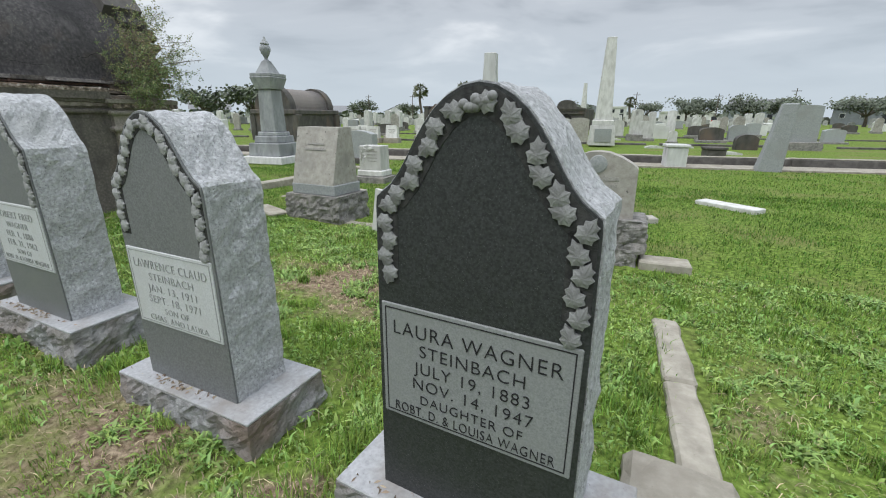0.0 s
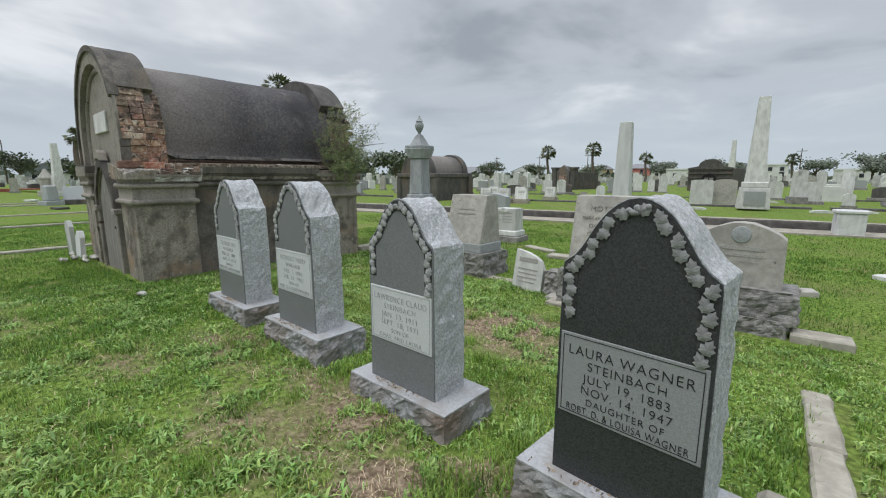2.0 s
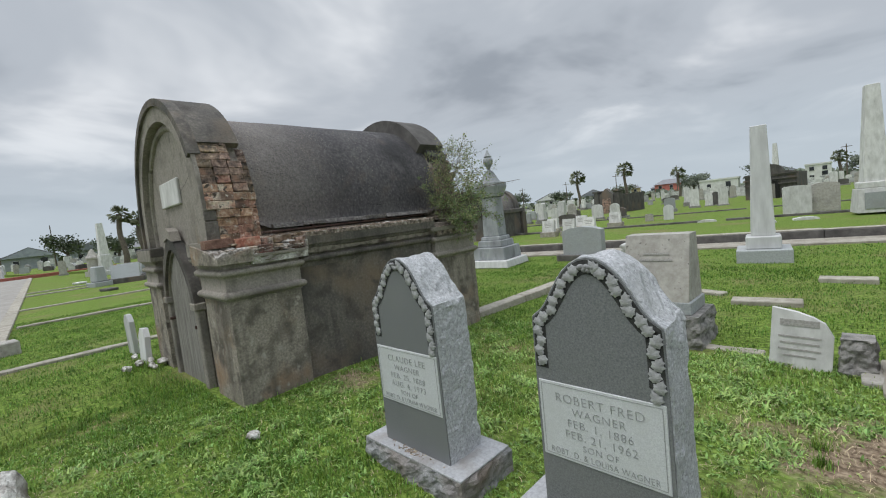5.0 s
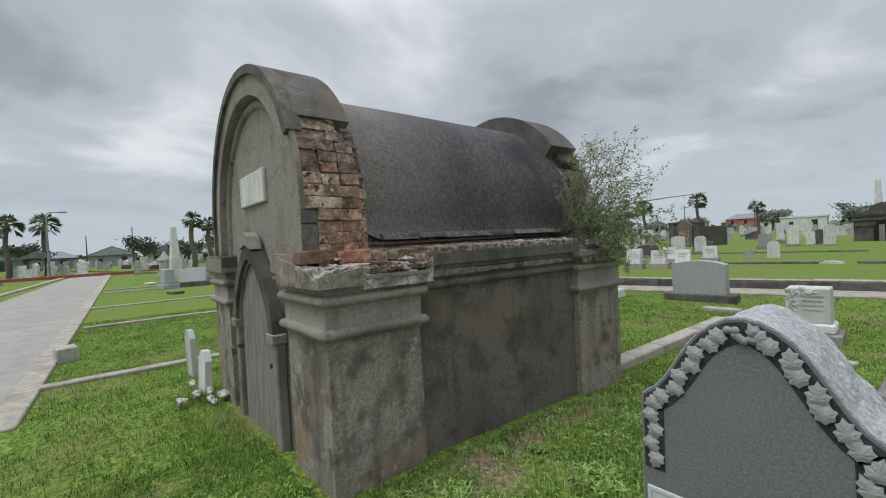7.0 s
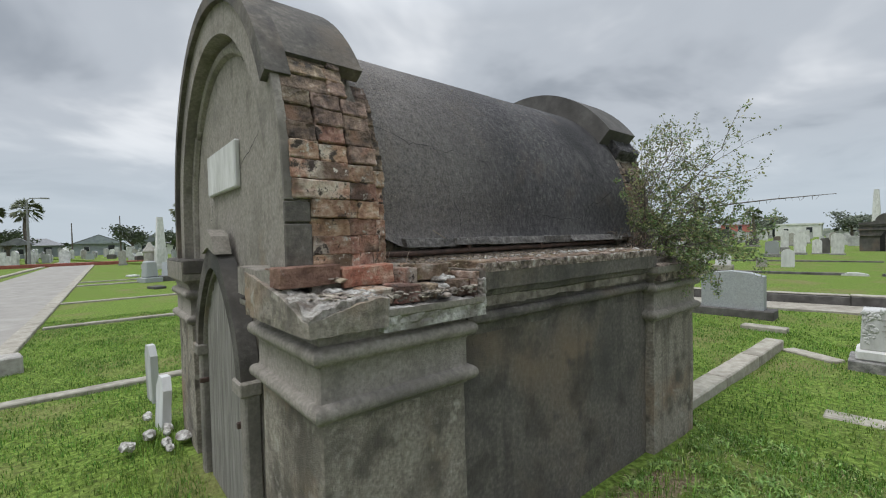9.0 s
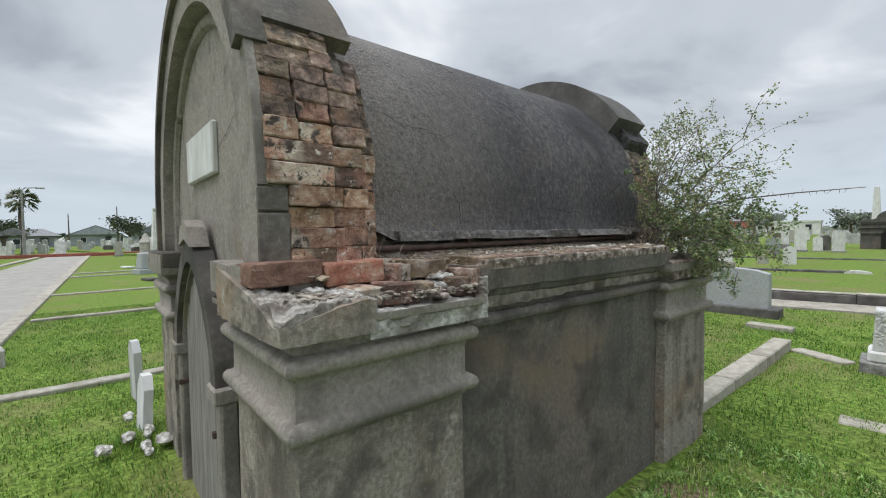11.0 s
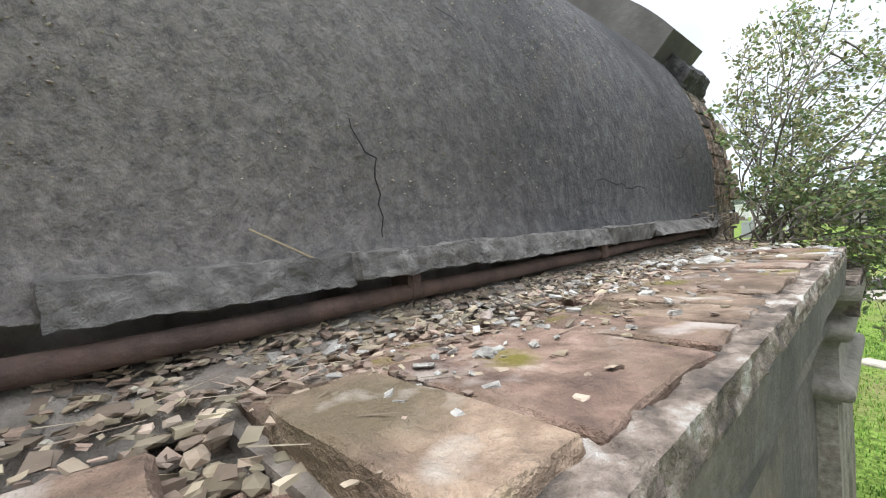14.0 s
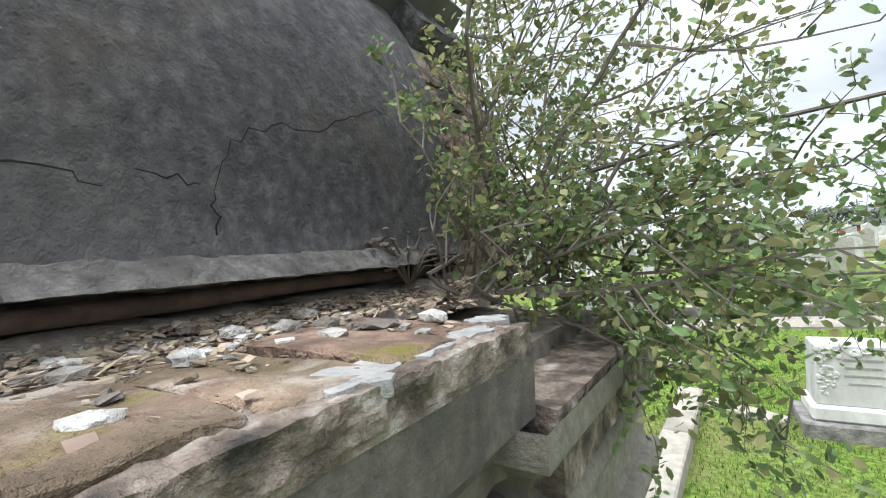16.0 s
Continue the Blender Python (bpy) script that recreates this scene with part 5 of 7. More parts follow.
for k in range(200):
    yy, d = random.uniform(1.7, 4.25), 0.045 + abs(random.gauss(0, 0.10))
    p = Vector((-6.33 + d, yy, 1.617))
    a, ln = random.uniform(0, math.pi), random.uniform(0.02, 0.09)
    q = p + Vector((math.cos(a) * ln * 0.6, math.sin(a) * ln, random.uniform(-0.003, 0.008)))
    w = Vector((-math.sin(a), math.cos(a), 0)) * 0.0014
    bm.faces.new([bm.verts.new(v) for v in (p - w, p + w, q + w * 0.4, q - w * 0.4)])
for k in range(70):
    c = Vector((-6.30 + random.gauss(0, 0.03), 1.83 + random.gauss(0, 0.05), 1.60))
    a = random.uniform(0, 2 * math.pi)
    tip = c + Vector((math.cos(a) * 0.05 + 0.03, math.sin(a) * 0.06, random.uniform(0.02, 0.11)))
    w = Vector((-math.sin(a), math.cos(a), 0)) * 0.0014
    bm.faces.new([bm.verts.new(v) for v in (c - w, c + w, (c + tip) / 2 + Vector((0, 0, 0.02)) + w, (c + tip) / 2 + Vector((0, 0, 0.02)) - w)])
    bm.faces.new([bm.verts.new(v) for v in ((c + tip) / 2 + Vector((0, 0, 0.02)) - w, (c + tip) / 2 + Vector((0, 0, 0.02)) + w, tip)])
ob = new("dry_stalks", finish(bm, "dry_stalks"))
ob.data.materials.append(M["litter"])
tagged(ob, "dry straw and twigs caught on the tomb ledge", "straw", kind="stuff")
# white droppings and peeled paint at the far end of the ledge
bm = bmesh.new()
for cx, cy, rx, ry in ((-5.945, 3.50, 0.032, 0.04), (-5.945, 3.585, 0.02, 0.035), (-5.945, 3.67, 0.018, 0.04), (-5.97, 3.75, 0.025, 0.03)):
    ring = []
    for k in range(40):
        a = 2 * math.pi * k / 40
        rr = 1 + 0.5 * noise.noise(Vector((math.cos(a) * 1.7 + cx * 9, math.sin(a) * 1.7 + cy * 9, 0))) + 0.25 * noise.noise(Vector((math.cos(a) * 6 + cx * 9, math.sin(a) * 6 + cy * 9, 0)))
        ring.append((cx + rx * rr * math.cos(a), cy + ry * rr * math.sin(a)))
    prism(bm, ring, 1.600, 1.6125, axis="z")
part("peeling_whitewash", bm, "whitewash", tomb, "flaking patches of whitewash")


# cracks: thin dark gaps laid on plaster
def crack(points, width, parent, normal_of):
    bm = bmesh.new()
    last = None
    for k, p in enumerate(points):
        p = Vector(p)
        d = (Vector(points[min(k + 1, len(points) - 1)]) - Vector(points[max(k - 1, 0)])).normalized()
        nrm = normal_of(p)
        s = d.cross(nrm).normalized() * width * (0.4 + 0.6 * math.sin(math.pi * (k + 0.5) / len(points)))
        cur = (bm.verts.new(p + s + nrm * 0.0025), bm.verts.new(p - s + nrm * 0.0025))
        if last:
            bm.faces.new((last[0], last[1], cur[1], cur[0]))
        last = cur
    return part("crack", bm, "crack", parent)


def on_vault(deg, y, r=1.0):
    return (CX + r * math.cos(radians(deg)), y, SPRING + r * (RISE if deg > 0 else 1.0) * math.sin(radians(deg)))


def vault_normal(p):
    return Vector((p.x - CX, 0, max(0.0, p.z - SPRING))).normalized()


def grit_place():
    y = 1.9 + 1.5 * random.random() ** 1.4
    return on_vault(random.uniform(-8, 62), y, 1.0005)


scatter("grit", "pale sand grains showing in the worn vault plaster", 4500, grit_place, (0.0006, 0.0016), "rubble", flat=0.8, seed=27)
random.seed(31)
for run in (((24, 1.87), (22, 2.0), (19, 2.12), (19.5, 2.22), (18, 2.3), (19, 2.5)), ((36, 2.5), (33, 2.58), (31, 2.62), (28, 2.7)), ((52, 2.2), (46, 2.3), (44, 2.36)), ((-0.5, 3.12), (-1, 3.28), (-1.5, 3.42), (-2.5, 3.50)), ((-0.5, 3.52), (-1.2, 3.57), (-2.2, 3.61)), ((-2.2, 3.615), (-4.5, 3.62), (-8, 3.61)), ((-1.7, 3.62), (2.5, 3.645), (5, 3.73), (5.5, 3.83), (8.5, 3.93), (10.5, 4.01), (9.5, 4.09)),
            ((3, 2.36), (0, 2.4), (-4, 2.41), (-8, 2.405)), ((40, 3.5), (36, 3.7), (30, 3.9), (24, 4.1), (20, 4.2)), ((17, 2.6), (15.5, 2.68))):
    pts = []
    for (a, ya), (b, yb) in zip(run, run[1:]):
        for q in range(4):
            t = q / 4
            pts.append(on_vault(a + (b - a) * t + random.uniform(-0.5, 0.5), ya + (yb - ya) * t + random.uniform(-0.008, 0.008), 1.008))
    crack(pts, 0.0016, tomb, vault_normal)
front = lambda p: Vector((0, -1, 0))
for run in (((-7.74, 2.02), (-7.77, 1.95), (-7.80, 1.88), (-7.88, 1.83)), ((-7.10, 2.12), (-6.98, 2.16), (-6.85, 2.2), (-6.7, 2.27)), ((-7.1, 2.83), (-7.08, 2.74), (-6.98, 2.66), (-6.9, 2.62))):
    pts = []
    for (a, za), (b, zb) in zip(run, run[1:]):
        for q in range(4):
            t = q / 4
            pts.append((a + (b - a) * t + random.uniform(-0.006, 0.006), 1.489, za + (zb - za) * t + random.uniform(-0.006, 0.006)))
    crack(pts, 0.0025, tomb, front)


# ---- the bush growing out of the tomb's rear corner ----
def bush():
    random.seed(41)
    b = thing("bush", "wild thorny bush with small leaves rooted in the tomb ledge", "bush", at=(-6.16, 4.22, 1.60))
    wood, lf, lo = bmesh.new(), bmesh.new(), bmesh.new()

    def leaf(bm, p, size):
        d = Vector((random.gauss(0, 1), random.gauss(0, 1), random.gauss(0, 0.7))).normalized()
        s = d.orthogonal().normalized()
        s.rotate(Matrix.Rotation(random.uniform(0, 6.28), 3, d))
        u = d.cross(s) * 0.15
        bm.faces.new([bm.verts.new(p + (d * a + s * b + u * abs(b) * 2) * size) for a, b in ((0, 0), (0.3, 0.24), (0.68, 0.25), (1, 0), (0.68, -0.25), (0.3, -0.24))])

    def grow(p, d, length, r, level, leafy, droop, dense):
        n = max(3, int(length / 0.06))
        pts = [p.copy()]
        for k in range(n):
            d = (d + Vector((random.gauss(0, 0.13), random.gauss(0, 0.13), random.gauss(0, 0.10) - droop))).normalized()
            p = p + d * length / n
            if p.y < -0.34:
                d.y = abs(d.y)
                p.y = -0.34
            if p.x < -0.13 + 0.25 * max(0.0, 0.35 - p.z):
                d.x = abs(d.x)
                p.x += 0.03
            pts.append(p.copy())
        tube(wood, pts, [r * (1 - 0.75 * k / n) for k in range(n + 1)], 4)
        for k in range(1, n + 1):
            if level < 2 and k > n * 0.2 and random.random() < 0.85:
                side = d.cross(Vector((random.gauss(0, 1), random.gauss(0, 1), random.gauss(0, 1)))).normalized()
                grow(pts[k], (d * 0.7 + side * 0.9).normalized(), length * random.uniform(0.28, 0.5), r * 0.45, level + 1, leafy, droop * 0.6, dense)
            if level >= 1:
                for q in range(int(dense * (1.4 if level == 1 else 2.3)) + (random.random() < 0.5)):
                    leaf(lo if random.random() < leafy else lf, pts[k] + Vector((random.gauss(0, 0.012), random.gauss(0, 0.012), random.gauss(0, 0.012))), random.uniform(0.012, 0.025))
    root = Vector((0.0, 0.0, 0.0))
    for k in range(9):      # airy upright sprays
        grow(root + Vector((random.uniform(-0.08, 0.12), random.uniform(-0.12, 0.1), 0)), Vector((random.uniform(-0.25, 0.62), random.uniform(-0.25, 0.35), random.uniform(0.7, 1.0))), random.uniform(0.6, 0.92), 0.007, 0, 0.55, -0.01, 2)
    for k in range(24):     # dense low growth spilling over the corner
        grow(root + Vector((random.uniform(-0.05, 0.22), random.uniform(-0.3, 0.15), 0.02)), Vector((random.uniform(-0.05, 0.85), random.uniform(-0.6, 0.5), random.uniform(-0.12, 0.55))), random.uniform(0.28, 0.52), 0.006, 0, 0.3, 0.028, 3.4)
    for k in range(7):      # long sprays hanging out past the corner
        grow(root + Vector((random.uniform(0.10, 0.30), random.uniform(-0.15, 0.15), random.uniform(0.02, 0.2))), Vector((1.0, random.uniform(-0.45, 0.35), random.uniform(-0.35, 0.25))), random.uniform(0.32, 0.52), 0.005, 0, 0.2, 0.035, 2.6)
    for k in range(7):      # dry grey tangle at the root
        grow(root + Vector((random.uniform(-0.15, 0.1), random.uniform(-0.3, 0.05), 0)), Vector((random.uniform(-0.8, 0.3), random.uniform(-0.9, -0.1), random.uniform(0.1, 0.6))), random.uniform(0.25, 0.42), 0.004, 0, 0.3, 0.02, 0.3)
    long = [Vector((0.1, 0.05, 0.25)), Vector((0.45, 0.12, 0.31)), Vector((0.75, 0.15, 0.33)), Vector((1.05, 0.18, 0.34))]
    tube(wood, long, [0.006, 0.005, 0.004, 0.002], 5)
    for k in range(16):
        u = (0.35 + 0.6 * k / 16) * 3
        p = long[int(u)].lerp(long[int(u) + 1], u - int(u))
        tube(wood, [p, p + Vector((random.gauss(0, 0.012), random.gauss(0, 0.01), random.choice((-1, 1)) * 0.025))], [0.0018, 0.0006], 3)
    part("stem", wood, "twig", b, "thin grey thorny stems")["kind"] = "stuff"
    f1, f2 = part("foliage", lf, "leaf", b), part("foliage", lo, "leaf_olive", b, "olive young leaves")
    f1["kind"] = f2["kind"] = "stuff"
    return b


bush()
# small weeds on the vault's ridge and dark dead weeds at its foot
for x, yy, z, h, n in ((CX + 0.25, 2.55, 2.825, 0.06, 14), (CX + 0.1, 2.75, 2.85, 0.05, 10), (CX + 0.35, 3.3, 2.80, 0.05, 8), (CX + 0.0, 4.4, 2.98, 0.05, 6)):
    w = thing("weed", "small weed sprouting from the cracked plaster vault", "weed", "weeds on the tomb", at=(x, yy, z))
    bm = bmesh.new()
    for k in range(n):
        a, t = random.uniform(0, 6.28), random.uniform(0.3, 1)
        tip = Vector((math.cos(a) * h * 0.6 * t, math.sin(a) * h * 0.9 * t, h * random.uniform(0.4, 1)))
        s = Vector((-math.sin(a), math.cos(a), 0)) * 0.003
        bm.faces.new([bm.verts.new(v) for v in (-s, s, tip * 0.6 + s * 1.5, tip, tip * 0.6 - s * 1.5)])
    part("blades", bm, "leaf", w)["kind"] = "stuff"

tw = thing("weed", "thin leggy weed rooted in the top of a capital", "weed", "weeds on the tomb", at=(-8.62, 1.44, 1.612))
bm, lf = bmesh.new(), bmesh.new()
for k, (dx, dy, h) in enumerate(((-0.06, -0.05, 0.30), (0.02, 0.03, 0.16), (-0.02, 0.04, 0.20), (0.05, -0.02, 0.10))):
    tip = Vector((dx, dy, h))
    tube(bm, [(0, 0, -0.01), tip * 0.5 + Vector((0.012, 0, 0)), tip], [0.003, 0.0022, 0.001], 5)
    fork = tip + Vector((random.uniform(-0.05, 0.05), random.uniform(-0.05, 0.05), 0.03))
    tube(bm, [tip * 0.8, fork], [0.0016, 0.0008], 4)
    for q in range(10):
        p = tip * random.uniform(0.15, 1.0) if k else (tip if q < 5 else fork)
        d = Vector((random.gauss(0, 1), random.gauss(0, 1), random.gauss(0, 0.6))).normalized() * 0.022
        n_ = d.orthogonal() * 0.35
        p = p + Vector((random.gauss(0, 0.012), random.gauss(0, 0.012), 0))
        lf.faces.new([lf.verts.new(v) for v in (p, p + d * 0.5 + n_, p + d, p + d * 0.5 - n_)])
part("stem", bm, "twig", tw)["kind"] = "stuff"
part("foliage", lf, "leaf", tw)["kind"] = "stuff"

dw = thing("dead_weed", "dark shrivelled weed at the foot of the vault", "weed", at=(CX + 1.05, 4.02, 1.635))
bm = bmesh.new()
for k in range(26):
    a = random.uniform(0, 6.28)
    tip = Vector((math.cos(a) * 0.07, math.sin(a) * 0.09, random.uniform(0.03, 0.13)))
    tube(bm, [Vector((0, 0, 0)), tip * 0.55 + Vector((0, 0, 0.02)), tip], [0.003, 0.0024, 0.001], 4)
    rock(bm, tip, random.uniform(0.006, 0.014), k, (1, 1, 0.5))
part("stalk", bm, "bark", dw)["kind"] = "stuff"
stalk = thing("dry_stalk", "long pale dry grass stalk lying against the vault", "straw", at=(-6.350, 2.207, 1.761))
part("stalk", tube(bmesh.new(), [(0, 0, 0), (0.008, 0.071, -0.040), (0.018, 0.158, -0.080)], [0.0014, 0.0016, 0.0008], 4), "straw", stalk)


# ---- monuments near the walk ----
def bars(parent, m, lines, material="ink_soft"):
    for w, h, z in lines:
        part("worn_inscription", B(-w / 2, w / 2, -0.002, 0.002, z - h / 2, z + h / 2), material, parent, m=m)


def rock_plinth(parent, x0, x1, y0, y1, z0, z1, seed, material="rockface", top=0.02, name="plinth"):
    bm = bmesh.new()
    box(bm, x0, x1, y0, y1, z0, z1, top=(x0 + top, x1 - top, y0 + top, y1 - top))
    roughen(bm, 0.030, 11, seed, keep=lambda c: c.z > z1 - 0.01, cuts=13)
    return part(name, bm, material, parent, "rock-faced stone plinth")


# slant-faced marker of a mother, pale limestone on a rough plinth
mo = thing("slant_headstone", "pale limestone slant headstone lettered MOTHER on a rough plinth", "headstone", at=(-1.765, 4.13, 0.03))
rock_plinth(mo, -0.43, 0.43, 0.0, 0.56, 0.0, 0.50, 2)
die = part("die", prism(bmesh.new(), [(0.05, 0.50), (0.05, 0.60), (0.17, 1.24), (0.44, 1.24), (0.48, 0.50)], -0.325, 0.325, axis="x"), "limestone", mo, "smooth pale slanted die")
tilt = math.degrees(math.atan2(0.12, 0.64))
lettering([("MOTHER", 0.075, 0.09), ("MARY ANN HOFFMANN", 0.05, 0.085)], 0.5, 0.5, "ink_mid", die, pose(0, 0.1085, 0.935, 90 - tilt, 0, 0))
lettering([("OCT 4 1855", 0.056, 0.255), ("DEC 26 1907", 0.056, 0.08), ("AT REST", 0.036, 0.10)], 0.42, 0.5, "ink_mid", die, pose(0, 0.1085, 0.935, 90 - tilt, 0, 0))
bars(die, pose(0, 0.1105, 0.935, -tilt, 0, 0), [(0.12, 0.007, -0.115)])
part("footing", B(-0.5, 0.5, -0.08, 0.62, -0.1, 0.155, bevel=0.01), "concrete", mo)

# taller slant marker behind the row
sl = thing("slant_headstone", "plain grey-tan slant headstone on a dark rough plinth", "headstone", at=(-3.79, 4.50, 0.0))
rock_plinth(sl, -0.40, 0.40, -0.02, 0.58, 0.0, 0.46, 6)
part("die_base", B(-0.315, 0.315, 0.04, 0.52, 0.46, 0.58, bevel=0.008), "grey_stone", sl)
die = part("die", prism(bmesh.new(), [(0.045, 0.58), (0.20, 1.21), (0.42, 1.21), (0.50, 0.58)], -0.295, 0.295, axis="x"), "limestone", sl, "smooth worn slanted die")
bars(die, pose(0, 0.135, 0.97, -14, 0, 0), [(0.24, 0.02, 0.06), (0.3, 0.02, 0.0)])

# serpentine-topped tablet with a carved medallion
hp = thing("tablet_headstone", "grey marble tablet with a curved top on stacked rough blocks", "headstone", at=(-0.715, 4.53, -0.035), turn=2)
rock_plinth(hp, -0.44, 0.40, -0.03, 0.44, 0.02, 0.30, 4, "rockface", name="footing")
rock_plinth(hp, -0.45, 0.45, 0.0, 0.46, 0.28, 0.545, 9, "rockface")
top = [(-0.325, 0.0), (-0.318, 0.42), (-0.27, 0.46), (-0.18, 0.51), (-0.08, 0.545), (0.0, 0.552), (0.08, 0.545), (0.18, 0.51), (0.27, 0.46), (0.318, 0.42), (0.325, 0.0)]
bm = bmesh.new()
prism(bm, top, 0.0, 0.2)
die = part("die", bm, "limestone", hp, "smooth grey tablet with a curved top", m=pose(0, 0.10, 0.545, 0, 0, 0))
part("medallion", lathe(bmesh.new(), [(0.075, 0), (0.07, 0.008), (0.04, 0.012), (0.012, 0.016)], 14), "grey_stone", die, m=pose(0, 0.0, 0.45, 90, 0, 0))
bars(die, pose(0, -0.002, 0.0), [(0.36, 0.03, 0.33), (0.34, 0.025, 0.27)], "ink_soft")
lettering([("JULY 27 1927", 0.04, 0.0)], 0.4, 0.0, "ink_soft", die, pose(0, -0.0015, 0.19, 90, 0, 0))
bars(die, pose(0, -0.002, 0.0), [(0.06, 0.006, 0.14)])

# broken white tablet leaning by a dark block
tb = thing("broken_tablet", "broken white marble tablet with worn lettering, set in the grass", "headstone", at=(-2.72, 4.40, 0.05), turn=0)
tab = [(-0.19, 0), (0.19, 0), (0.20, 0.36), (0.15, 0.46), (0.08, 0.50), (-0.02, 0.535), (-0.11, 0.55), (-0.17, 0.56)]
t = part("tablet", prism(bmesh.new(), tab, 0, 0.07), "marble", tb, m=pose(0, 0, 0, -6, 2, 0))
bars(t, pose(0, -0.002, 0), [(0.24, 0.05, 0.45), (0.26, 0.014, 0.34), (0.24, 0.014, 0.29), (0.26, 0.014, 0.24), (0.2, 0.014, 0.19)], "ink_soft")
blk = thing("stone_block", "small dark weathered stone block beside the broken tablet", "stone block", at=(-2.38, 4.50, 0.05))
rock_plinth(blk, -0.11, 0.11, -0.1, 0.12, 0, 0.36, 12, "rockface", name="block")
slab = thing("ledger_stone", "flat tilted stone fragment in the grass by a plinth", "stone slab", at=(-2.28, 4.38, 0.1))
part("slab", roughen(B(-0.09, 0.09, -0.15, 0.15, 0, 0.08, bevel=0.01), 0.01, 8, 1, cuts=2), "limestone", slab)

# carved marble pedestal, broken off at the top
cv = thing("carved_pedestal", "broken white marble pedestal with a carved foliage edge", "pedestal", at=(-5.1, 7.72, 0.1), turn=4)
part("footing", B(-0.33, 0.33, -0.26, 0.26, -0.05, 0.13, bevel=0.012), "rockface", cv)
part("base", B(-0.27, 0.27, -0.21, 0.21, 0.13, 0.25, bevel=0.02), "marble", cv)
die = part("die", B(-0.235, 0.235, -0.175, 0.175, 0.25, 0.70, bevel=0.008, top=(-0.215, 0.225, -0.165, 0.165)), "marble", cv)
bm = bmesh.new()
random.seed(51)
for k in range(90):
    top = random.random() < 0.35
    c = (random.uniform(-0.22, 0.1), -0.172, 0.66 + random.gauss(0, 0.018)) if top else (-0.205 + abs(random.gauss(0, 0.045)), -0.172, random.uniform(0.32, 0.68))
    rock(bm, c, random.uniform(0.008, 0.02), k * 3.3, (random.uniform(0.6, 1.6), 0.7, random.uniform(0.6, 1.6)))
part("carved_foliage", bm, "marble", die)
bars(die, pose(0.05, -0.173, 0), [(0.22, 0.012, 0.6), (0.2, 0.012, 0.54), (0.22, 0.012, 0.48), (0.18, 0.012, 0.42)], "ink_soft")

# grey granite marker
mk = thing("granite_marker", "smooth grey granite marker with a gently curved top", "headstone", at=(-7.35, 10.3, 0.08), turn=3)
part("plinth", B(-0.66, 0.66, -0.22, 0.24, -0.05, 0.19, bevel=0.015), "concrete_dark", mk, "dark sawn base")
part("die", prism(bmesh.new(), [(-0.5, 0.19), (-0.5, 0.80), (-0.3, 0.86), (0, 0.89), (0.3, 0.86), (0.5, 0.80), (0.5, 0.19)], -0.12, 0.14), "grey_stone", mk)

# tall urn monument
ur = thing("urn_monument", "tall grey marble monument with a draped urn on top", "monument", at=(-9.42, 9.42, 0.12), turn=8)
ur.scale = (0.87, 0.87, 0.87)
for nm, w, z0, z1, mt in (("footing", 0.72, 0, 0.22, "marble_stain"), ("plinth", 0.56, 0.22, 0.60, "marble_grey"), ("base", 0.42, 0.60, 0.80, "marble_grey"), ("base_moulding", 0.34, 0.80, 0.92, "marble_grey")):
    part(nm, B(-w, w, -w, w, z0, z1, bevel=0.02, top=(-w * 0.95, w * 0.95, -w * 0.95, w * 0.95)), mt, ur)
part("shaft", B(-0.27, 0.27, -0.27, 0.27, 0.92, 2.12, bevel=0.02, top=(-0.235, 0.235, -0.235, 0.235)), "marble_grey", ur)
part("cap", B(-0.28, 0.28, -0.28, 0.28, 2.12, 2.46, bevel=0.02, top=(-0.38, 0.38, -0.38, 0.38)), "marble_grey", ur)
part("cap_top", B(-0.36, 0.36, -0.36, 0.36, 2.46, 2.56, bevel=0.015), "marble_grey", ur)
part("pyramid", B(-0.24, 0.24, -0.24, 0.24, 2.56, 2.90, top=(-0.09, 0.09, -0.09, 0.09)), "marble_grey", ur)
part("urn", lathe(bmesh.new(), [(0.10, 2.90), (0.05, 2.95), (0.055, 3.0), (0.12, 3.10), (0.155, 3.20), (0.15, 3.27), (0.10, 3.33), (0.125, 3.36), (0.08, 3.42), (0.05, 3.47), (0.02, 3.55)], 14), "marble_grey", ur, smooth=True)

# broken square column
cl = thing("broken_column", "white marble square column with a broken stained top", "monument", at=(-3.69, 10.22, 0.10), turn=8)
part("footing", B(-0.42, 0.42, -0.42, 0.42, 0, 0.26, bevel=0.012), "grey_stone", cl)
part("plinth", B(-0.27, 0.27, -0.27, 0.27, 0.26, 0.50, bevel=0.02), "marble_stain", cl, "black-streaked marble plinth")
bm = bmesh.new()
box(bm, -0.19, 0.19, -0.19, 0.19, 0.50, 2.54, bevel=0.01, top=(-0.125, 0.125, -0.125, 0.125))
part("shaft", bm, "marble_stain", cl)

ob_ = thing("obelisk", "tall white marble obelisk on a stepped base", "obelisk", at=(-2.08, 18.55, 0.33), turn=12)
part("base", B(-0.46, 0.46, -0.46, 0.46, 0, 0.72, bevel=0.01, top=(-0.40, 0.40, -0.40, 0.40)), "marble", ob_)
part("step", B(-0.36, 0.36, -0.36, 0.36, 0.72, 0.92, bevel=0.03), "marble", ob_)
part("shaft", B(-0.28, 0.28, -0.28, 0.28, 0.92, 3.75, bevel=0.008, top=(-0.155, 0.155, -0.155, 0.155)), "marble", ob_)
part("panel", B(-0.30, 0.30, -0.475, -0.44, 0.12, 0.6), "grey_stone", ob_)


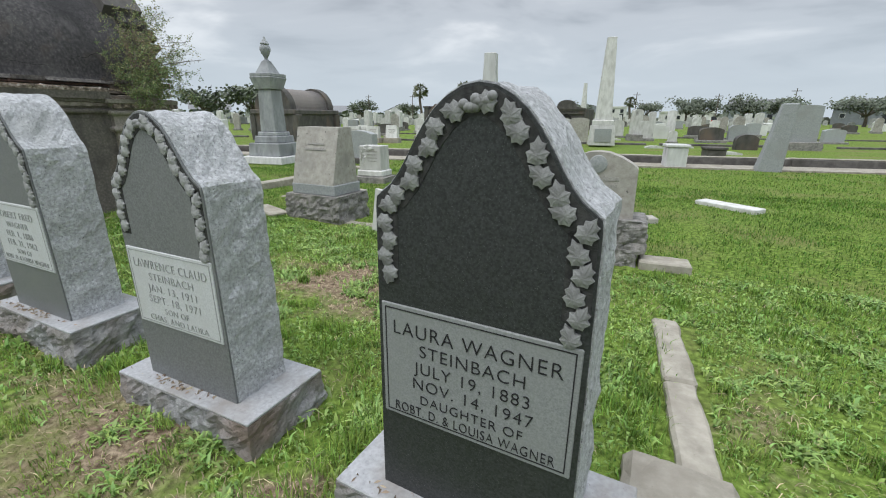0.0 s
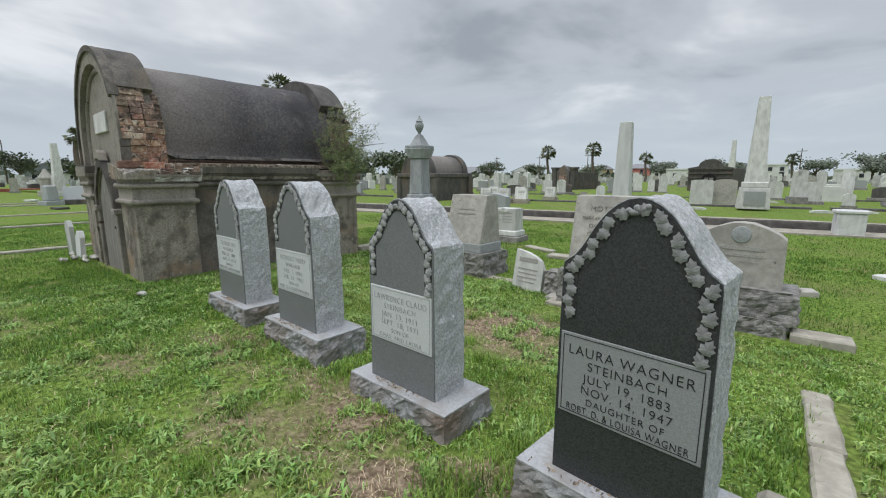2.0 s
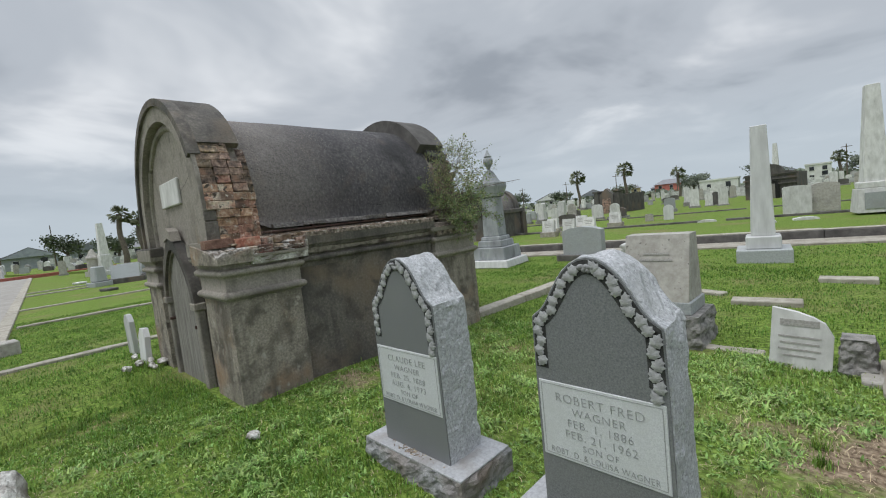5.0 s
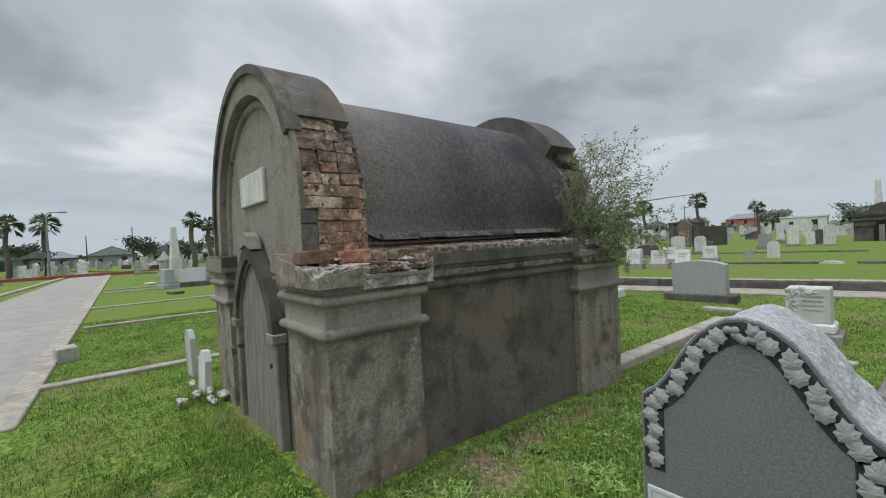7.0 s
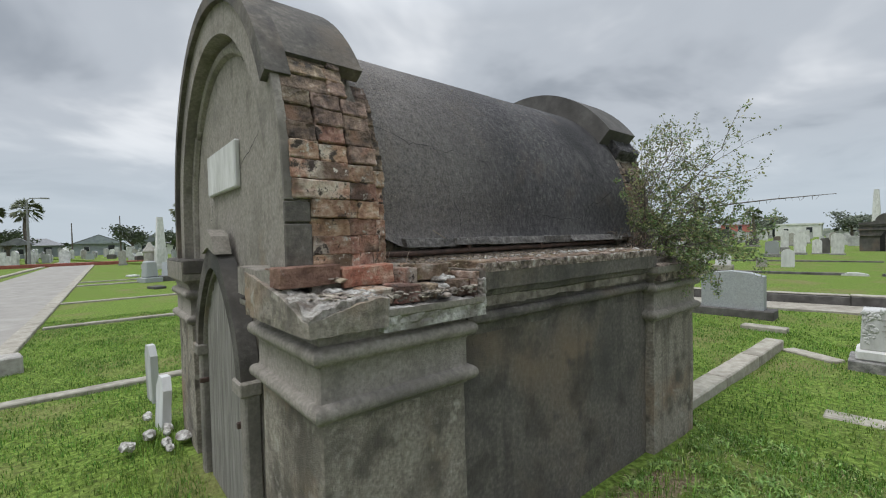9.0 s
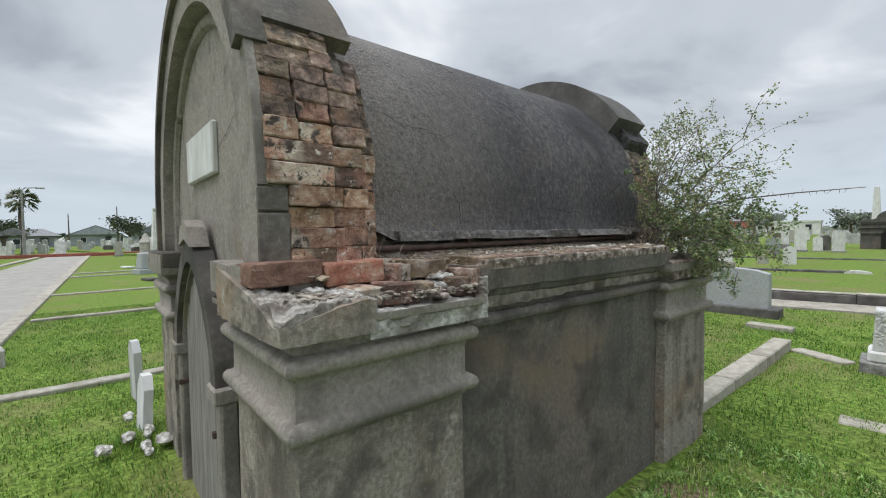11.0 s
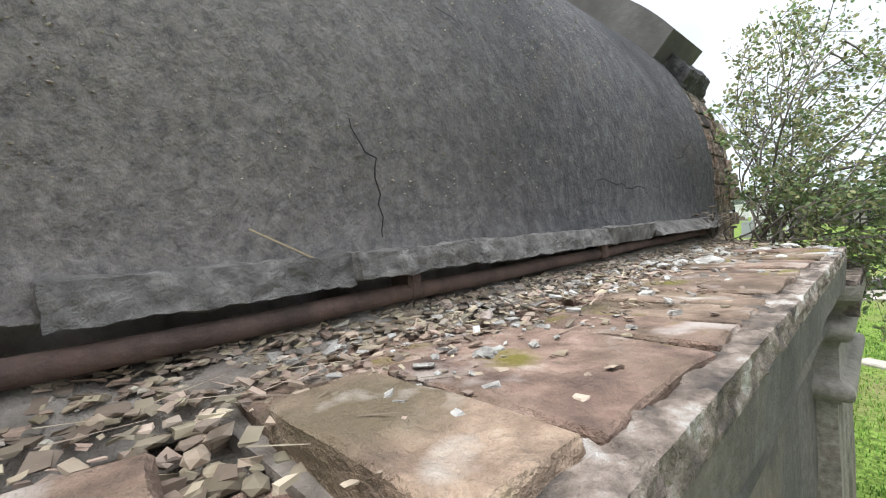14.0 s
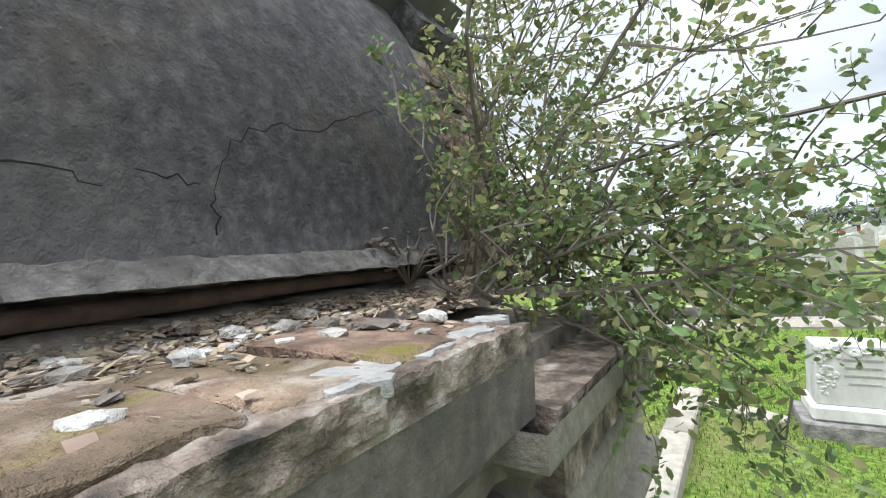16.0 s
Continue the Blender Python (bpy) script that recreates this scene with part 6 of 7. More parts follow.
def tablet(w, h, d, crown, material, at, turn=0.0, base=0.0, label="weathered marble tablet headstone in the old cemetery", group="upright headstones", lean=0.0):
    t = thing("headstone", label, "headstone", group)
    t.matrix_basis = pose(*at, lean, 0, turn)
    if base:
        part("base", B(-w * 0.62, w * 0.62, -d * 1.1, d * 1.1, -0.1, base, bevel=0.01), "rockface", t)
    n = 10
    pts = [(-w / 2, base - 0.02), (-w / 2, h - crown)] + [(-w / 2 * math.cos(math.pi * k / n), h - crown + crown * math.sin(math.pi * k / n)) for k in range(1, n)] + [(w / 2, h - crown), (w / 2, base - 0.02)]
    part("tablet", prism(bmesh.new(), pts, -d / 2, d / 2), material, t)
    return t


tablet(0.82, 1.0, 0.16, 0.06, "marble", (-4.05, 20.6, 0.3), 12)
tablet(0.82, 1.02, 0.16, 0.10, "limestone", (-3.3, 21.1, 0.3), 12)
for a in ((0.55, 1.3, 0.12, 0.2, "marble", (-10.4, 32.8, 0.25), 8, 0.15), (0.55, 1.3, 0.12, 0.2, "marble", (-8.8, 33.1, 0.2), 8, 0.15), (0.45, 0.95, 0.12, 0.18, "marble", (-9.8, 33.9, 0.2), 8, 0.12), (0.42, 1.0, 0.12, 0.2, "dark_stone", (-9.5, 34.4, 0.2), 8, 0.12),
          (0.62, 0.85, 0.2, 0.1, "grey_stone", (-11.0, 29.6, 0.3), 8, 0.15), (0.42, 0.82, 0.14, 0.18, "marble_stain", (-8.8, 21.9, 0.15), 12, 0.1), (0.36, 0.5, 0.12, 0.05, "limestone", (-9.6, 21.7, 0.12), 20, 0.0),
          (0.75, 0.85, 0.3, 0.15, "grey_stone", (3.3, 25.5, 0.2), 10, 0.15), (0.7, 0.55, 0.3, 0.2, "dark_stone", (2.7, 19.3, 0.25), 10, 0.0), (1.15, 1.5, 0.3, 0.06, "grey_stone", (4.3, 20.2, 0.3), 10, 0.25),
          (0.8, 0.7, 0.3, 0.08, "grey_stone", (7.0, 26.0, 0.2), 10, 0.15), (0.6, 0.9, 0.2, 0.05, "marble", (-0.6, 24.0, 0.3), 12, 0.1), (0.35, 0.5, 0.15, 0.1, "marble", (0.5, 22.5, 0.3), 12, 0.05)):
    tablet(*a)
# slanted white markers in rows, seen past the tomb's corner
for x, yy in ((-11.5, 15.7), (-10.75, 16.0), (-10.1, 16.4), (-12.4, 17.6), (-11.4, 18.4), (-10.2, 19.2)):
    m_ = thing("slant_marker", "low white marble slant marker with worn lettering", "headstone", "white slant markers", at=(x, yy, 0.25), turn=10)
    part("base", B(-0.32, 0.32, -0.2, 0.24, -0.2, 0.22, bevel=0.01), "concrete", m_)
    part("die", prism(bmesh.new(), [(-0.12, 0.22), (-0.02, 0.68), (0.14, 0.66), (0.18, 0.22)], -0.24, 0.24, axis="x"), "marble", m_)
    bars(m_, pose(0, -0.072, 0.45, -12, 0, 0), [(0.3, 0.025, 0.1), (0.3, 0.025, 0.04), (0.24, 0.025, -0.03)])

# tapered grey tablet by the kerb, old stumps and a flat marker
tallr = thing("tall_tablet", "tall tapering grey stone slab standing by the kerb", "headstone", at=(2.3, 13.5, 0.05), turn=5)
part("slab", roughen(B(-0.30, 0.24, -0.16, 0.16, -0.1, 1.62, bevel=0.02, top=(0.0, 0.30, -0.10, 0.10)), 0.01, 3, 2, cuts=2), "grey_stone", tallr)
for x, yy, w, h, mt, nm in ((0.27, 13.4, 0.24, 0.58, "marble_stain", "stained stump of a square pedestal by the kerb"), (1.36, 15.6, 0.25, 0.42, "dark_stone", "dark stump of an old gatepost in the kerb")):
    s_ = thing("stone_stump", nm, "stone stump", at=(x, yy, 0.05), turn=12)
    part("stump", roughen(B(-w, w, -w, w, -0.1, h, bevel=0.02), 0.012, 5, x, cuts=3), mt, s_)
    part("cap", B(-w * 1.12, w * 1.12, -w * 1.12, w * 1.12, h, h + 0.07, bevel=0.015), mt, s_)
fl = thing("flat_marker", "flat white marble marker lying in the lawn", "grave marker", at=(0.78, 7.88, 0.13), turn=-38)
part("slab", B(-0.42, 0.42, -0.13, 0.13, -0.08, 0.045, bevel=0.01), "marble", fl)
fl = thing("flat_marker", "small flat grey marker lying in the lawn", "grave marker", at=(-0.35, 6.4, 0.13), turn=20)
part("slab", B(-0.2, 0.2, -0.1, 0.1, -0.08, 0.05, bevel=0.01), "limestone", fl)
for x, yy, w, tn in ((-3.2, 6.6, 0.35, 5), (-2.5, 8.2, 0.3, 0), (-1.2, 9.0, 0.25, 10), (-6.6, 9.2, 0.3, 0)):
    fl = thing("flat_marker", "flat worn stone marker in the grass", "grave marker", "flat markers in the lawn", at=(x, yy, 0.13), turn=tn)
    part("slab", B(-w, w, -0.12, 0.12, -0.08, 0.05, bevel=0.01), "concrete", fl)


# ---- kerbs, copings and paving ----
def kerb(x0, y0, x1, y1, w, z0, z1, material="concrete", label="worn concrete grave kerb in the lawn", n=0, rough=0.006):
    ln = math.hypot(x1 - x0, y1 - y0)
    k = thing("kerb", label, "kerb", "grave kerbs", at=((x0 + x1) / 2, (y0 + y1) / 2, 0), turn=math.degrees(math.atan2(y1 - y0, x1 - x0)))
    n = n or max(1, round(ln / 1.5))
    for q in range(n):
        a, b = -ln / 2 + ln * q / n, -ln / 2 + ln * (q + 1) / n - 0.008
        part("kerbstone", roughen(B(a, b, -w / 2, w / 2, z0, z1 + random.uniform(-0.008, 0.008), bevel=0.012), rough, 4, q + x0, cuts=3), material, k)
    return k


random.seed(61)
kerb(-0.02, 2.12, -0.12, 3.50, 0.14, -0.05, 0.155, n=2, label="narrow worn concrete strip sunk in the lawn", rough=0.012)
blk = thing("kerb_block", "broken buff concrete corner block of a grave kerb", "kerb block", at=(-0.10, 2.02, 0), turn=-3)
part("block", roughen(B(-0.2, 0.19, -0.17, 0.17, -0.05, 0.225, bevel=0.03, top=(-0.19, 0.16, -0.16, 0.15)), 0.015, 6, 2, cuts=4), "concrete", blk)
kerb(-1.45, 4.52, -1.05, 4.53, 0.2, -0.05, 0.2)
kerb(-0.3, 4.60, 0.10, 4.64, 0.22, -0.05, 0.20)
kerb(-1.35, 4.50, -1.0, 4.50, 0.2, -0.05, 0.2)
kerb(-6.20, 4.62, -6.20, 8.0, 0.2, -0.05, 0.25, n=3, label="raised buff stone coping beside the tomb")
kerb(-6.0, 4.62, -4.9, 4.80, 0.14, -0.05, 0.155, n=2)
kerb(-6.05, 7.95, -5.5, 7.66, 0.2, -0.05, 0.16, n=1)
kerb(-5.35, 5.64, -4.75, 5.68, 0.22, -0.05, 0.155, n=1)
kerb(-4.85, 4.68, -4.25, 4.45, 0.24, -0.05, 0.21, n=1)
kerb(-4.2, 4.62, -2.95, 4.66, 0.14, -0.05, 0.16, n=2)
kerb(-5.8, 4.40, -5.45, 4.33, 0.3, -0.05, 0.145, n=1)
kerb(-5.4, 4.36, -5.2, 4.39, 0.16, -0.05, 0.15, n=1)
kerb(-4.6, 5.75, -4.0, 5.3, 0.2, -0.05, 0.16, n=1)
kerb(-5.0, 6.6, -4.5, 6.55, 0.14, -0.05, 0.16, n=1)
kerb(-4.35, 7.2, -3.7, 7.0, 0.16, -0.05, 0.16, n=1)
# the long raised kerb across the lawn with its paved walk
KS = 0.22
for x0 in range(-30, 24, 3):
    kerb(x0, 13.35 + KS * (x0 + 3.8), x0 + 3, 13.35 + KS * (x0 + 6.8), 0.26, -0.1, 0.33, "concrete_dark", "long dark stained concrete kerb of the raised plots", n=1)
    kerb(x0, 13.36 + KS * (x0 + 3.8), x0 + 3, 13.36 + KS * (x0 + 6.8), 0.22, 0.33, 0.36, "concrete", "pale worn top edge of the long kerb", n=1)
walkway = new("walkway", finish(prism(bmesh.new(), [(-30, 12.2 + KS * -26.2), (24, 12.2 + KS * 27.8), (24, 13.2 + KS * 27.8), (-30, 13.2 + KS * -26.2)], 0.0, 0.152, axis="z"), "walkway"))
walkway.data.materials.append(M["concrete"])
tagged(walkway, "pale concrete path along the long kerb", "path", kind="structure")
plot = new("raised_plot", finish(prism(bmesh.new(), [(-90, 13.4 + KS * -86.2), (60, 13.4 + KS * 63.8), (60, 130), (-90, 130)], 0.0, 0.27, axis="z"), "raised_plot"))
plot.data.materials.append(bpy.data.materials["lawn_ground"])
tagged(plot, "raised grass plots beyond the kerb", "lawn", kind="structure")
for dy, h in ((5.6, 0.35), (13.0, 0.33)):
    for x0 in range(-24, 18, 6):
        kerb(x0, 14.0 + dy + KS * (x0 + 3.8), x0 + 5.5, 14.0 + dy + KS * (x0 + 9.3), 0.2, 0.1, h, "concrete_dark", "low dark kerb between grave plots", n=1)
for k, (x, yy) in enumerate(((-4.6, 17.2), (-3.6, 17.6), (-0.2, 18.6), (0.8, 19.4), (-6.6, 19.0), (1.9, 16.6), (-2.0, 24))):
    fl = thing("ledger_stone", "low white curved ledger stone on the raised lawn", "grave marker", "white ledger stones", at=(x, yy, 0.27), turn=12)
    part("slab", prism(bmesh.new(), [(-0.32, 0), (-0.3, 0.05), (-0.12, 0.085), (0.12, 0.085), (0.3, 0.05), (0.32, 0)], -0.15, 0.15), "marble", fl)

# left-hand ground: road, its kerb and crossing strips
road = new("road", finish(prism(bmesh.new(), [(20, -4.6), (20, -1.33), (-9.9, -0.38), (-60, 1.22), (-60, -1.2)], 0.02, 0.150, axis="z"), "road"))
road.data.materials.append(M["road"])
tagged(road, "pale worn cemetery road", "road", kind="structure")
for q in range(14):
    xa, xb = -9.2 - 3.6 * q, -9.2 - 3.6 * (q + 1)
    kerb(xa, -0.30 - 0.032 * (xa + 9.9), xb, -0.30 - 0.032 * (xb + 9.9), 0.26, -0.05, 0.172, n=1, label="pale worn kerb along the cemetery road")
    kerb(xa - 8, -4.1 - 0.062 * (xa + 9.9), xb - 8, -4.1 - 0.062 * (xb + 9.9), 0.3, -0.05, 0.2, n=1, label="raised kerb on the far side of the road")
for x, ya, yb in ((-10.72, -0.35, 7.0), (-15.95, 0.1, 7.0), (-20.5, 0.1, 8.0), (-27.0, 0.4, 8.0), (-29.0, 0.4, 8.0)):
    kerb(x, ya, x + 0.05, yb, 0.16, -0.05, 0.165, n=3, label="narrow pale concrete plot divider in the lawn")
kerb(-51.5, -12, -50.5, 14, 0.6, -0.05, 0.38, "red_paint", "low red brick kerb at the end of the road", n=6)
rb = thing("kerb_block", "small grey stone block by the road kerb", "kerb block", at=(-12.4, 0.0, 0.1), turn=10)
part("block", B(-0.16, 0.16, -0.13, 0.13, -0.05, 0.24, bevel=0.02), "limestone", rb)
for x, yy, h, ln in ((-9.9, 1.31, 0.62, 1), (-8.95, 1.28, 0.52, -3)):
    wt = thing("white_tablet", "small narrow white marble tablet leaning in the grass", "headstone", "small white tablets", at=(x, yy, 0.08))
    wt.matrix_basis = pose(x, yy, 0.08, ln, 0, 6)
    part("tablet", roughen(prism(bmesh.new(), [(-0.12, -0.05), (-0.12, h - 0.1), (-0.05, h), (0.05, h), (0.12, h - 0.1), (0.12, -0.05)], -0.032, 0.032), 0.007, 6, x, cuts=1), "marble_stain", wt)
for k in range(12):
    rk = thing("stone_chunk", "broken white stone chunk heaped in the grass", "stone", "heap of broken stones", at=(-8.75 + random.uniform(-0.55, 0.45), 1.28 + random.uniform(-0.3, 0.3), 0.2 + random.uniform(0, 0.05)))
    part("chunk", rock(bmesh.new(), (0, 0, 0), random.uniform(0.03, 0.06), k * 4.7, (1.3, 0.8, 0.7), 2), "plaster_white", rk)
rk = thing("stone_chunk", "pale mossy broken stone stump in the lawn", "stone", at=(-5.88, 0.02, 0.22))
part("chunk", rock(bmesh.new(), (0, 0, 0), 0.17, 3.3, (0.9, 0.9, 1.0), 3), "plaster_white", rk)
rk = thing("stone_chunk", "small white stone chip in the grass", "stone", at=(-5.35, 1.25, 0.27))
part("chunk", rock(bmesh.new(), (0, 0, 0), 0.05, 6.3, (1.3, 0.9, 0.6), 2), "plaster_white", rk)

# ---- tombs and monuments farther off ----
def small_barrel_tomb(at, w, ln, h, turn):
    t = thing("tomb", "dark weathered barrel-vaulted tomb with gabled ends", "tomb", at=at, turn=turn)
    part("body", roughen(B(-w / 2, w / 2, 0, ln, -0.1, h * 0.52), 0.01, 2, 1, cuts=3), "dark_stone", t)
    part("cornice", B(-w / 2 - 0.08, w / 2 + 0.08, -0.08, ln + 0.08, h * 0.52, h * 0.60, bevel=0.03), "dark_stone", t)
    r, z0 = w * 0.42, h * 0.60
    k = (h - z0) / r
    def curve(rr):
        return [(rr * math.cos(math.pi * q / 20), z0 + rr * k * math.sin(math.pi * q / 20)) for q in range(21)]
    part("vault", prism(bmesh.new(), curve(r * 0.90), 0.3, ln - 0.3), "stucco_black", t)
    for y0, y1 in ((-0.02, 0.34), (ln - 0.34, ln + 0.02)):
        part("gable", prism(bmesh.new(), curve(r), y0, y1), "dark_stone", t)
    for sx in (-1, 1):
        part("pilaster", B(sx * w * 0.5 - 0.14, sx * w * 0.5 + 0.14, -0.05, 0.3, -0.1, h * 0.52, bevel=0.02), "dark_stone", t)
        part("pilaster", B(sx * w * 0.5 - 0.14, sx * w * 0.5 + 0.14, ln - 0.3, ln + 0.05, -0.1, h * 0.52, bevel=0.02), "dark_stone", t)
    part("door", B(-0.35, 0.35, -0.035, 0.02, -0.05, 0.95, bevel=0.02), "door", t)
    return t


small_barrel_tomb((-15.2, 15.0, 0.1), 2.3, 3.0, 2.45, 4)


def vault_house(at, w, ln, h, turn, kind):
    t = thing("mausoleum", "dark old brick mausoleum with a " + ("pointed gable" if kind == "gable" else "low arched parapet"), "mausoleum", at=at, turn=turn)
    part("wall", B(-w / 2, w / 2, 0, ln, -0.1, h * 0.72, bevel=0.02), "dark_stone", t)
    if kind == "gable":
        part("front_gable", prism(bmesh.new(), [(-w * 0.3, 0), (-w * 0.3, h * 0.75), (0, h), (w * 0.3, h * 0.75), (w * 0.3, 0)], -0.08, 0.2), "dark_stone", t)
        for sx in (-1, 1):
            part("corner_pier", B(sx * w * 0.45 - 0.25, sx * w * 0.45 + 0.25, -0.1, 0.4, -0.1, h * 0.85, bevel=0.02), "dark_stone", t)
            part("pier_cap", B(sx * w * 0.45 - 0.32, sx * w * 0.45 + 0.32, -0.16, 0.46, h * 0.85, h * 0.92, bevel=0.02), "dark_stone", t)
        part("sealed_door", B(-0.4, 0.4, -0.10, -0.07, 0.1, 1.3), "brick_sooty", t)
    else:
        arch = [(-w / 2, h * 0.66), (-w / 2, h * 0.74), (-w * 0.3, h * 0.78)] + [(-w * 0.26 * math.cos(math.pi * k / 10), h * 0.8 + h * 0.2 * math.sin(math.pi * k / 10)) for k in range(11)] + [(w * 0.3, h * 0.78), (w / 2, h * 0.74), (w / 2, h * 0.66)]
        part("parapet", prism(bmesh.new(), arch, -0.06, 0.3), "dark_stone", t)
        for z in (0.42, 0.56, 0.70):
            part("string_course", B(-w / 2 - 0.05, w / 2 + 0.05, -0.1, 0.1, h * z, h * z + 0.07), "dark_stone", t)
        # solid near-black slab stands for the shade inside the doorway
        d = part("doorway", prism(bmesh.new(), [(-0.55, 0), (-0.55, 0.95), (-0.4, 1.25), (0, 1.42), (0.4, 1.25), (0.55, 0.95), (0.55, 0)], -0.12, -0.03), "crack", t, "dark arched doorway")
        part("door_leaf", B(-0.3, -0.04, -0.14, -0.115, 0.05, 1.1), "door", d)
        part("door_leaf", B(0.04, 0.3, -0.14, -0.115, 0.05, 1.1), "door", d)
    return t


vault_house((-17.4, 35.2, 0.2), 2.2, 3.4, 2.15, -14, "gable")
vault_house((-7.0, 38.6, 0.2), 3.0, 4.0, 2.5, -4, "arch")
so = thing("obelisk", "distant pale obelisk behind the arched mausoleum", "obelisk", at=(-10.6, 74.0, 0.2))
part("shaft", B(-0.5, 0.5, -0.5, 0.5, 0, 6.2, top=(-0.22, 0.22, -0.22, 0.22)), "marble", so)

ol = thing("obelisk", "white marble obelisk on a stepped base by the road", "obelisk", at=(-38.0, 4.45, 0.1), turn=8)
part("base", B(-0.46, 0.46, -0.46, 0.46, 0, 0.3, bevel=0.02), "marble", ol)
part("die", B(-0.34, 0.34, -0.34, 0.34, 0.3, 1.35, bevel=0.02, top=(-0.29, 0.29, -0.29, 0.29)), "marble", ol)
part("shaft", B(-0.25, 0.25, -0.25, 0.25, 1.35, 3.42, top=(-0.15, 0.15, -0.15, 0.15)), "marble", ol)

stub = thing("pillar_stub", "short grey stone pillar stub on a square foot by the road", "grave marker", at=(-26.85, 2.82, 0.1), turn=20)
part("foot", B(-0.36, 0.36, -0.36, 0.36, 0, 0.22, bevel=0.02), "grey_stone", stub)
part("shaft", B(-0.25, 0.25, -0.25, 0.25, 0.22, 0.92, bevel=0.05, top=(-0.2, 0.2, -0.2, 0.2)), "grey_stone", stub)
old = thing("monument", "dark weathered round-topped monument beside the white obelisk", "monument", at=(-38.6, 3.9, 0.1), turn=10)
part("base", B(-0.42, 0.42, -0.42, 0.42, 0, 0.35, bevel=0.02), "limestone", old)
part("die", lathe(bmesh.new(), [(0.36, 0.35), (0.34, 1.1), (0.40, 1.16), (0.40, 1.24), (0.22, 1.5), (0.1, 1.75), (0.04, 1.8)], 12), "limestone", old)
sb = thing("slant_headstone", "grey slant gravestone on a dark base by the road", "headstone", "slant stones by the road", at=(-27.0, 3.85, 0.1), turn=75)
part("base", B(-0.75, 0.75, -0.4, 0.4, 0, 0.25, bevel=0.02), "dark_stone", sb)
part("die", prism(bmesh.new(), [(-0.3, 0.25), (-0.05, 0.85), (0.22, 0.85), (0.3, 0.25)], -0.55, 0.55, axis="x"), "grey_stone", sb)
copy_thing(sb, pose(-28.6, 4.3, 0.1, 0, 0, 60))
for x, yy, w, mt, lb in ((-23.3, 2.7, 0.32, "dark_stone", "small black flat grave marker in the grass"), (-31.4, 2.5, 0.34, "marble", "white flat stone lying in the grass"), (-13.4, 2.9, 0.28, "marble", "pale flat fragment lying in the grass")):
    fm = thing("flat_marker", lb, "grave marker", at=(x, yy, 0.12), turn=15)
    part("slab", B(-w, w, -0.2, 0.2, 0, 0.09, bevel=0.015), mt, fm)

# scattered headstones of the far rows: a few kinds, copied
random.seed(71)
kinds = [tablet(0.55, 0.95, 0.14, 0.2, "marble", (-13.0, 26.0, 0.27), 10, 0.12, group="far rows of headstones"), tablet(0.75, 0.8, 0.2, 0.06, "grey_stone", (-20.0, 27.0, 0.27), 10, 0.15, "grey granite headstone in the far rows", "far rows of headstones"),
         tablet(0.5, 1.2, 0.16, 0.25, "limestone", (-25.0, 30.0, 0.27), 10, 0.12, "tall limestone headstone in the far rows", "far rows of headstones"), tablet(0.95, 0.65, 0.3, 0.12, "dark_stone", (2.0, 30.0, 0.27), 10, 0.12, "low dark headstone in the far rows", "far rows of headstones"),
         tablet(0.42, 1.45, 0.42, 0.1, "marble", (-28.0, 34.0, 0.27), 10, 0.3, "square white marble pillar monument in the rows", "far rows of headstones"), tablet(1.3, 0.7, 0.7, 0.05, "white_wall", (-24.0, 38.0, 0.27), 10, 0.0, "low whitewashed box grave in the far rows", "far rows of headstones")]
taken = [(-16.3, 36), (-7.2, 39)]
for k in range(205):
    for tries in range(20):
        d = random.uniform(24, 85)
        a = radians(random.uniform(-14, 62))
        x, yy = -2 - d * math.sin(a), d * math.cos(a)
        if yy < 16 + KS * (x + 4) + 3 or any(abs(x - p[0]) < 3.2 and -3 < yy - p[1] < 5 for p in taken) or (-13 < x < -3 and yy < 34) or (abs(x + 0.18 * yy) < 2.0 and yy < 36):
            continue
        break
    copy_thing(random.choice(kinds), pose(x, yy, 0.27, 0, random.uniform(-2, 2), 10 + random.uniform(-12, 12)))
for k in range(46):
    x, yy = random.uniform(-80, -30), random.uniform(-14, 16)
    if -4.6 < yy < 2.2 and x > -60 or (abs(x + 38) < 3 and yy < 8):
        continue
    copy_thing(random.choice(kinds[:5]), pose(x, yy, 0.12, 0, random.uniform(-3, 3), 90 + random.uniform(-60, 60)))
far = bmesh.new()
for k in range(300):
    if k < 90:
        x, yy = random.uniform(-92, -55), random.uniform(-16, 14)
    else:
        d, a = random.uniform(50, 105), radians(random.uniform(-20, 72))
        x, yy = -2 - d * math.sin(a), d * math.cos(a)
        if any(abs(x - p[0]) < 4 and -4 < yy - p[1] < 6 for p in taken):
            continue
    w, h, c = random.uniform(0.22, 0.45), random.uniform(0.6, 1.5), random.uniform(0.0, 0.25)
    before = len(far.verts)
    prism(far, [(-w, 0), (-w, h - c), (-w * 0.5, h - c * 0.2), (0, h), (w * 0.5, h - c * 0.2), (w, h - c), (w, 0)], -0.09, 0.09)
    far.verts.ensure_lookup_table()
    bmesh.ops.transform(far, matrix=pose(x, yy, 0.1, 0, 0, math.degrees(math.atan2(-x - 3, yy)) * 0.5 + random.uniform(-20, 20)), verts=far.verts[before:])
far_rows = new("far_headstones", finish(far, "far_headstones"))
far_rows.data.materials.append(M["marble_far"])
tagged(far_rows, "distant crowded rows of pale headstones", "headstones", kind="stuff")
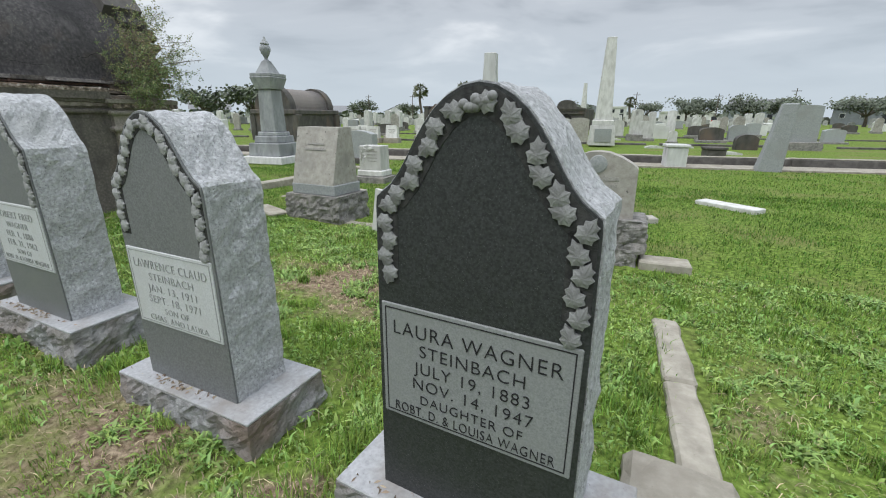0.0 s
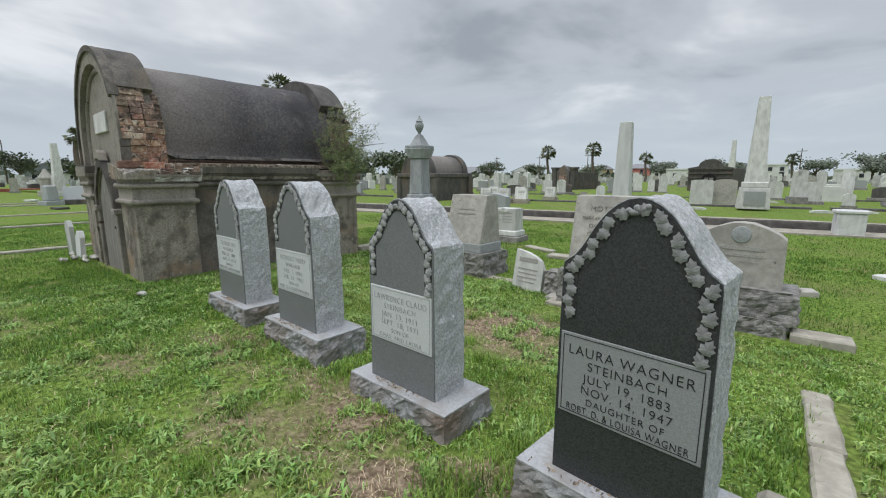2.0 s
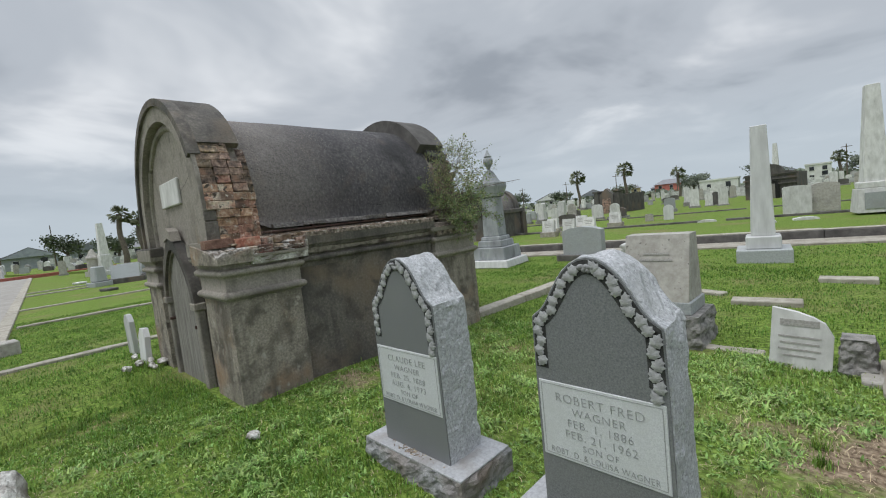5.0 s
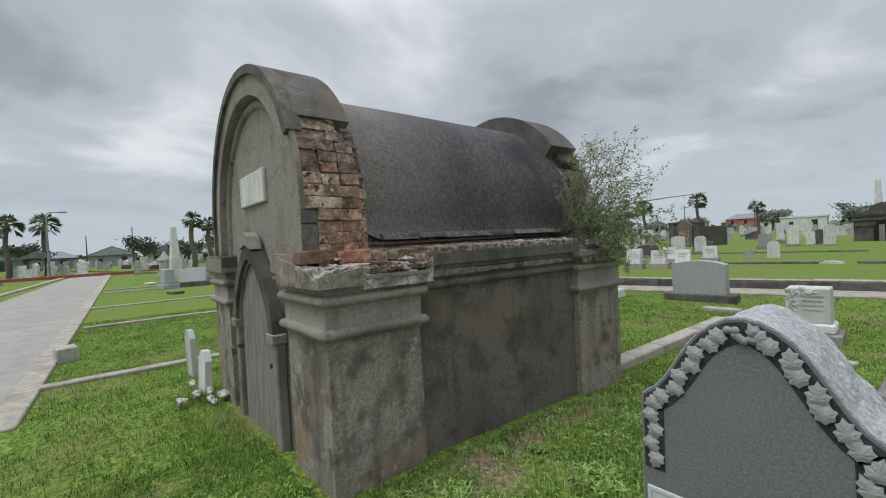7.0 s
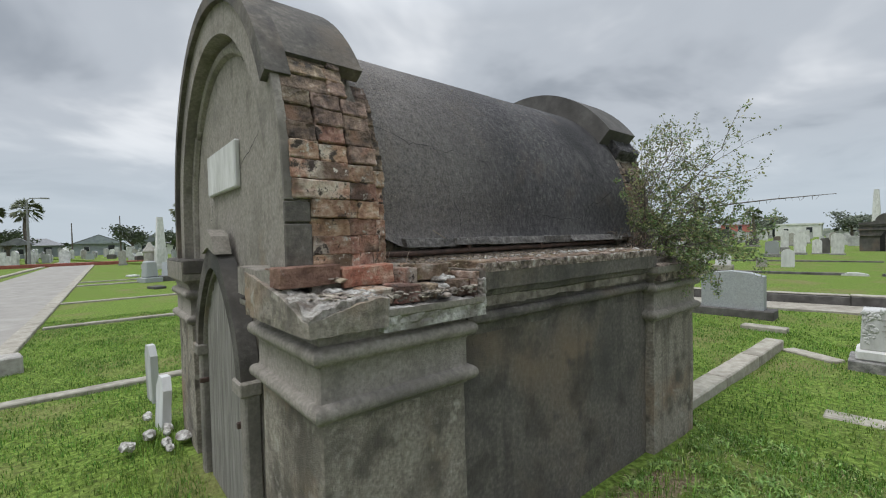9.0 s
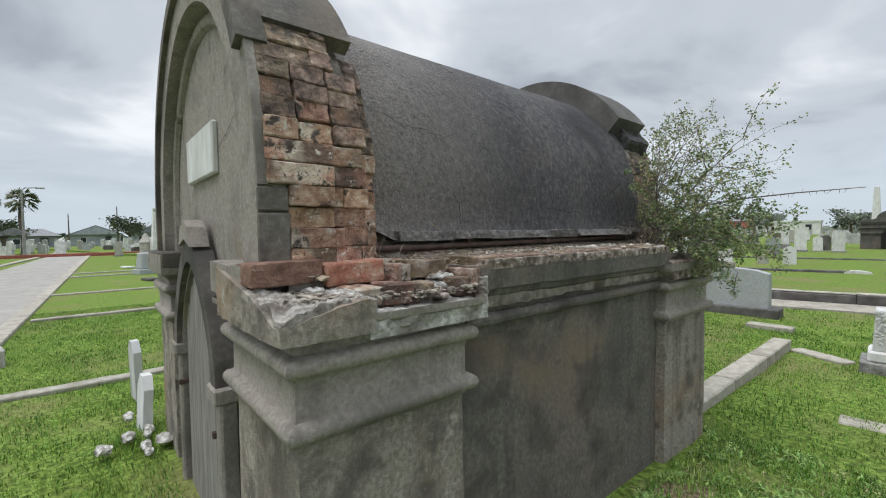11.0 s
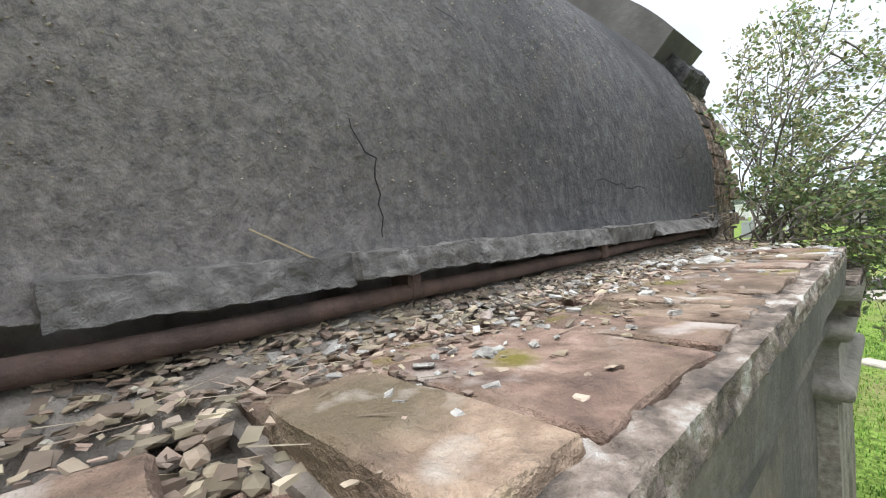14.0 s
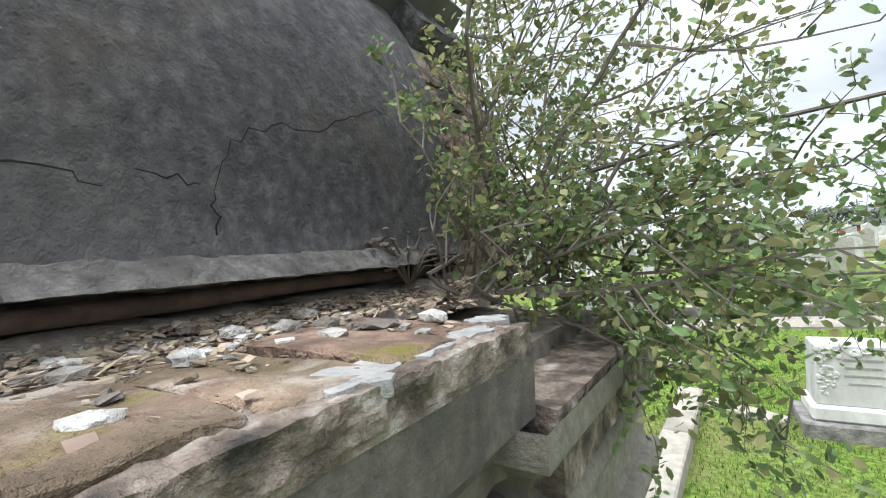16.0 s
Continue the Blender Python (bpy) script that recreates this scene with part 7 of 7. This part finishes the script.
for k in range(26):
    d, a = random.uniform(30, 80), radians(random.uniform(-26, -8))
    copy_thing(random.choice(kinds), pose(-2 - d * math.sin(a), d * math.cos(a), 0.27, 0, 0, random.uniform(-10, 20)))


# ---- houses, palms, trees, poles ----
def house(at, w, d, h, wall, turn=0.0, roof="gable", storeys=1, label="distant house beyond the cemetery"):
    at = (at[0] * 1.22, at[1] * 1.22, at[2])
    t = thing("house", label, "house", "houses round the cemetery", at=at, turn=turn)
    b = part("wall", B(-w / 2, w / 2, 0, d, -0.2, h), wall, t)
    if roof == "gable":
        part("roof", prism(bmesh.new(), [(-0.5, h), (d / 2, h + d * 0.28), (d + 0.5, h)], -w / 2 - 0.4, w / 2 + 0.4, axis="x"), "roof", t)
    elif roof == "front":
        part("roof", prism(bmesh.new(), [(-w / 2 - 0.5, h), (0, h + w * 0.24), (w / 2 + 0.5, h)], -0.5, d + 0.4), "roof", t)
        part("gable_board", prism(bmesh.new(), [(-w / 2 + 0.1, h + 0.02), (0, h + w * 0.22), (w / 2 - 0.1, h + 0.02)], -0.56, -0.5), wall, t)
    elif roof == "hip":
        part("roof", B(-w / 2 - 0.4, w / 2 + 0.4, -0.4, d + 0.4, h, h + d * 0.22, top=(-w / 2 + d * 0.35, w / 2 - d * 0.35, d * 0.45, d * 0.55)), "roof", t)
    else:
        part("parapet", B(-w / 2 - 0.15, w / 2 + 0.15, -0.15, d + 0.15, h, h + 0.3), "white_wall", t)
    n = max(2, int(w / 2.6))
    for s in range(storeys):
        for k in range(n):
            x, z = -w / 2 + w * (k + 0.5) / n, h * (s + 0.55) / storeys
            if k == n // 2 and s == 0:
                part("door", B(x - 0.45, x + 0.45, -0.06, 0.02, 0, min(2.0, h * 0.85)), "glass", t)
                continue
            wd = part("window", B(x - 0.42, x + 0.42, -0.05, 0.02, z - 0.45, z + 0.45), "white_wall", t)
            part("pane", B(x - 0.36, x + 0.36, -0.07, -0.045, z - 0.39, z + 0.39), "glass", wd)
    return t


house((-32.0, 104.0, 0.2), 8, 6, 3.2, "pink_wall", 14, "hip", 2, "two-storey salmon pink house beyond the graves")
house((-44.0, 112.0, 0.2), 6, 6, 3.2, "yellow_wall", 20, "hip", 2, "pale yellow house beyond the graves")
house((-19.8, 88.0, 0.2), 7, 6, 2.5, "white_wall", 6, "flat", 1, "white flat-roofed building with a dark doorway")
house((-25.5, 96.0, 0.2), 5, 6, 2.7, "white_wall", 10, "hip", 1, "small white house with a low roof")
house((-7.0, 95.0, 0.2), 4, 6, 3.4, "white_wall", 2, "flat", 2, "white two-storey house at the cemetery edge")
house((5.0, 96.0, 0.2), 11, 6, 2.3, "white_wall", -3, "flat", 1, "long low white building at the cemetery edge")
house((17.0, 97.0, 0.2), 12, 8, 3.0, "grey_wall", -6, "gable", 1, "long low grey house with a gabled roof")
house((30.0, 90.0, 0.2), 12, 8, 3.2, "grey_wall", -16, "hip", 1, "grey house with a hipped roof")
for x, yy, w, wl_ in ((-50, 104, 8, "grey_wall"), (-58, 97, 9, "white_wall"), (-68, 88, 9, "grey_wall"), (-77, 76, 8, "white_wall"), (-84, 64, 9, "grey_wall"), (-13, 106, 8, "grey_wall"), (-37, 118, 9, "grey_wall")):
    house((x, yy, 0.2), w, 7, random.uniform(2.0, 2.6), wl_, math.degrees(math.atan2(-x, yy)), random.choice(("gable", "front", "hip")), 1)
for x, yy, w, h, wl_, lb in ((-84, 1.8, 7, 2.8, "grey_wall", "grey house with a shingle roof across the road"), (-85, 8.5, 6, 3.0, "grey_wall", "dark grey gabled house beyond the graves"), (-66, 10.0, 5.0, 2.4, "white_wall", "small tan house with a broad gabled roof"),
                             (-76, -4.5, 6, 2.6, "grey_wall", "low dark house by the palms"), (-92, -11, 9, 2.8, "grey_wall", "grey bungalow across the road"), (-95, 18, 9, 2.8, "white_wall", "white bungalow beyond the graves"), (-96, 30, 9, 3, "grey_wall", "grey bungalow beyond the graves"), (-93, 44, 9, 3, "white_wall", "pale house beyond the graves"), (-90, 54, 8, 3, "grey_wall", "grey house beyond the graves"), (-90, -22, 9, 3, "grey_wall", "grey house down the road")):
    house((x, yy, 0.1), w, 5, h * 0.72, wl_, 90, random.choice(("gable", "front", "front", "hip")), 1, lb)


def palm(at, h, r, seed):
    random.seed(seed)
    t = thing("palm_tree", "tall palm with a shaggy trunk and round fan crown", "palm tree", "palms round the cemetery", at=at)
    pts = [(0.12 * math.sin(k * 0.7), 0.1 * math.sin(k * 0.9), h * k / 8) for k in range(9)]
    part("trunk", tube(bmesh.new(), pts, [0.24 - 0.008 * k + (0.06 if k == 8 else 0) for k in range(9)], 8), "bark", t)
    bm = bmesh.new()
    top = Vector(pts[-1])
    for k in range(46):
        a, el = random.uniform(0, 6.28), random.uniform(-0.9, 1.35)
        d = Vector((math.cos(a) * math.cos(el), math.sin(a) * math.cos(el), math.sin(el)))
        stem = top + d * r * 0.45
        side = d.cross(Vector((0, 0, 1))).normalized()
        for q in range(9):
            s = (q - 4) / 4
            tip = stem + (d * (0.62 - 0.2 * abs(s)) + side * s * 0.5 + Vector((0, 0, -0.25 * abs(s) - 0.12))) * r * 0.75
            w = side.cross(d) * 0.05 + side * 0.05
            bm.faces.new([bm.verts.new(v) for v in (stem, (stem + tip) / 2 + w, tip, (stem + tip) / 2 - w)])
        bm.faces.new([bm.verts.new(v) for v in (top + side * 0.03, top - side * 0.03, stem - side * 0.03, stem + side * 0.03)])
    part("crown", bm, "palm_leaf", t)
    return t


def tree(at, h, r, seed, trunk_h=0.35, leaves=1500):
    random.seed(seed)
    t = thing("tree", "broad dark evergreen tree at the edge of the cemetery", "tree", "trees round the cemetery", at=at)
    bm = bmesh.new()
    th = h * trunk_h
    tube(bm, [(0, 0, -0.1), (0.05, 0, th * 0.5), (0.0, 0.05, th)], [0.3, 0.22, 0.18], 7)
    tips = []
    for k in range(8):
        a = 2 * math.pi * k / 8 + random.uniform(-0.3, 0.3)
        tip = Vector((math.cos(a) * r * random.uniform(0.3, 0.75), math.sin(a) * r * random.uniform(0.3, 0.75), h * random.uniform(0.55, 0.85)))
        tube(bm, [(0, 0, th), tuple(tip * 0.5 + Vector((0, 0, th * 0.5))), tuple(tip)], [0.14, 0.08, 0.03], 5)
        tips.append(tip)
    part("trunk", bm, "bark", t)
    bm = bmesh.new()
    clumps = [tp + Vector((random.gauss(0, r * 0.2), random.gauss(0, r * 0.2), random.gauss(0, h * 0.08))) for tp in tips for q in range(4)]
    for k in range(leaves):
        c = random.choice(clumps)
        p = c + Vector((random.gauss(0, r * 0.16), random.gauss(0, r * 0.16), random.gauss(0, h * 0.06)))
        d = Vector((random.gauss(0, 1), random.gauss(0, 1), random.gauss(0, 0.6))).normalized() * r * 0.055
        s = d.orthogonal()
        bm.faces.new([bm.verts.new(v) for v in (p - d, p + s * 0.7, p + d, p - s * 0.7)])
    part("crown", bm, "tree_leaf", t)["kind"] = "stuff"
    return t


for k, (x, yy, h, r) in enumerate(((-33.4, 62.3, 5.0, 1.5), (-27.3, 65.1, 5.4, 1.5), (-26.3, 87.6, 4.6, 1.6), (-63.0, -6.6, 5.2, 1.6), (-63.8, -3.9, 5.4, 1.6), (-47.6, 7.0, 4.6, 1.05), (-49.0, 8.6, 4.3, 0.95), (-4.6, 90.0, 4.0, 1.3), (-35.5, 18.8, 8.6, 1.6), (-70, -9, 5.5, 2.1))):
    palm((x, yy, 0.1), h, r, 100 + k)
for k, (x, yy, h, r) in enumerate(((-45, 40.5, 5.0, 3.4), (-49, 37, 4.2, 3.0), (5.5, 104, 5.2, 3.5), (8.5, 105, 5.0, 3.2), (14, 92, 4.8, 3.2), (19, 93, 4.6, 3.6), (-94, 6.5, 4.8, 3.0), (-72, 10, 3.8, 2.4), (-62, 12.5, 4.0, 2.2), (-80, -7, 4.0, 2.6), (-66, -12, 4.2, 3.0), (27, 84, 4.6, 3.5), (-30, 112, 5.0, 3.2), (-57, 100, 4.6, 3.2), (-17, 112, 5, 3.4), (-85, 50, 4.6, 3.5), (-60, 84, 4.2, 3), (-74, 68, 4.4, 3.2), (-40, 96, 3.8, 2.6), (-2, 108, 4.6, 3.2))):
    tree((x, yy, 0.1), h, r, 200 + k, leaves=1500)


def pole(at, h, label, lamp=False):
    t = thing("street_lamp" if lamp else "utility_pole", label, "street lamp" if lamp else "pole", "poles round the cemetery", at=at)
    part("post", lathe(bmesh.new(), [(0.11, -0.1), (0.09, h * 0.5), (0.06, h)], 8), "iron_paint" if lamp else "bark", t)
    if lamp:
        part("arm", tube(bmesh.new(), [(0, 0, h), (0, 0.2, h + 0.2), (0, 0.9, h + 0.25)], [0.05, 0.045, 0.04], 6), "iron_paint", t)
        part("lamp_head", B(-0.1, 0.1, 0.8, 1.4, h + 0.18, h + 0.3, bevel=0.03), "iron_paint", t)
    else:
        part("crossarm", B(-0.7, 0.7, -0.05, 0.05, h - 0.5, h - 0.4), "bark", t)
    return t


pole((-53.6, -3.0, 0.1), 5.5, "grey street lamp beside the cemetery road", True)
for x, yy, h in ((-93.7, -1.2, 5.3), (-93.6, 4.9, 6.6), (-38, 88, 6.0), (-47, 84, 5.6), (-29.5, 98, 6.5), (-4, 98, 6.0), (10, 98, 5.6), (-54, 78, 5.4), (21, 96, 6.2), (-62, 70, 5.6)):
    pole((x, yy, 0.1), h, "distant wooden utility pole")
pv = thing("pavilion", "small open shelter with a pitched roof beside the road", "shelter", at=(-62.0, -4.6, 0.1), turn=90)
for sx in (-1, 1):
    for sy in (0, 1):
        part("post", B(sx * 1.0 - 0.06, sx * 1.0 + 0.06, sy * 1.4, sy * 1.4 + 0.12, 0, 1.9), "iron_paint", pv)
part("roof", prism(bmesh.new(), [(-1.4, 1.85), (0.2, 2.6), (1.4, 1.9)], -0.3, 1.8), "roof", pv)
rc = thing("car", "small red car parked beyond the far graves", "car", at=(8.0, 86.0, 0.2), turn=5)
part("body", B(-2.0, 2.0, -0.8, 0.8, 0.3, 0.85, bevel=0.12, seg=2), "car_red", rc)
part("cabin", B(-1.2, 1.0, -0.7, 0.7, 0.85, 1.4, top=(-0.8, 0.6, -0.6, 0.6)), "glass", rc)
for x in (-1.2, 1.2):
    for yy in (-0.75, 0.75):
        wh = part("wheel", lathe(bmesh.new(), [(0.05, -0.1), (0.32, -0.09), (0.32, 0.09), (0.05, 0.1)], 14), "tyre", rc, m=pose(x, yy, 0.3, 90, 0, 0))
        part("rim", lathe(bmesh.new(), [(0.02, -0.11), (0.18, -0.105), (0.18, 0.105), (0.02, 0.11)], 12), "iron_paint", wh)

# low hedge and scrub line closing the distance
bm = bmesh.new()
random.seed(83)
for k in range(5200):
    a = radians(random.uniform(-40, 112))
    d = random.uniform(120, 150)
    p = Vector((-5 - d * math.sin(a), d * math.cos(a), random.uniform(0, 3.4) * (0.6 + 0.5 * noise.noise(Vector((a * 9, 0, 0))))))
    u = Vector((random.gauss(0, 1), random.gauss(0, 1), random.gauss(0, 0.6))).normalized() * random.uniform(0.5, 1.0)
    s = u.orthogonal()
    bm.faces.new([bm.verts.new(v) for v in (p - u, p + s * 0.7, p + u, p - s * 0.7)])
scrub = new("scrub", finish(bm, "scrub"))
scrub.data.materials.append(M["tree_leaf"])
tagged(scrub, "far line of dark scrub and trees on the horizon", "trees", kind="stuff")


# ---- grass: blades and broad weeds over the near lawn ----
def blades(name, label, n, material, seed, height, width, where, bend=0.5):
    rng = np.random.default_rng(seed)
    xy = where(rng, n)
    n = len(xy)
    z = 0.13 + 0.14 * np.exp(-((xy[:, 0] + 5.5) / 3.0) ** 2 - ((xy[:, 1] - 2.0) / 3.0) ** 2) - 0.02
    h = rng.uniform(*height, n)
    a = rng.uniform(0, 2 * np.pi, n)
    lean = rng.uniform(0.15, 1.0, n) * bend
    w = rng.uniform(*width, n)
    base = np.stack([xy[:, 0], xy[:, 1], z], 1)
    d = np.stack([np.cos(a), np.sin(a), np.zeros(n)], 1)
    s = np.stack([-np.sin(a), np.cos(a), np.zeros(n)], 1) * w[:, None]
    up = np.array([0, 0, 1.0])
    mid = base + d * (h * lean * 0.35)[:, None] + up * (h * 0.6)[:, None]
    tip = base + d * (h * lean)[:, None] + up * (h * (1.0 - 0.35 * lean))[:, None]
    v = np.stack([base - s, base + s, mid + s * 0.8, mid - s * 0.8, tip], 1).reshape(-1, 3)
    k = np.arange(n) * 5
    loops = np.stack([k, k + 1, k + 2, k + 3, k + 3, k + 2, k + 4], 1).reshape(-1)
    me = bpy.data.meshes.new(name)
    me.vertices.add(n * 5)
    me.vertices.foreach_set("co", v.astype(np.float32).reshape(-1))
    me.loops.add(n * 7)
    me.loops.foreach_set("vertex_index", loops.astype(np.int32))
    me.polygons.add(n * 2)
    me.polygons.foreach_set("loop_start", np.stack([np.arange(n) * 7, np.arange(n) * 7 + 4], 1).reshape(-1).astype(np.int32))
    me.update(calc_edges=True)
    me.materials.append(M[material])
    ob = new(name, me)
    return tagged(ob, label, "grass", kind="stuff")


BLOCKS = [(-8.85, -5.9, 1.36, 4.5), (-1.04, -0.25, 1.49, 1.90), (-2.28, -1.49, 1.60, 2.00), (-3.44, -2.66, 1.62, 2.02), (-4.49, -3.71, 1.59, 1.99), (-2.28, -1.28, 4.08, 4.78), (-4.13, -3.31, 4.38, 5.0), (-1.09, -0.18, 4.40, 4.9), (-0.30, 0.10, 1.86, 2.19), (-0.18, 0.05, 2.1, 3.5), (-6.32, -6.08, 4.6, 8.0), (-5.45, -4.75, 7.4, 8.0)]
ROADY = lambda x: -0.15 - 0.032 * (x + 9.9)


def lawn(x0, x1, y0, y1, power=0.0, thin=1.0, invert=False):
    def where(rng, n):
        xy = np.stack([rng.uniform(x0, x1, n), rng.uniform(y0, y1, n)], 1)
        keep = np.ones(n, bool)
        for a, b, c, d in BLOCKS:
            keep &= ~((xy[:, 0] > a) & (xy[:, 0] < b) & (xy[:, 1] > c) & (xy[:, 1] < d))
        keep &= xy[:, 1] > np.where(xy[:, 0] < -8.5, ROADY(xy[:, 0]), -9)
        keep &= xy[:, 1] < 12.1 + KS * (xy[:, 0] + 3.8)
        xy, soil, wave = xy[keep], None, None
        keep = np.ones(len(xy), bool)
        gx, gy = np.arange(x0, x1 + 0.1, 0.05), np.arange(y0, y1 + 0.1, 0.05)
        fields = np.array([[(bare(x, y), noise.noise(Vector((x * 2.3, y * 2.3, 5.0))) + 1.1 * noise.noise(Vector((x * 7.5, y * 7.5, 2.0)))) for x in gx] for y in gy])
        i, j = ((xy[:, 0] - x0) / 0.05).astype(int), ((xy[:, 1] - y0) / 0.05).astype(int)
        soil, wave = fields[j, i, 0], fields[j, i, 1]
        n = len(xy)
        r = rng.uniform(0, 1, n)
        if invert:
            keep &= r < np.clip(soil * 1.3 + 0.12 - 0.35 * wave, 0, 1)
        else:
            keep &= r > np.clip(soil * 1.25 + 0.25 - 0.9 * wave, 0, 0.97)
        return xy[keep]
    return where


blades("grass", "fresh green mown grass of the cemetery lawn", 205000, "grass", 1, (0.012, 0.042), (0.0012, 0.0032), lawn(-4.0, 1.8, -1.2, 4.6), bend=1.1)
blades("grass", "lush green grass round the old tomb", 170000, "grass_lush", 8, (0.015, 0.05), (0.0012, 0.0032), lawn(-7.2, -4.0, -1.2, 4.6), bend=1.0)
blades("grass", "green grass farther over the lawn", 120000, "grass_lush", 2, (0.02, 0.05), (0.002, 0.0045), lawn(-9.0, 3.0, 4.2, 9.5), bend=0.9)
blades("grass", "green grass beside the tomb and road", 130000, "grass_lush", 3, (0.02, 0.055), (0.002, 0.004), lawn(-17.0, -6.5, -0.6, 5.0), bend=0.9)
blades("grass", "green grass between the graves and the path", 50000, "grass_lush", 4, (0.03, 0.055), (0.003, 0.007), lawn(-12.0, 5.0, 8.0, 14.0), bend=0.9)


def tufts(count, x0, x1, y0, y1, spread):
    """Small clumps scattered over a stretch of lawn."""
    def where(rng, n):
        cx, cy = rng.uniform(x0, x1, count), rng.uniform(y0, y1, count)
        size = spread * rng.uniform(0.4, 1.4, count)
        pick = rng.integers(0, count, n)
        xy = np.stack([cx[pick] + rng.normal(0, 1, n) * size[pick], cy[pick] + rng.normal(0, 1, n) * size[pick]], 1)
        keep = np.ones(n, bool)
        for a, b, c, d in BLOCKS:
            keep &= ~((xy[:, 0] > a) & (xy[:, 0] < b) & (xy[:, 1] > c) & (xy[:, 1] < d))
        return xy[keep]
    return where


blades("tall_grass", "bright clumps of longer grass in the lawn", 30000, "grass", 15, (0.03, 0.075), (0.0012, 0.0028), tufts(260, -6.0, 1.6, -0.6, 4.5, 0.055), bend=0.7)
blades("tall_grass", "longer tufts of grass round the stones", 6000, "grass", 5, (0.05, 0.10), (0.0015, 0.003), lambda rng, n: np.concatenate([np.stack([rng.normal(cx, sx, n // 9), rng.normal(cy, sy, n // 9)], 1) for cx, cy, sx, sy in ((-0.22, 2.6, 0.05, 0.45), (-0.25, 1.85, 0.05, 0.12), (-1.15, 1.75, 0.1, 0.2), (-5.72, 3.4, 0.08, 0.6), (-7.4, 1.1, 0.5, 0.12), (-1.25, 1.35, 0.08, 0.08), (-2.45, 1.8, 0.1, 0.2), (-4.7, 2.6, 0.5, 0.4), (-8.7, 1.2, 0.15, 0.1))]), bend=0.8)
blades("straw", "dead straw lying on bare soil", 60000, "straw", 6, (0.015, 0.05), (0.0008, 0.0022), lawn(-7.0, 1.8, -0.8, 4.6, invert=True), bend=2.2)
blades("weeds", "broad-leaved weeds and clover in the lawn", 105000, "weed", 7, (0.014, 0.036), (0.0035, 0.009), lawn(-6.8, 1.8, -0.8, 4.6), bend=1.6)
blades("weeds", "rosettes of broad weeds in the lawn", 36000, "weed", 17, (0.025, 0.06), (0.004, 0.010), tufts(460, -6.0, 1.6, -0.6, 4.5, 0.045), bend=1.5)
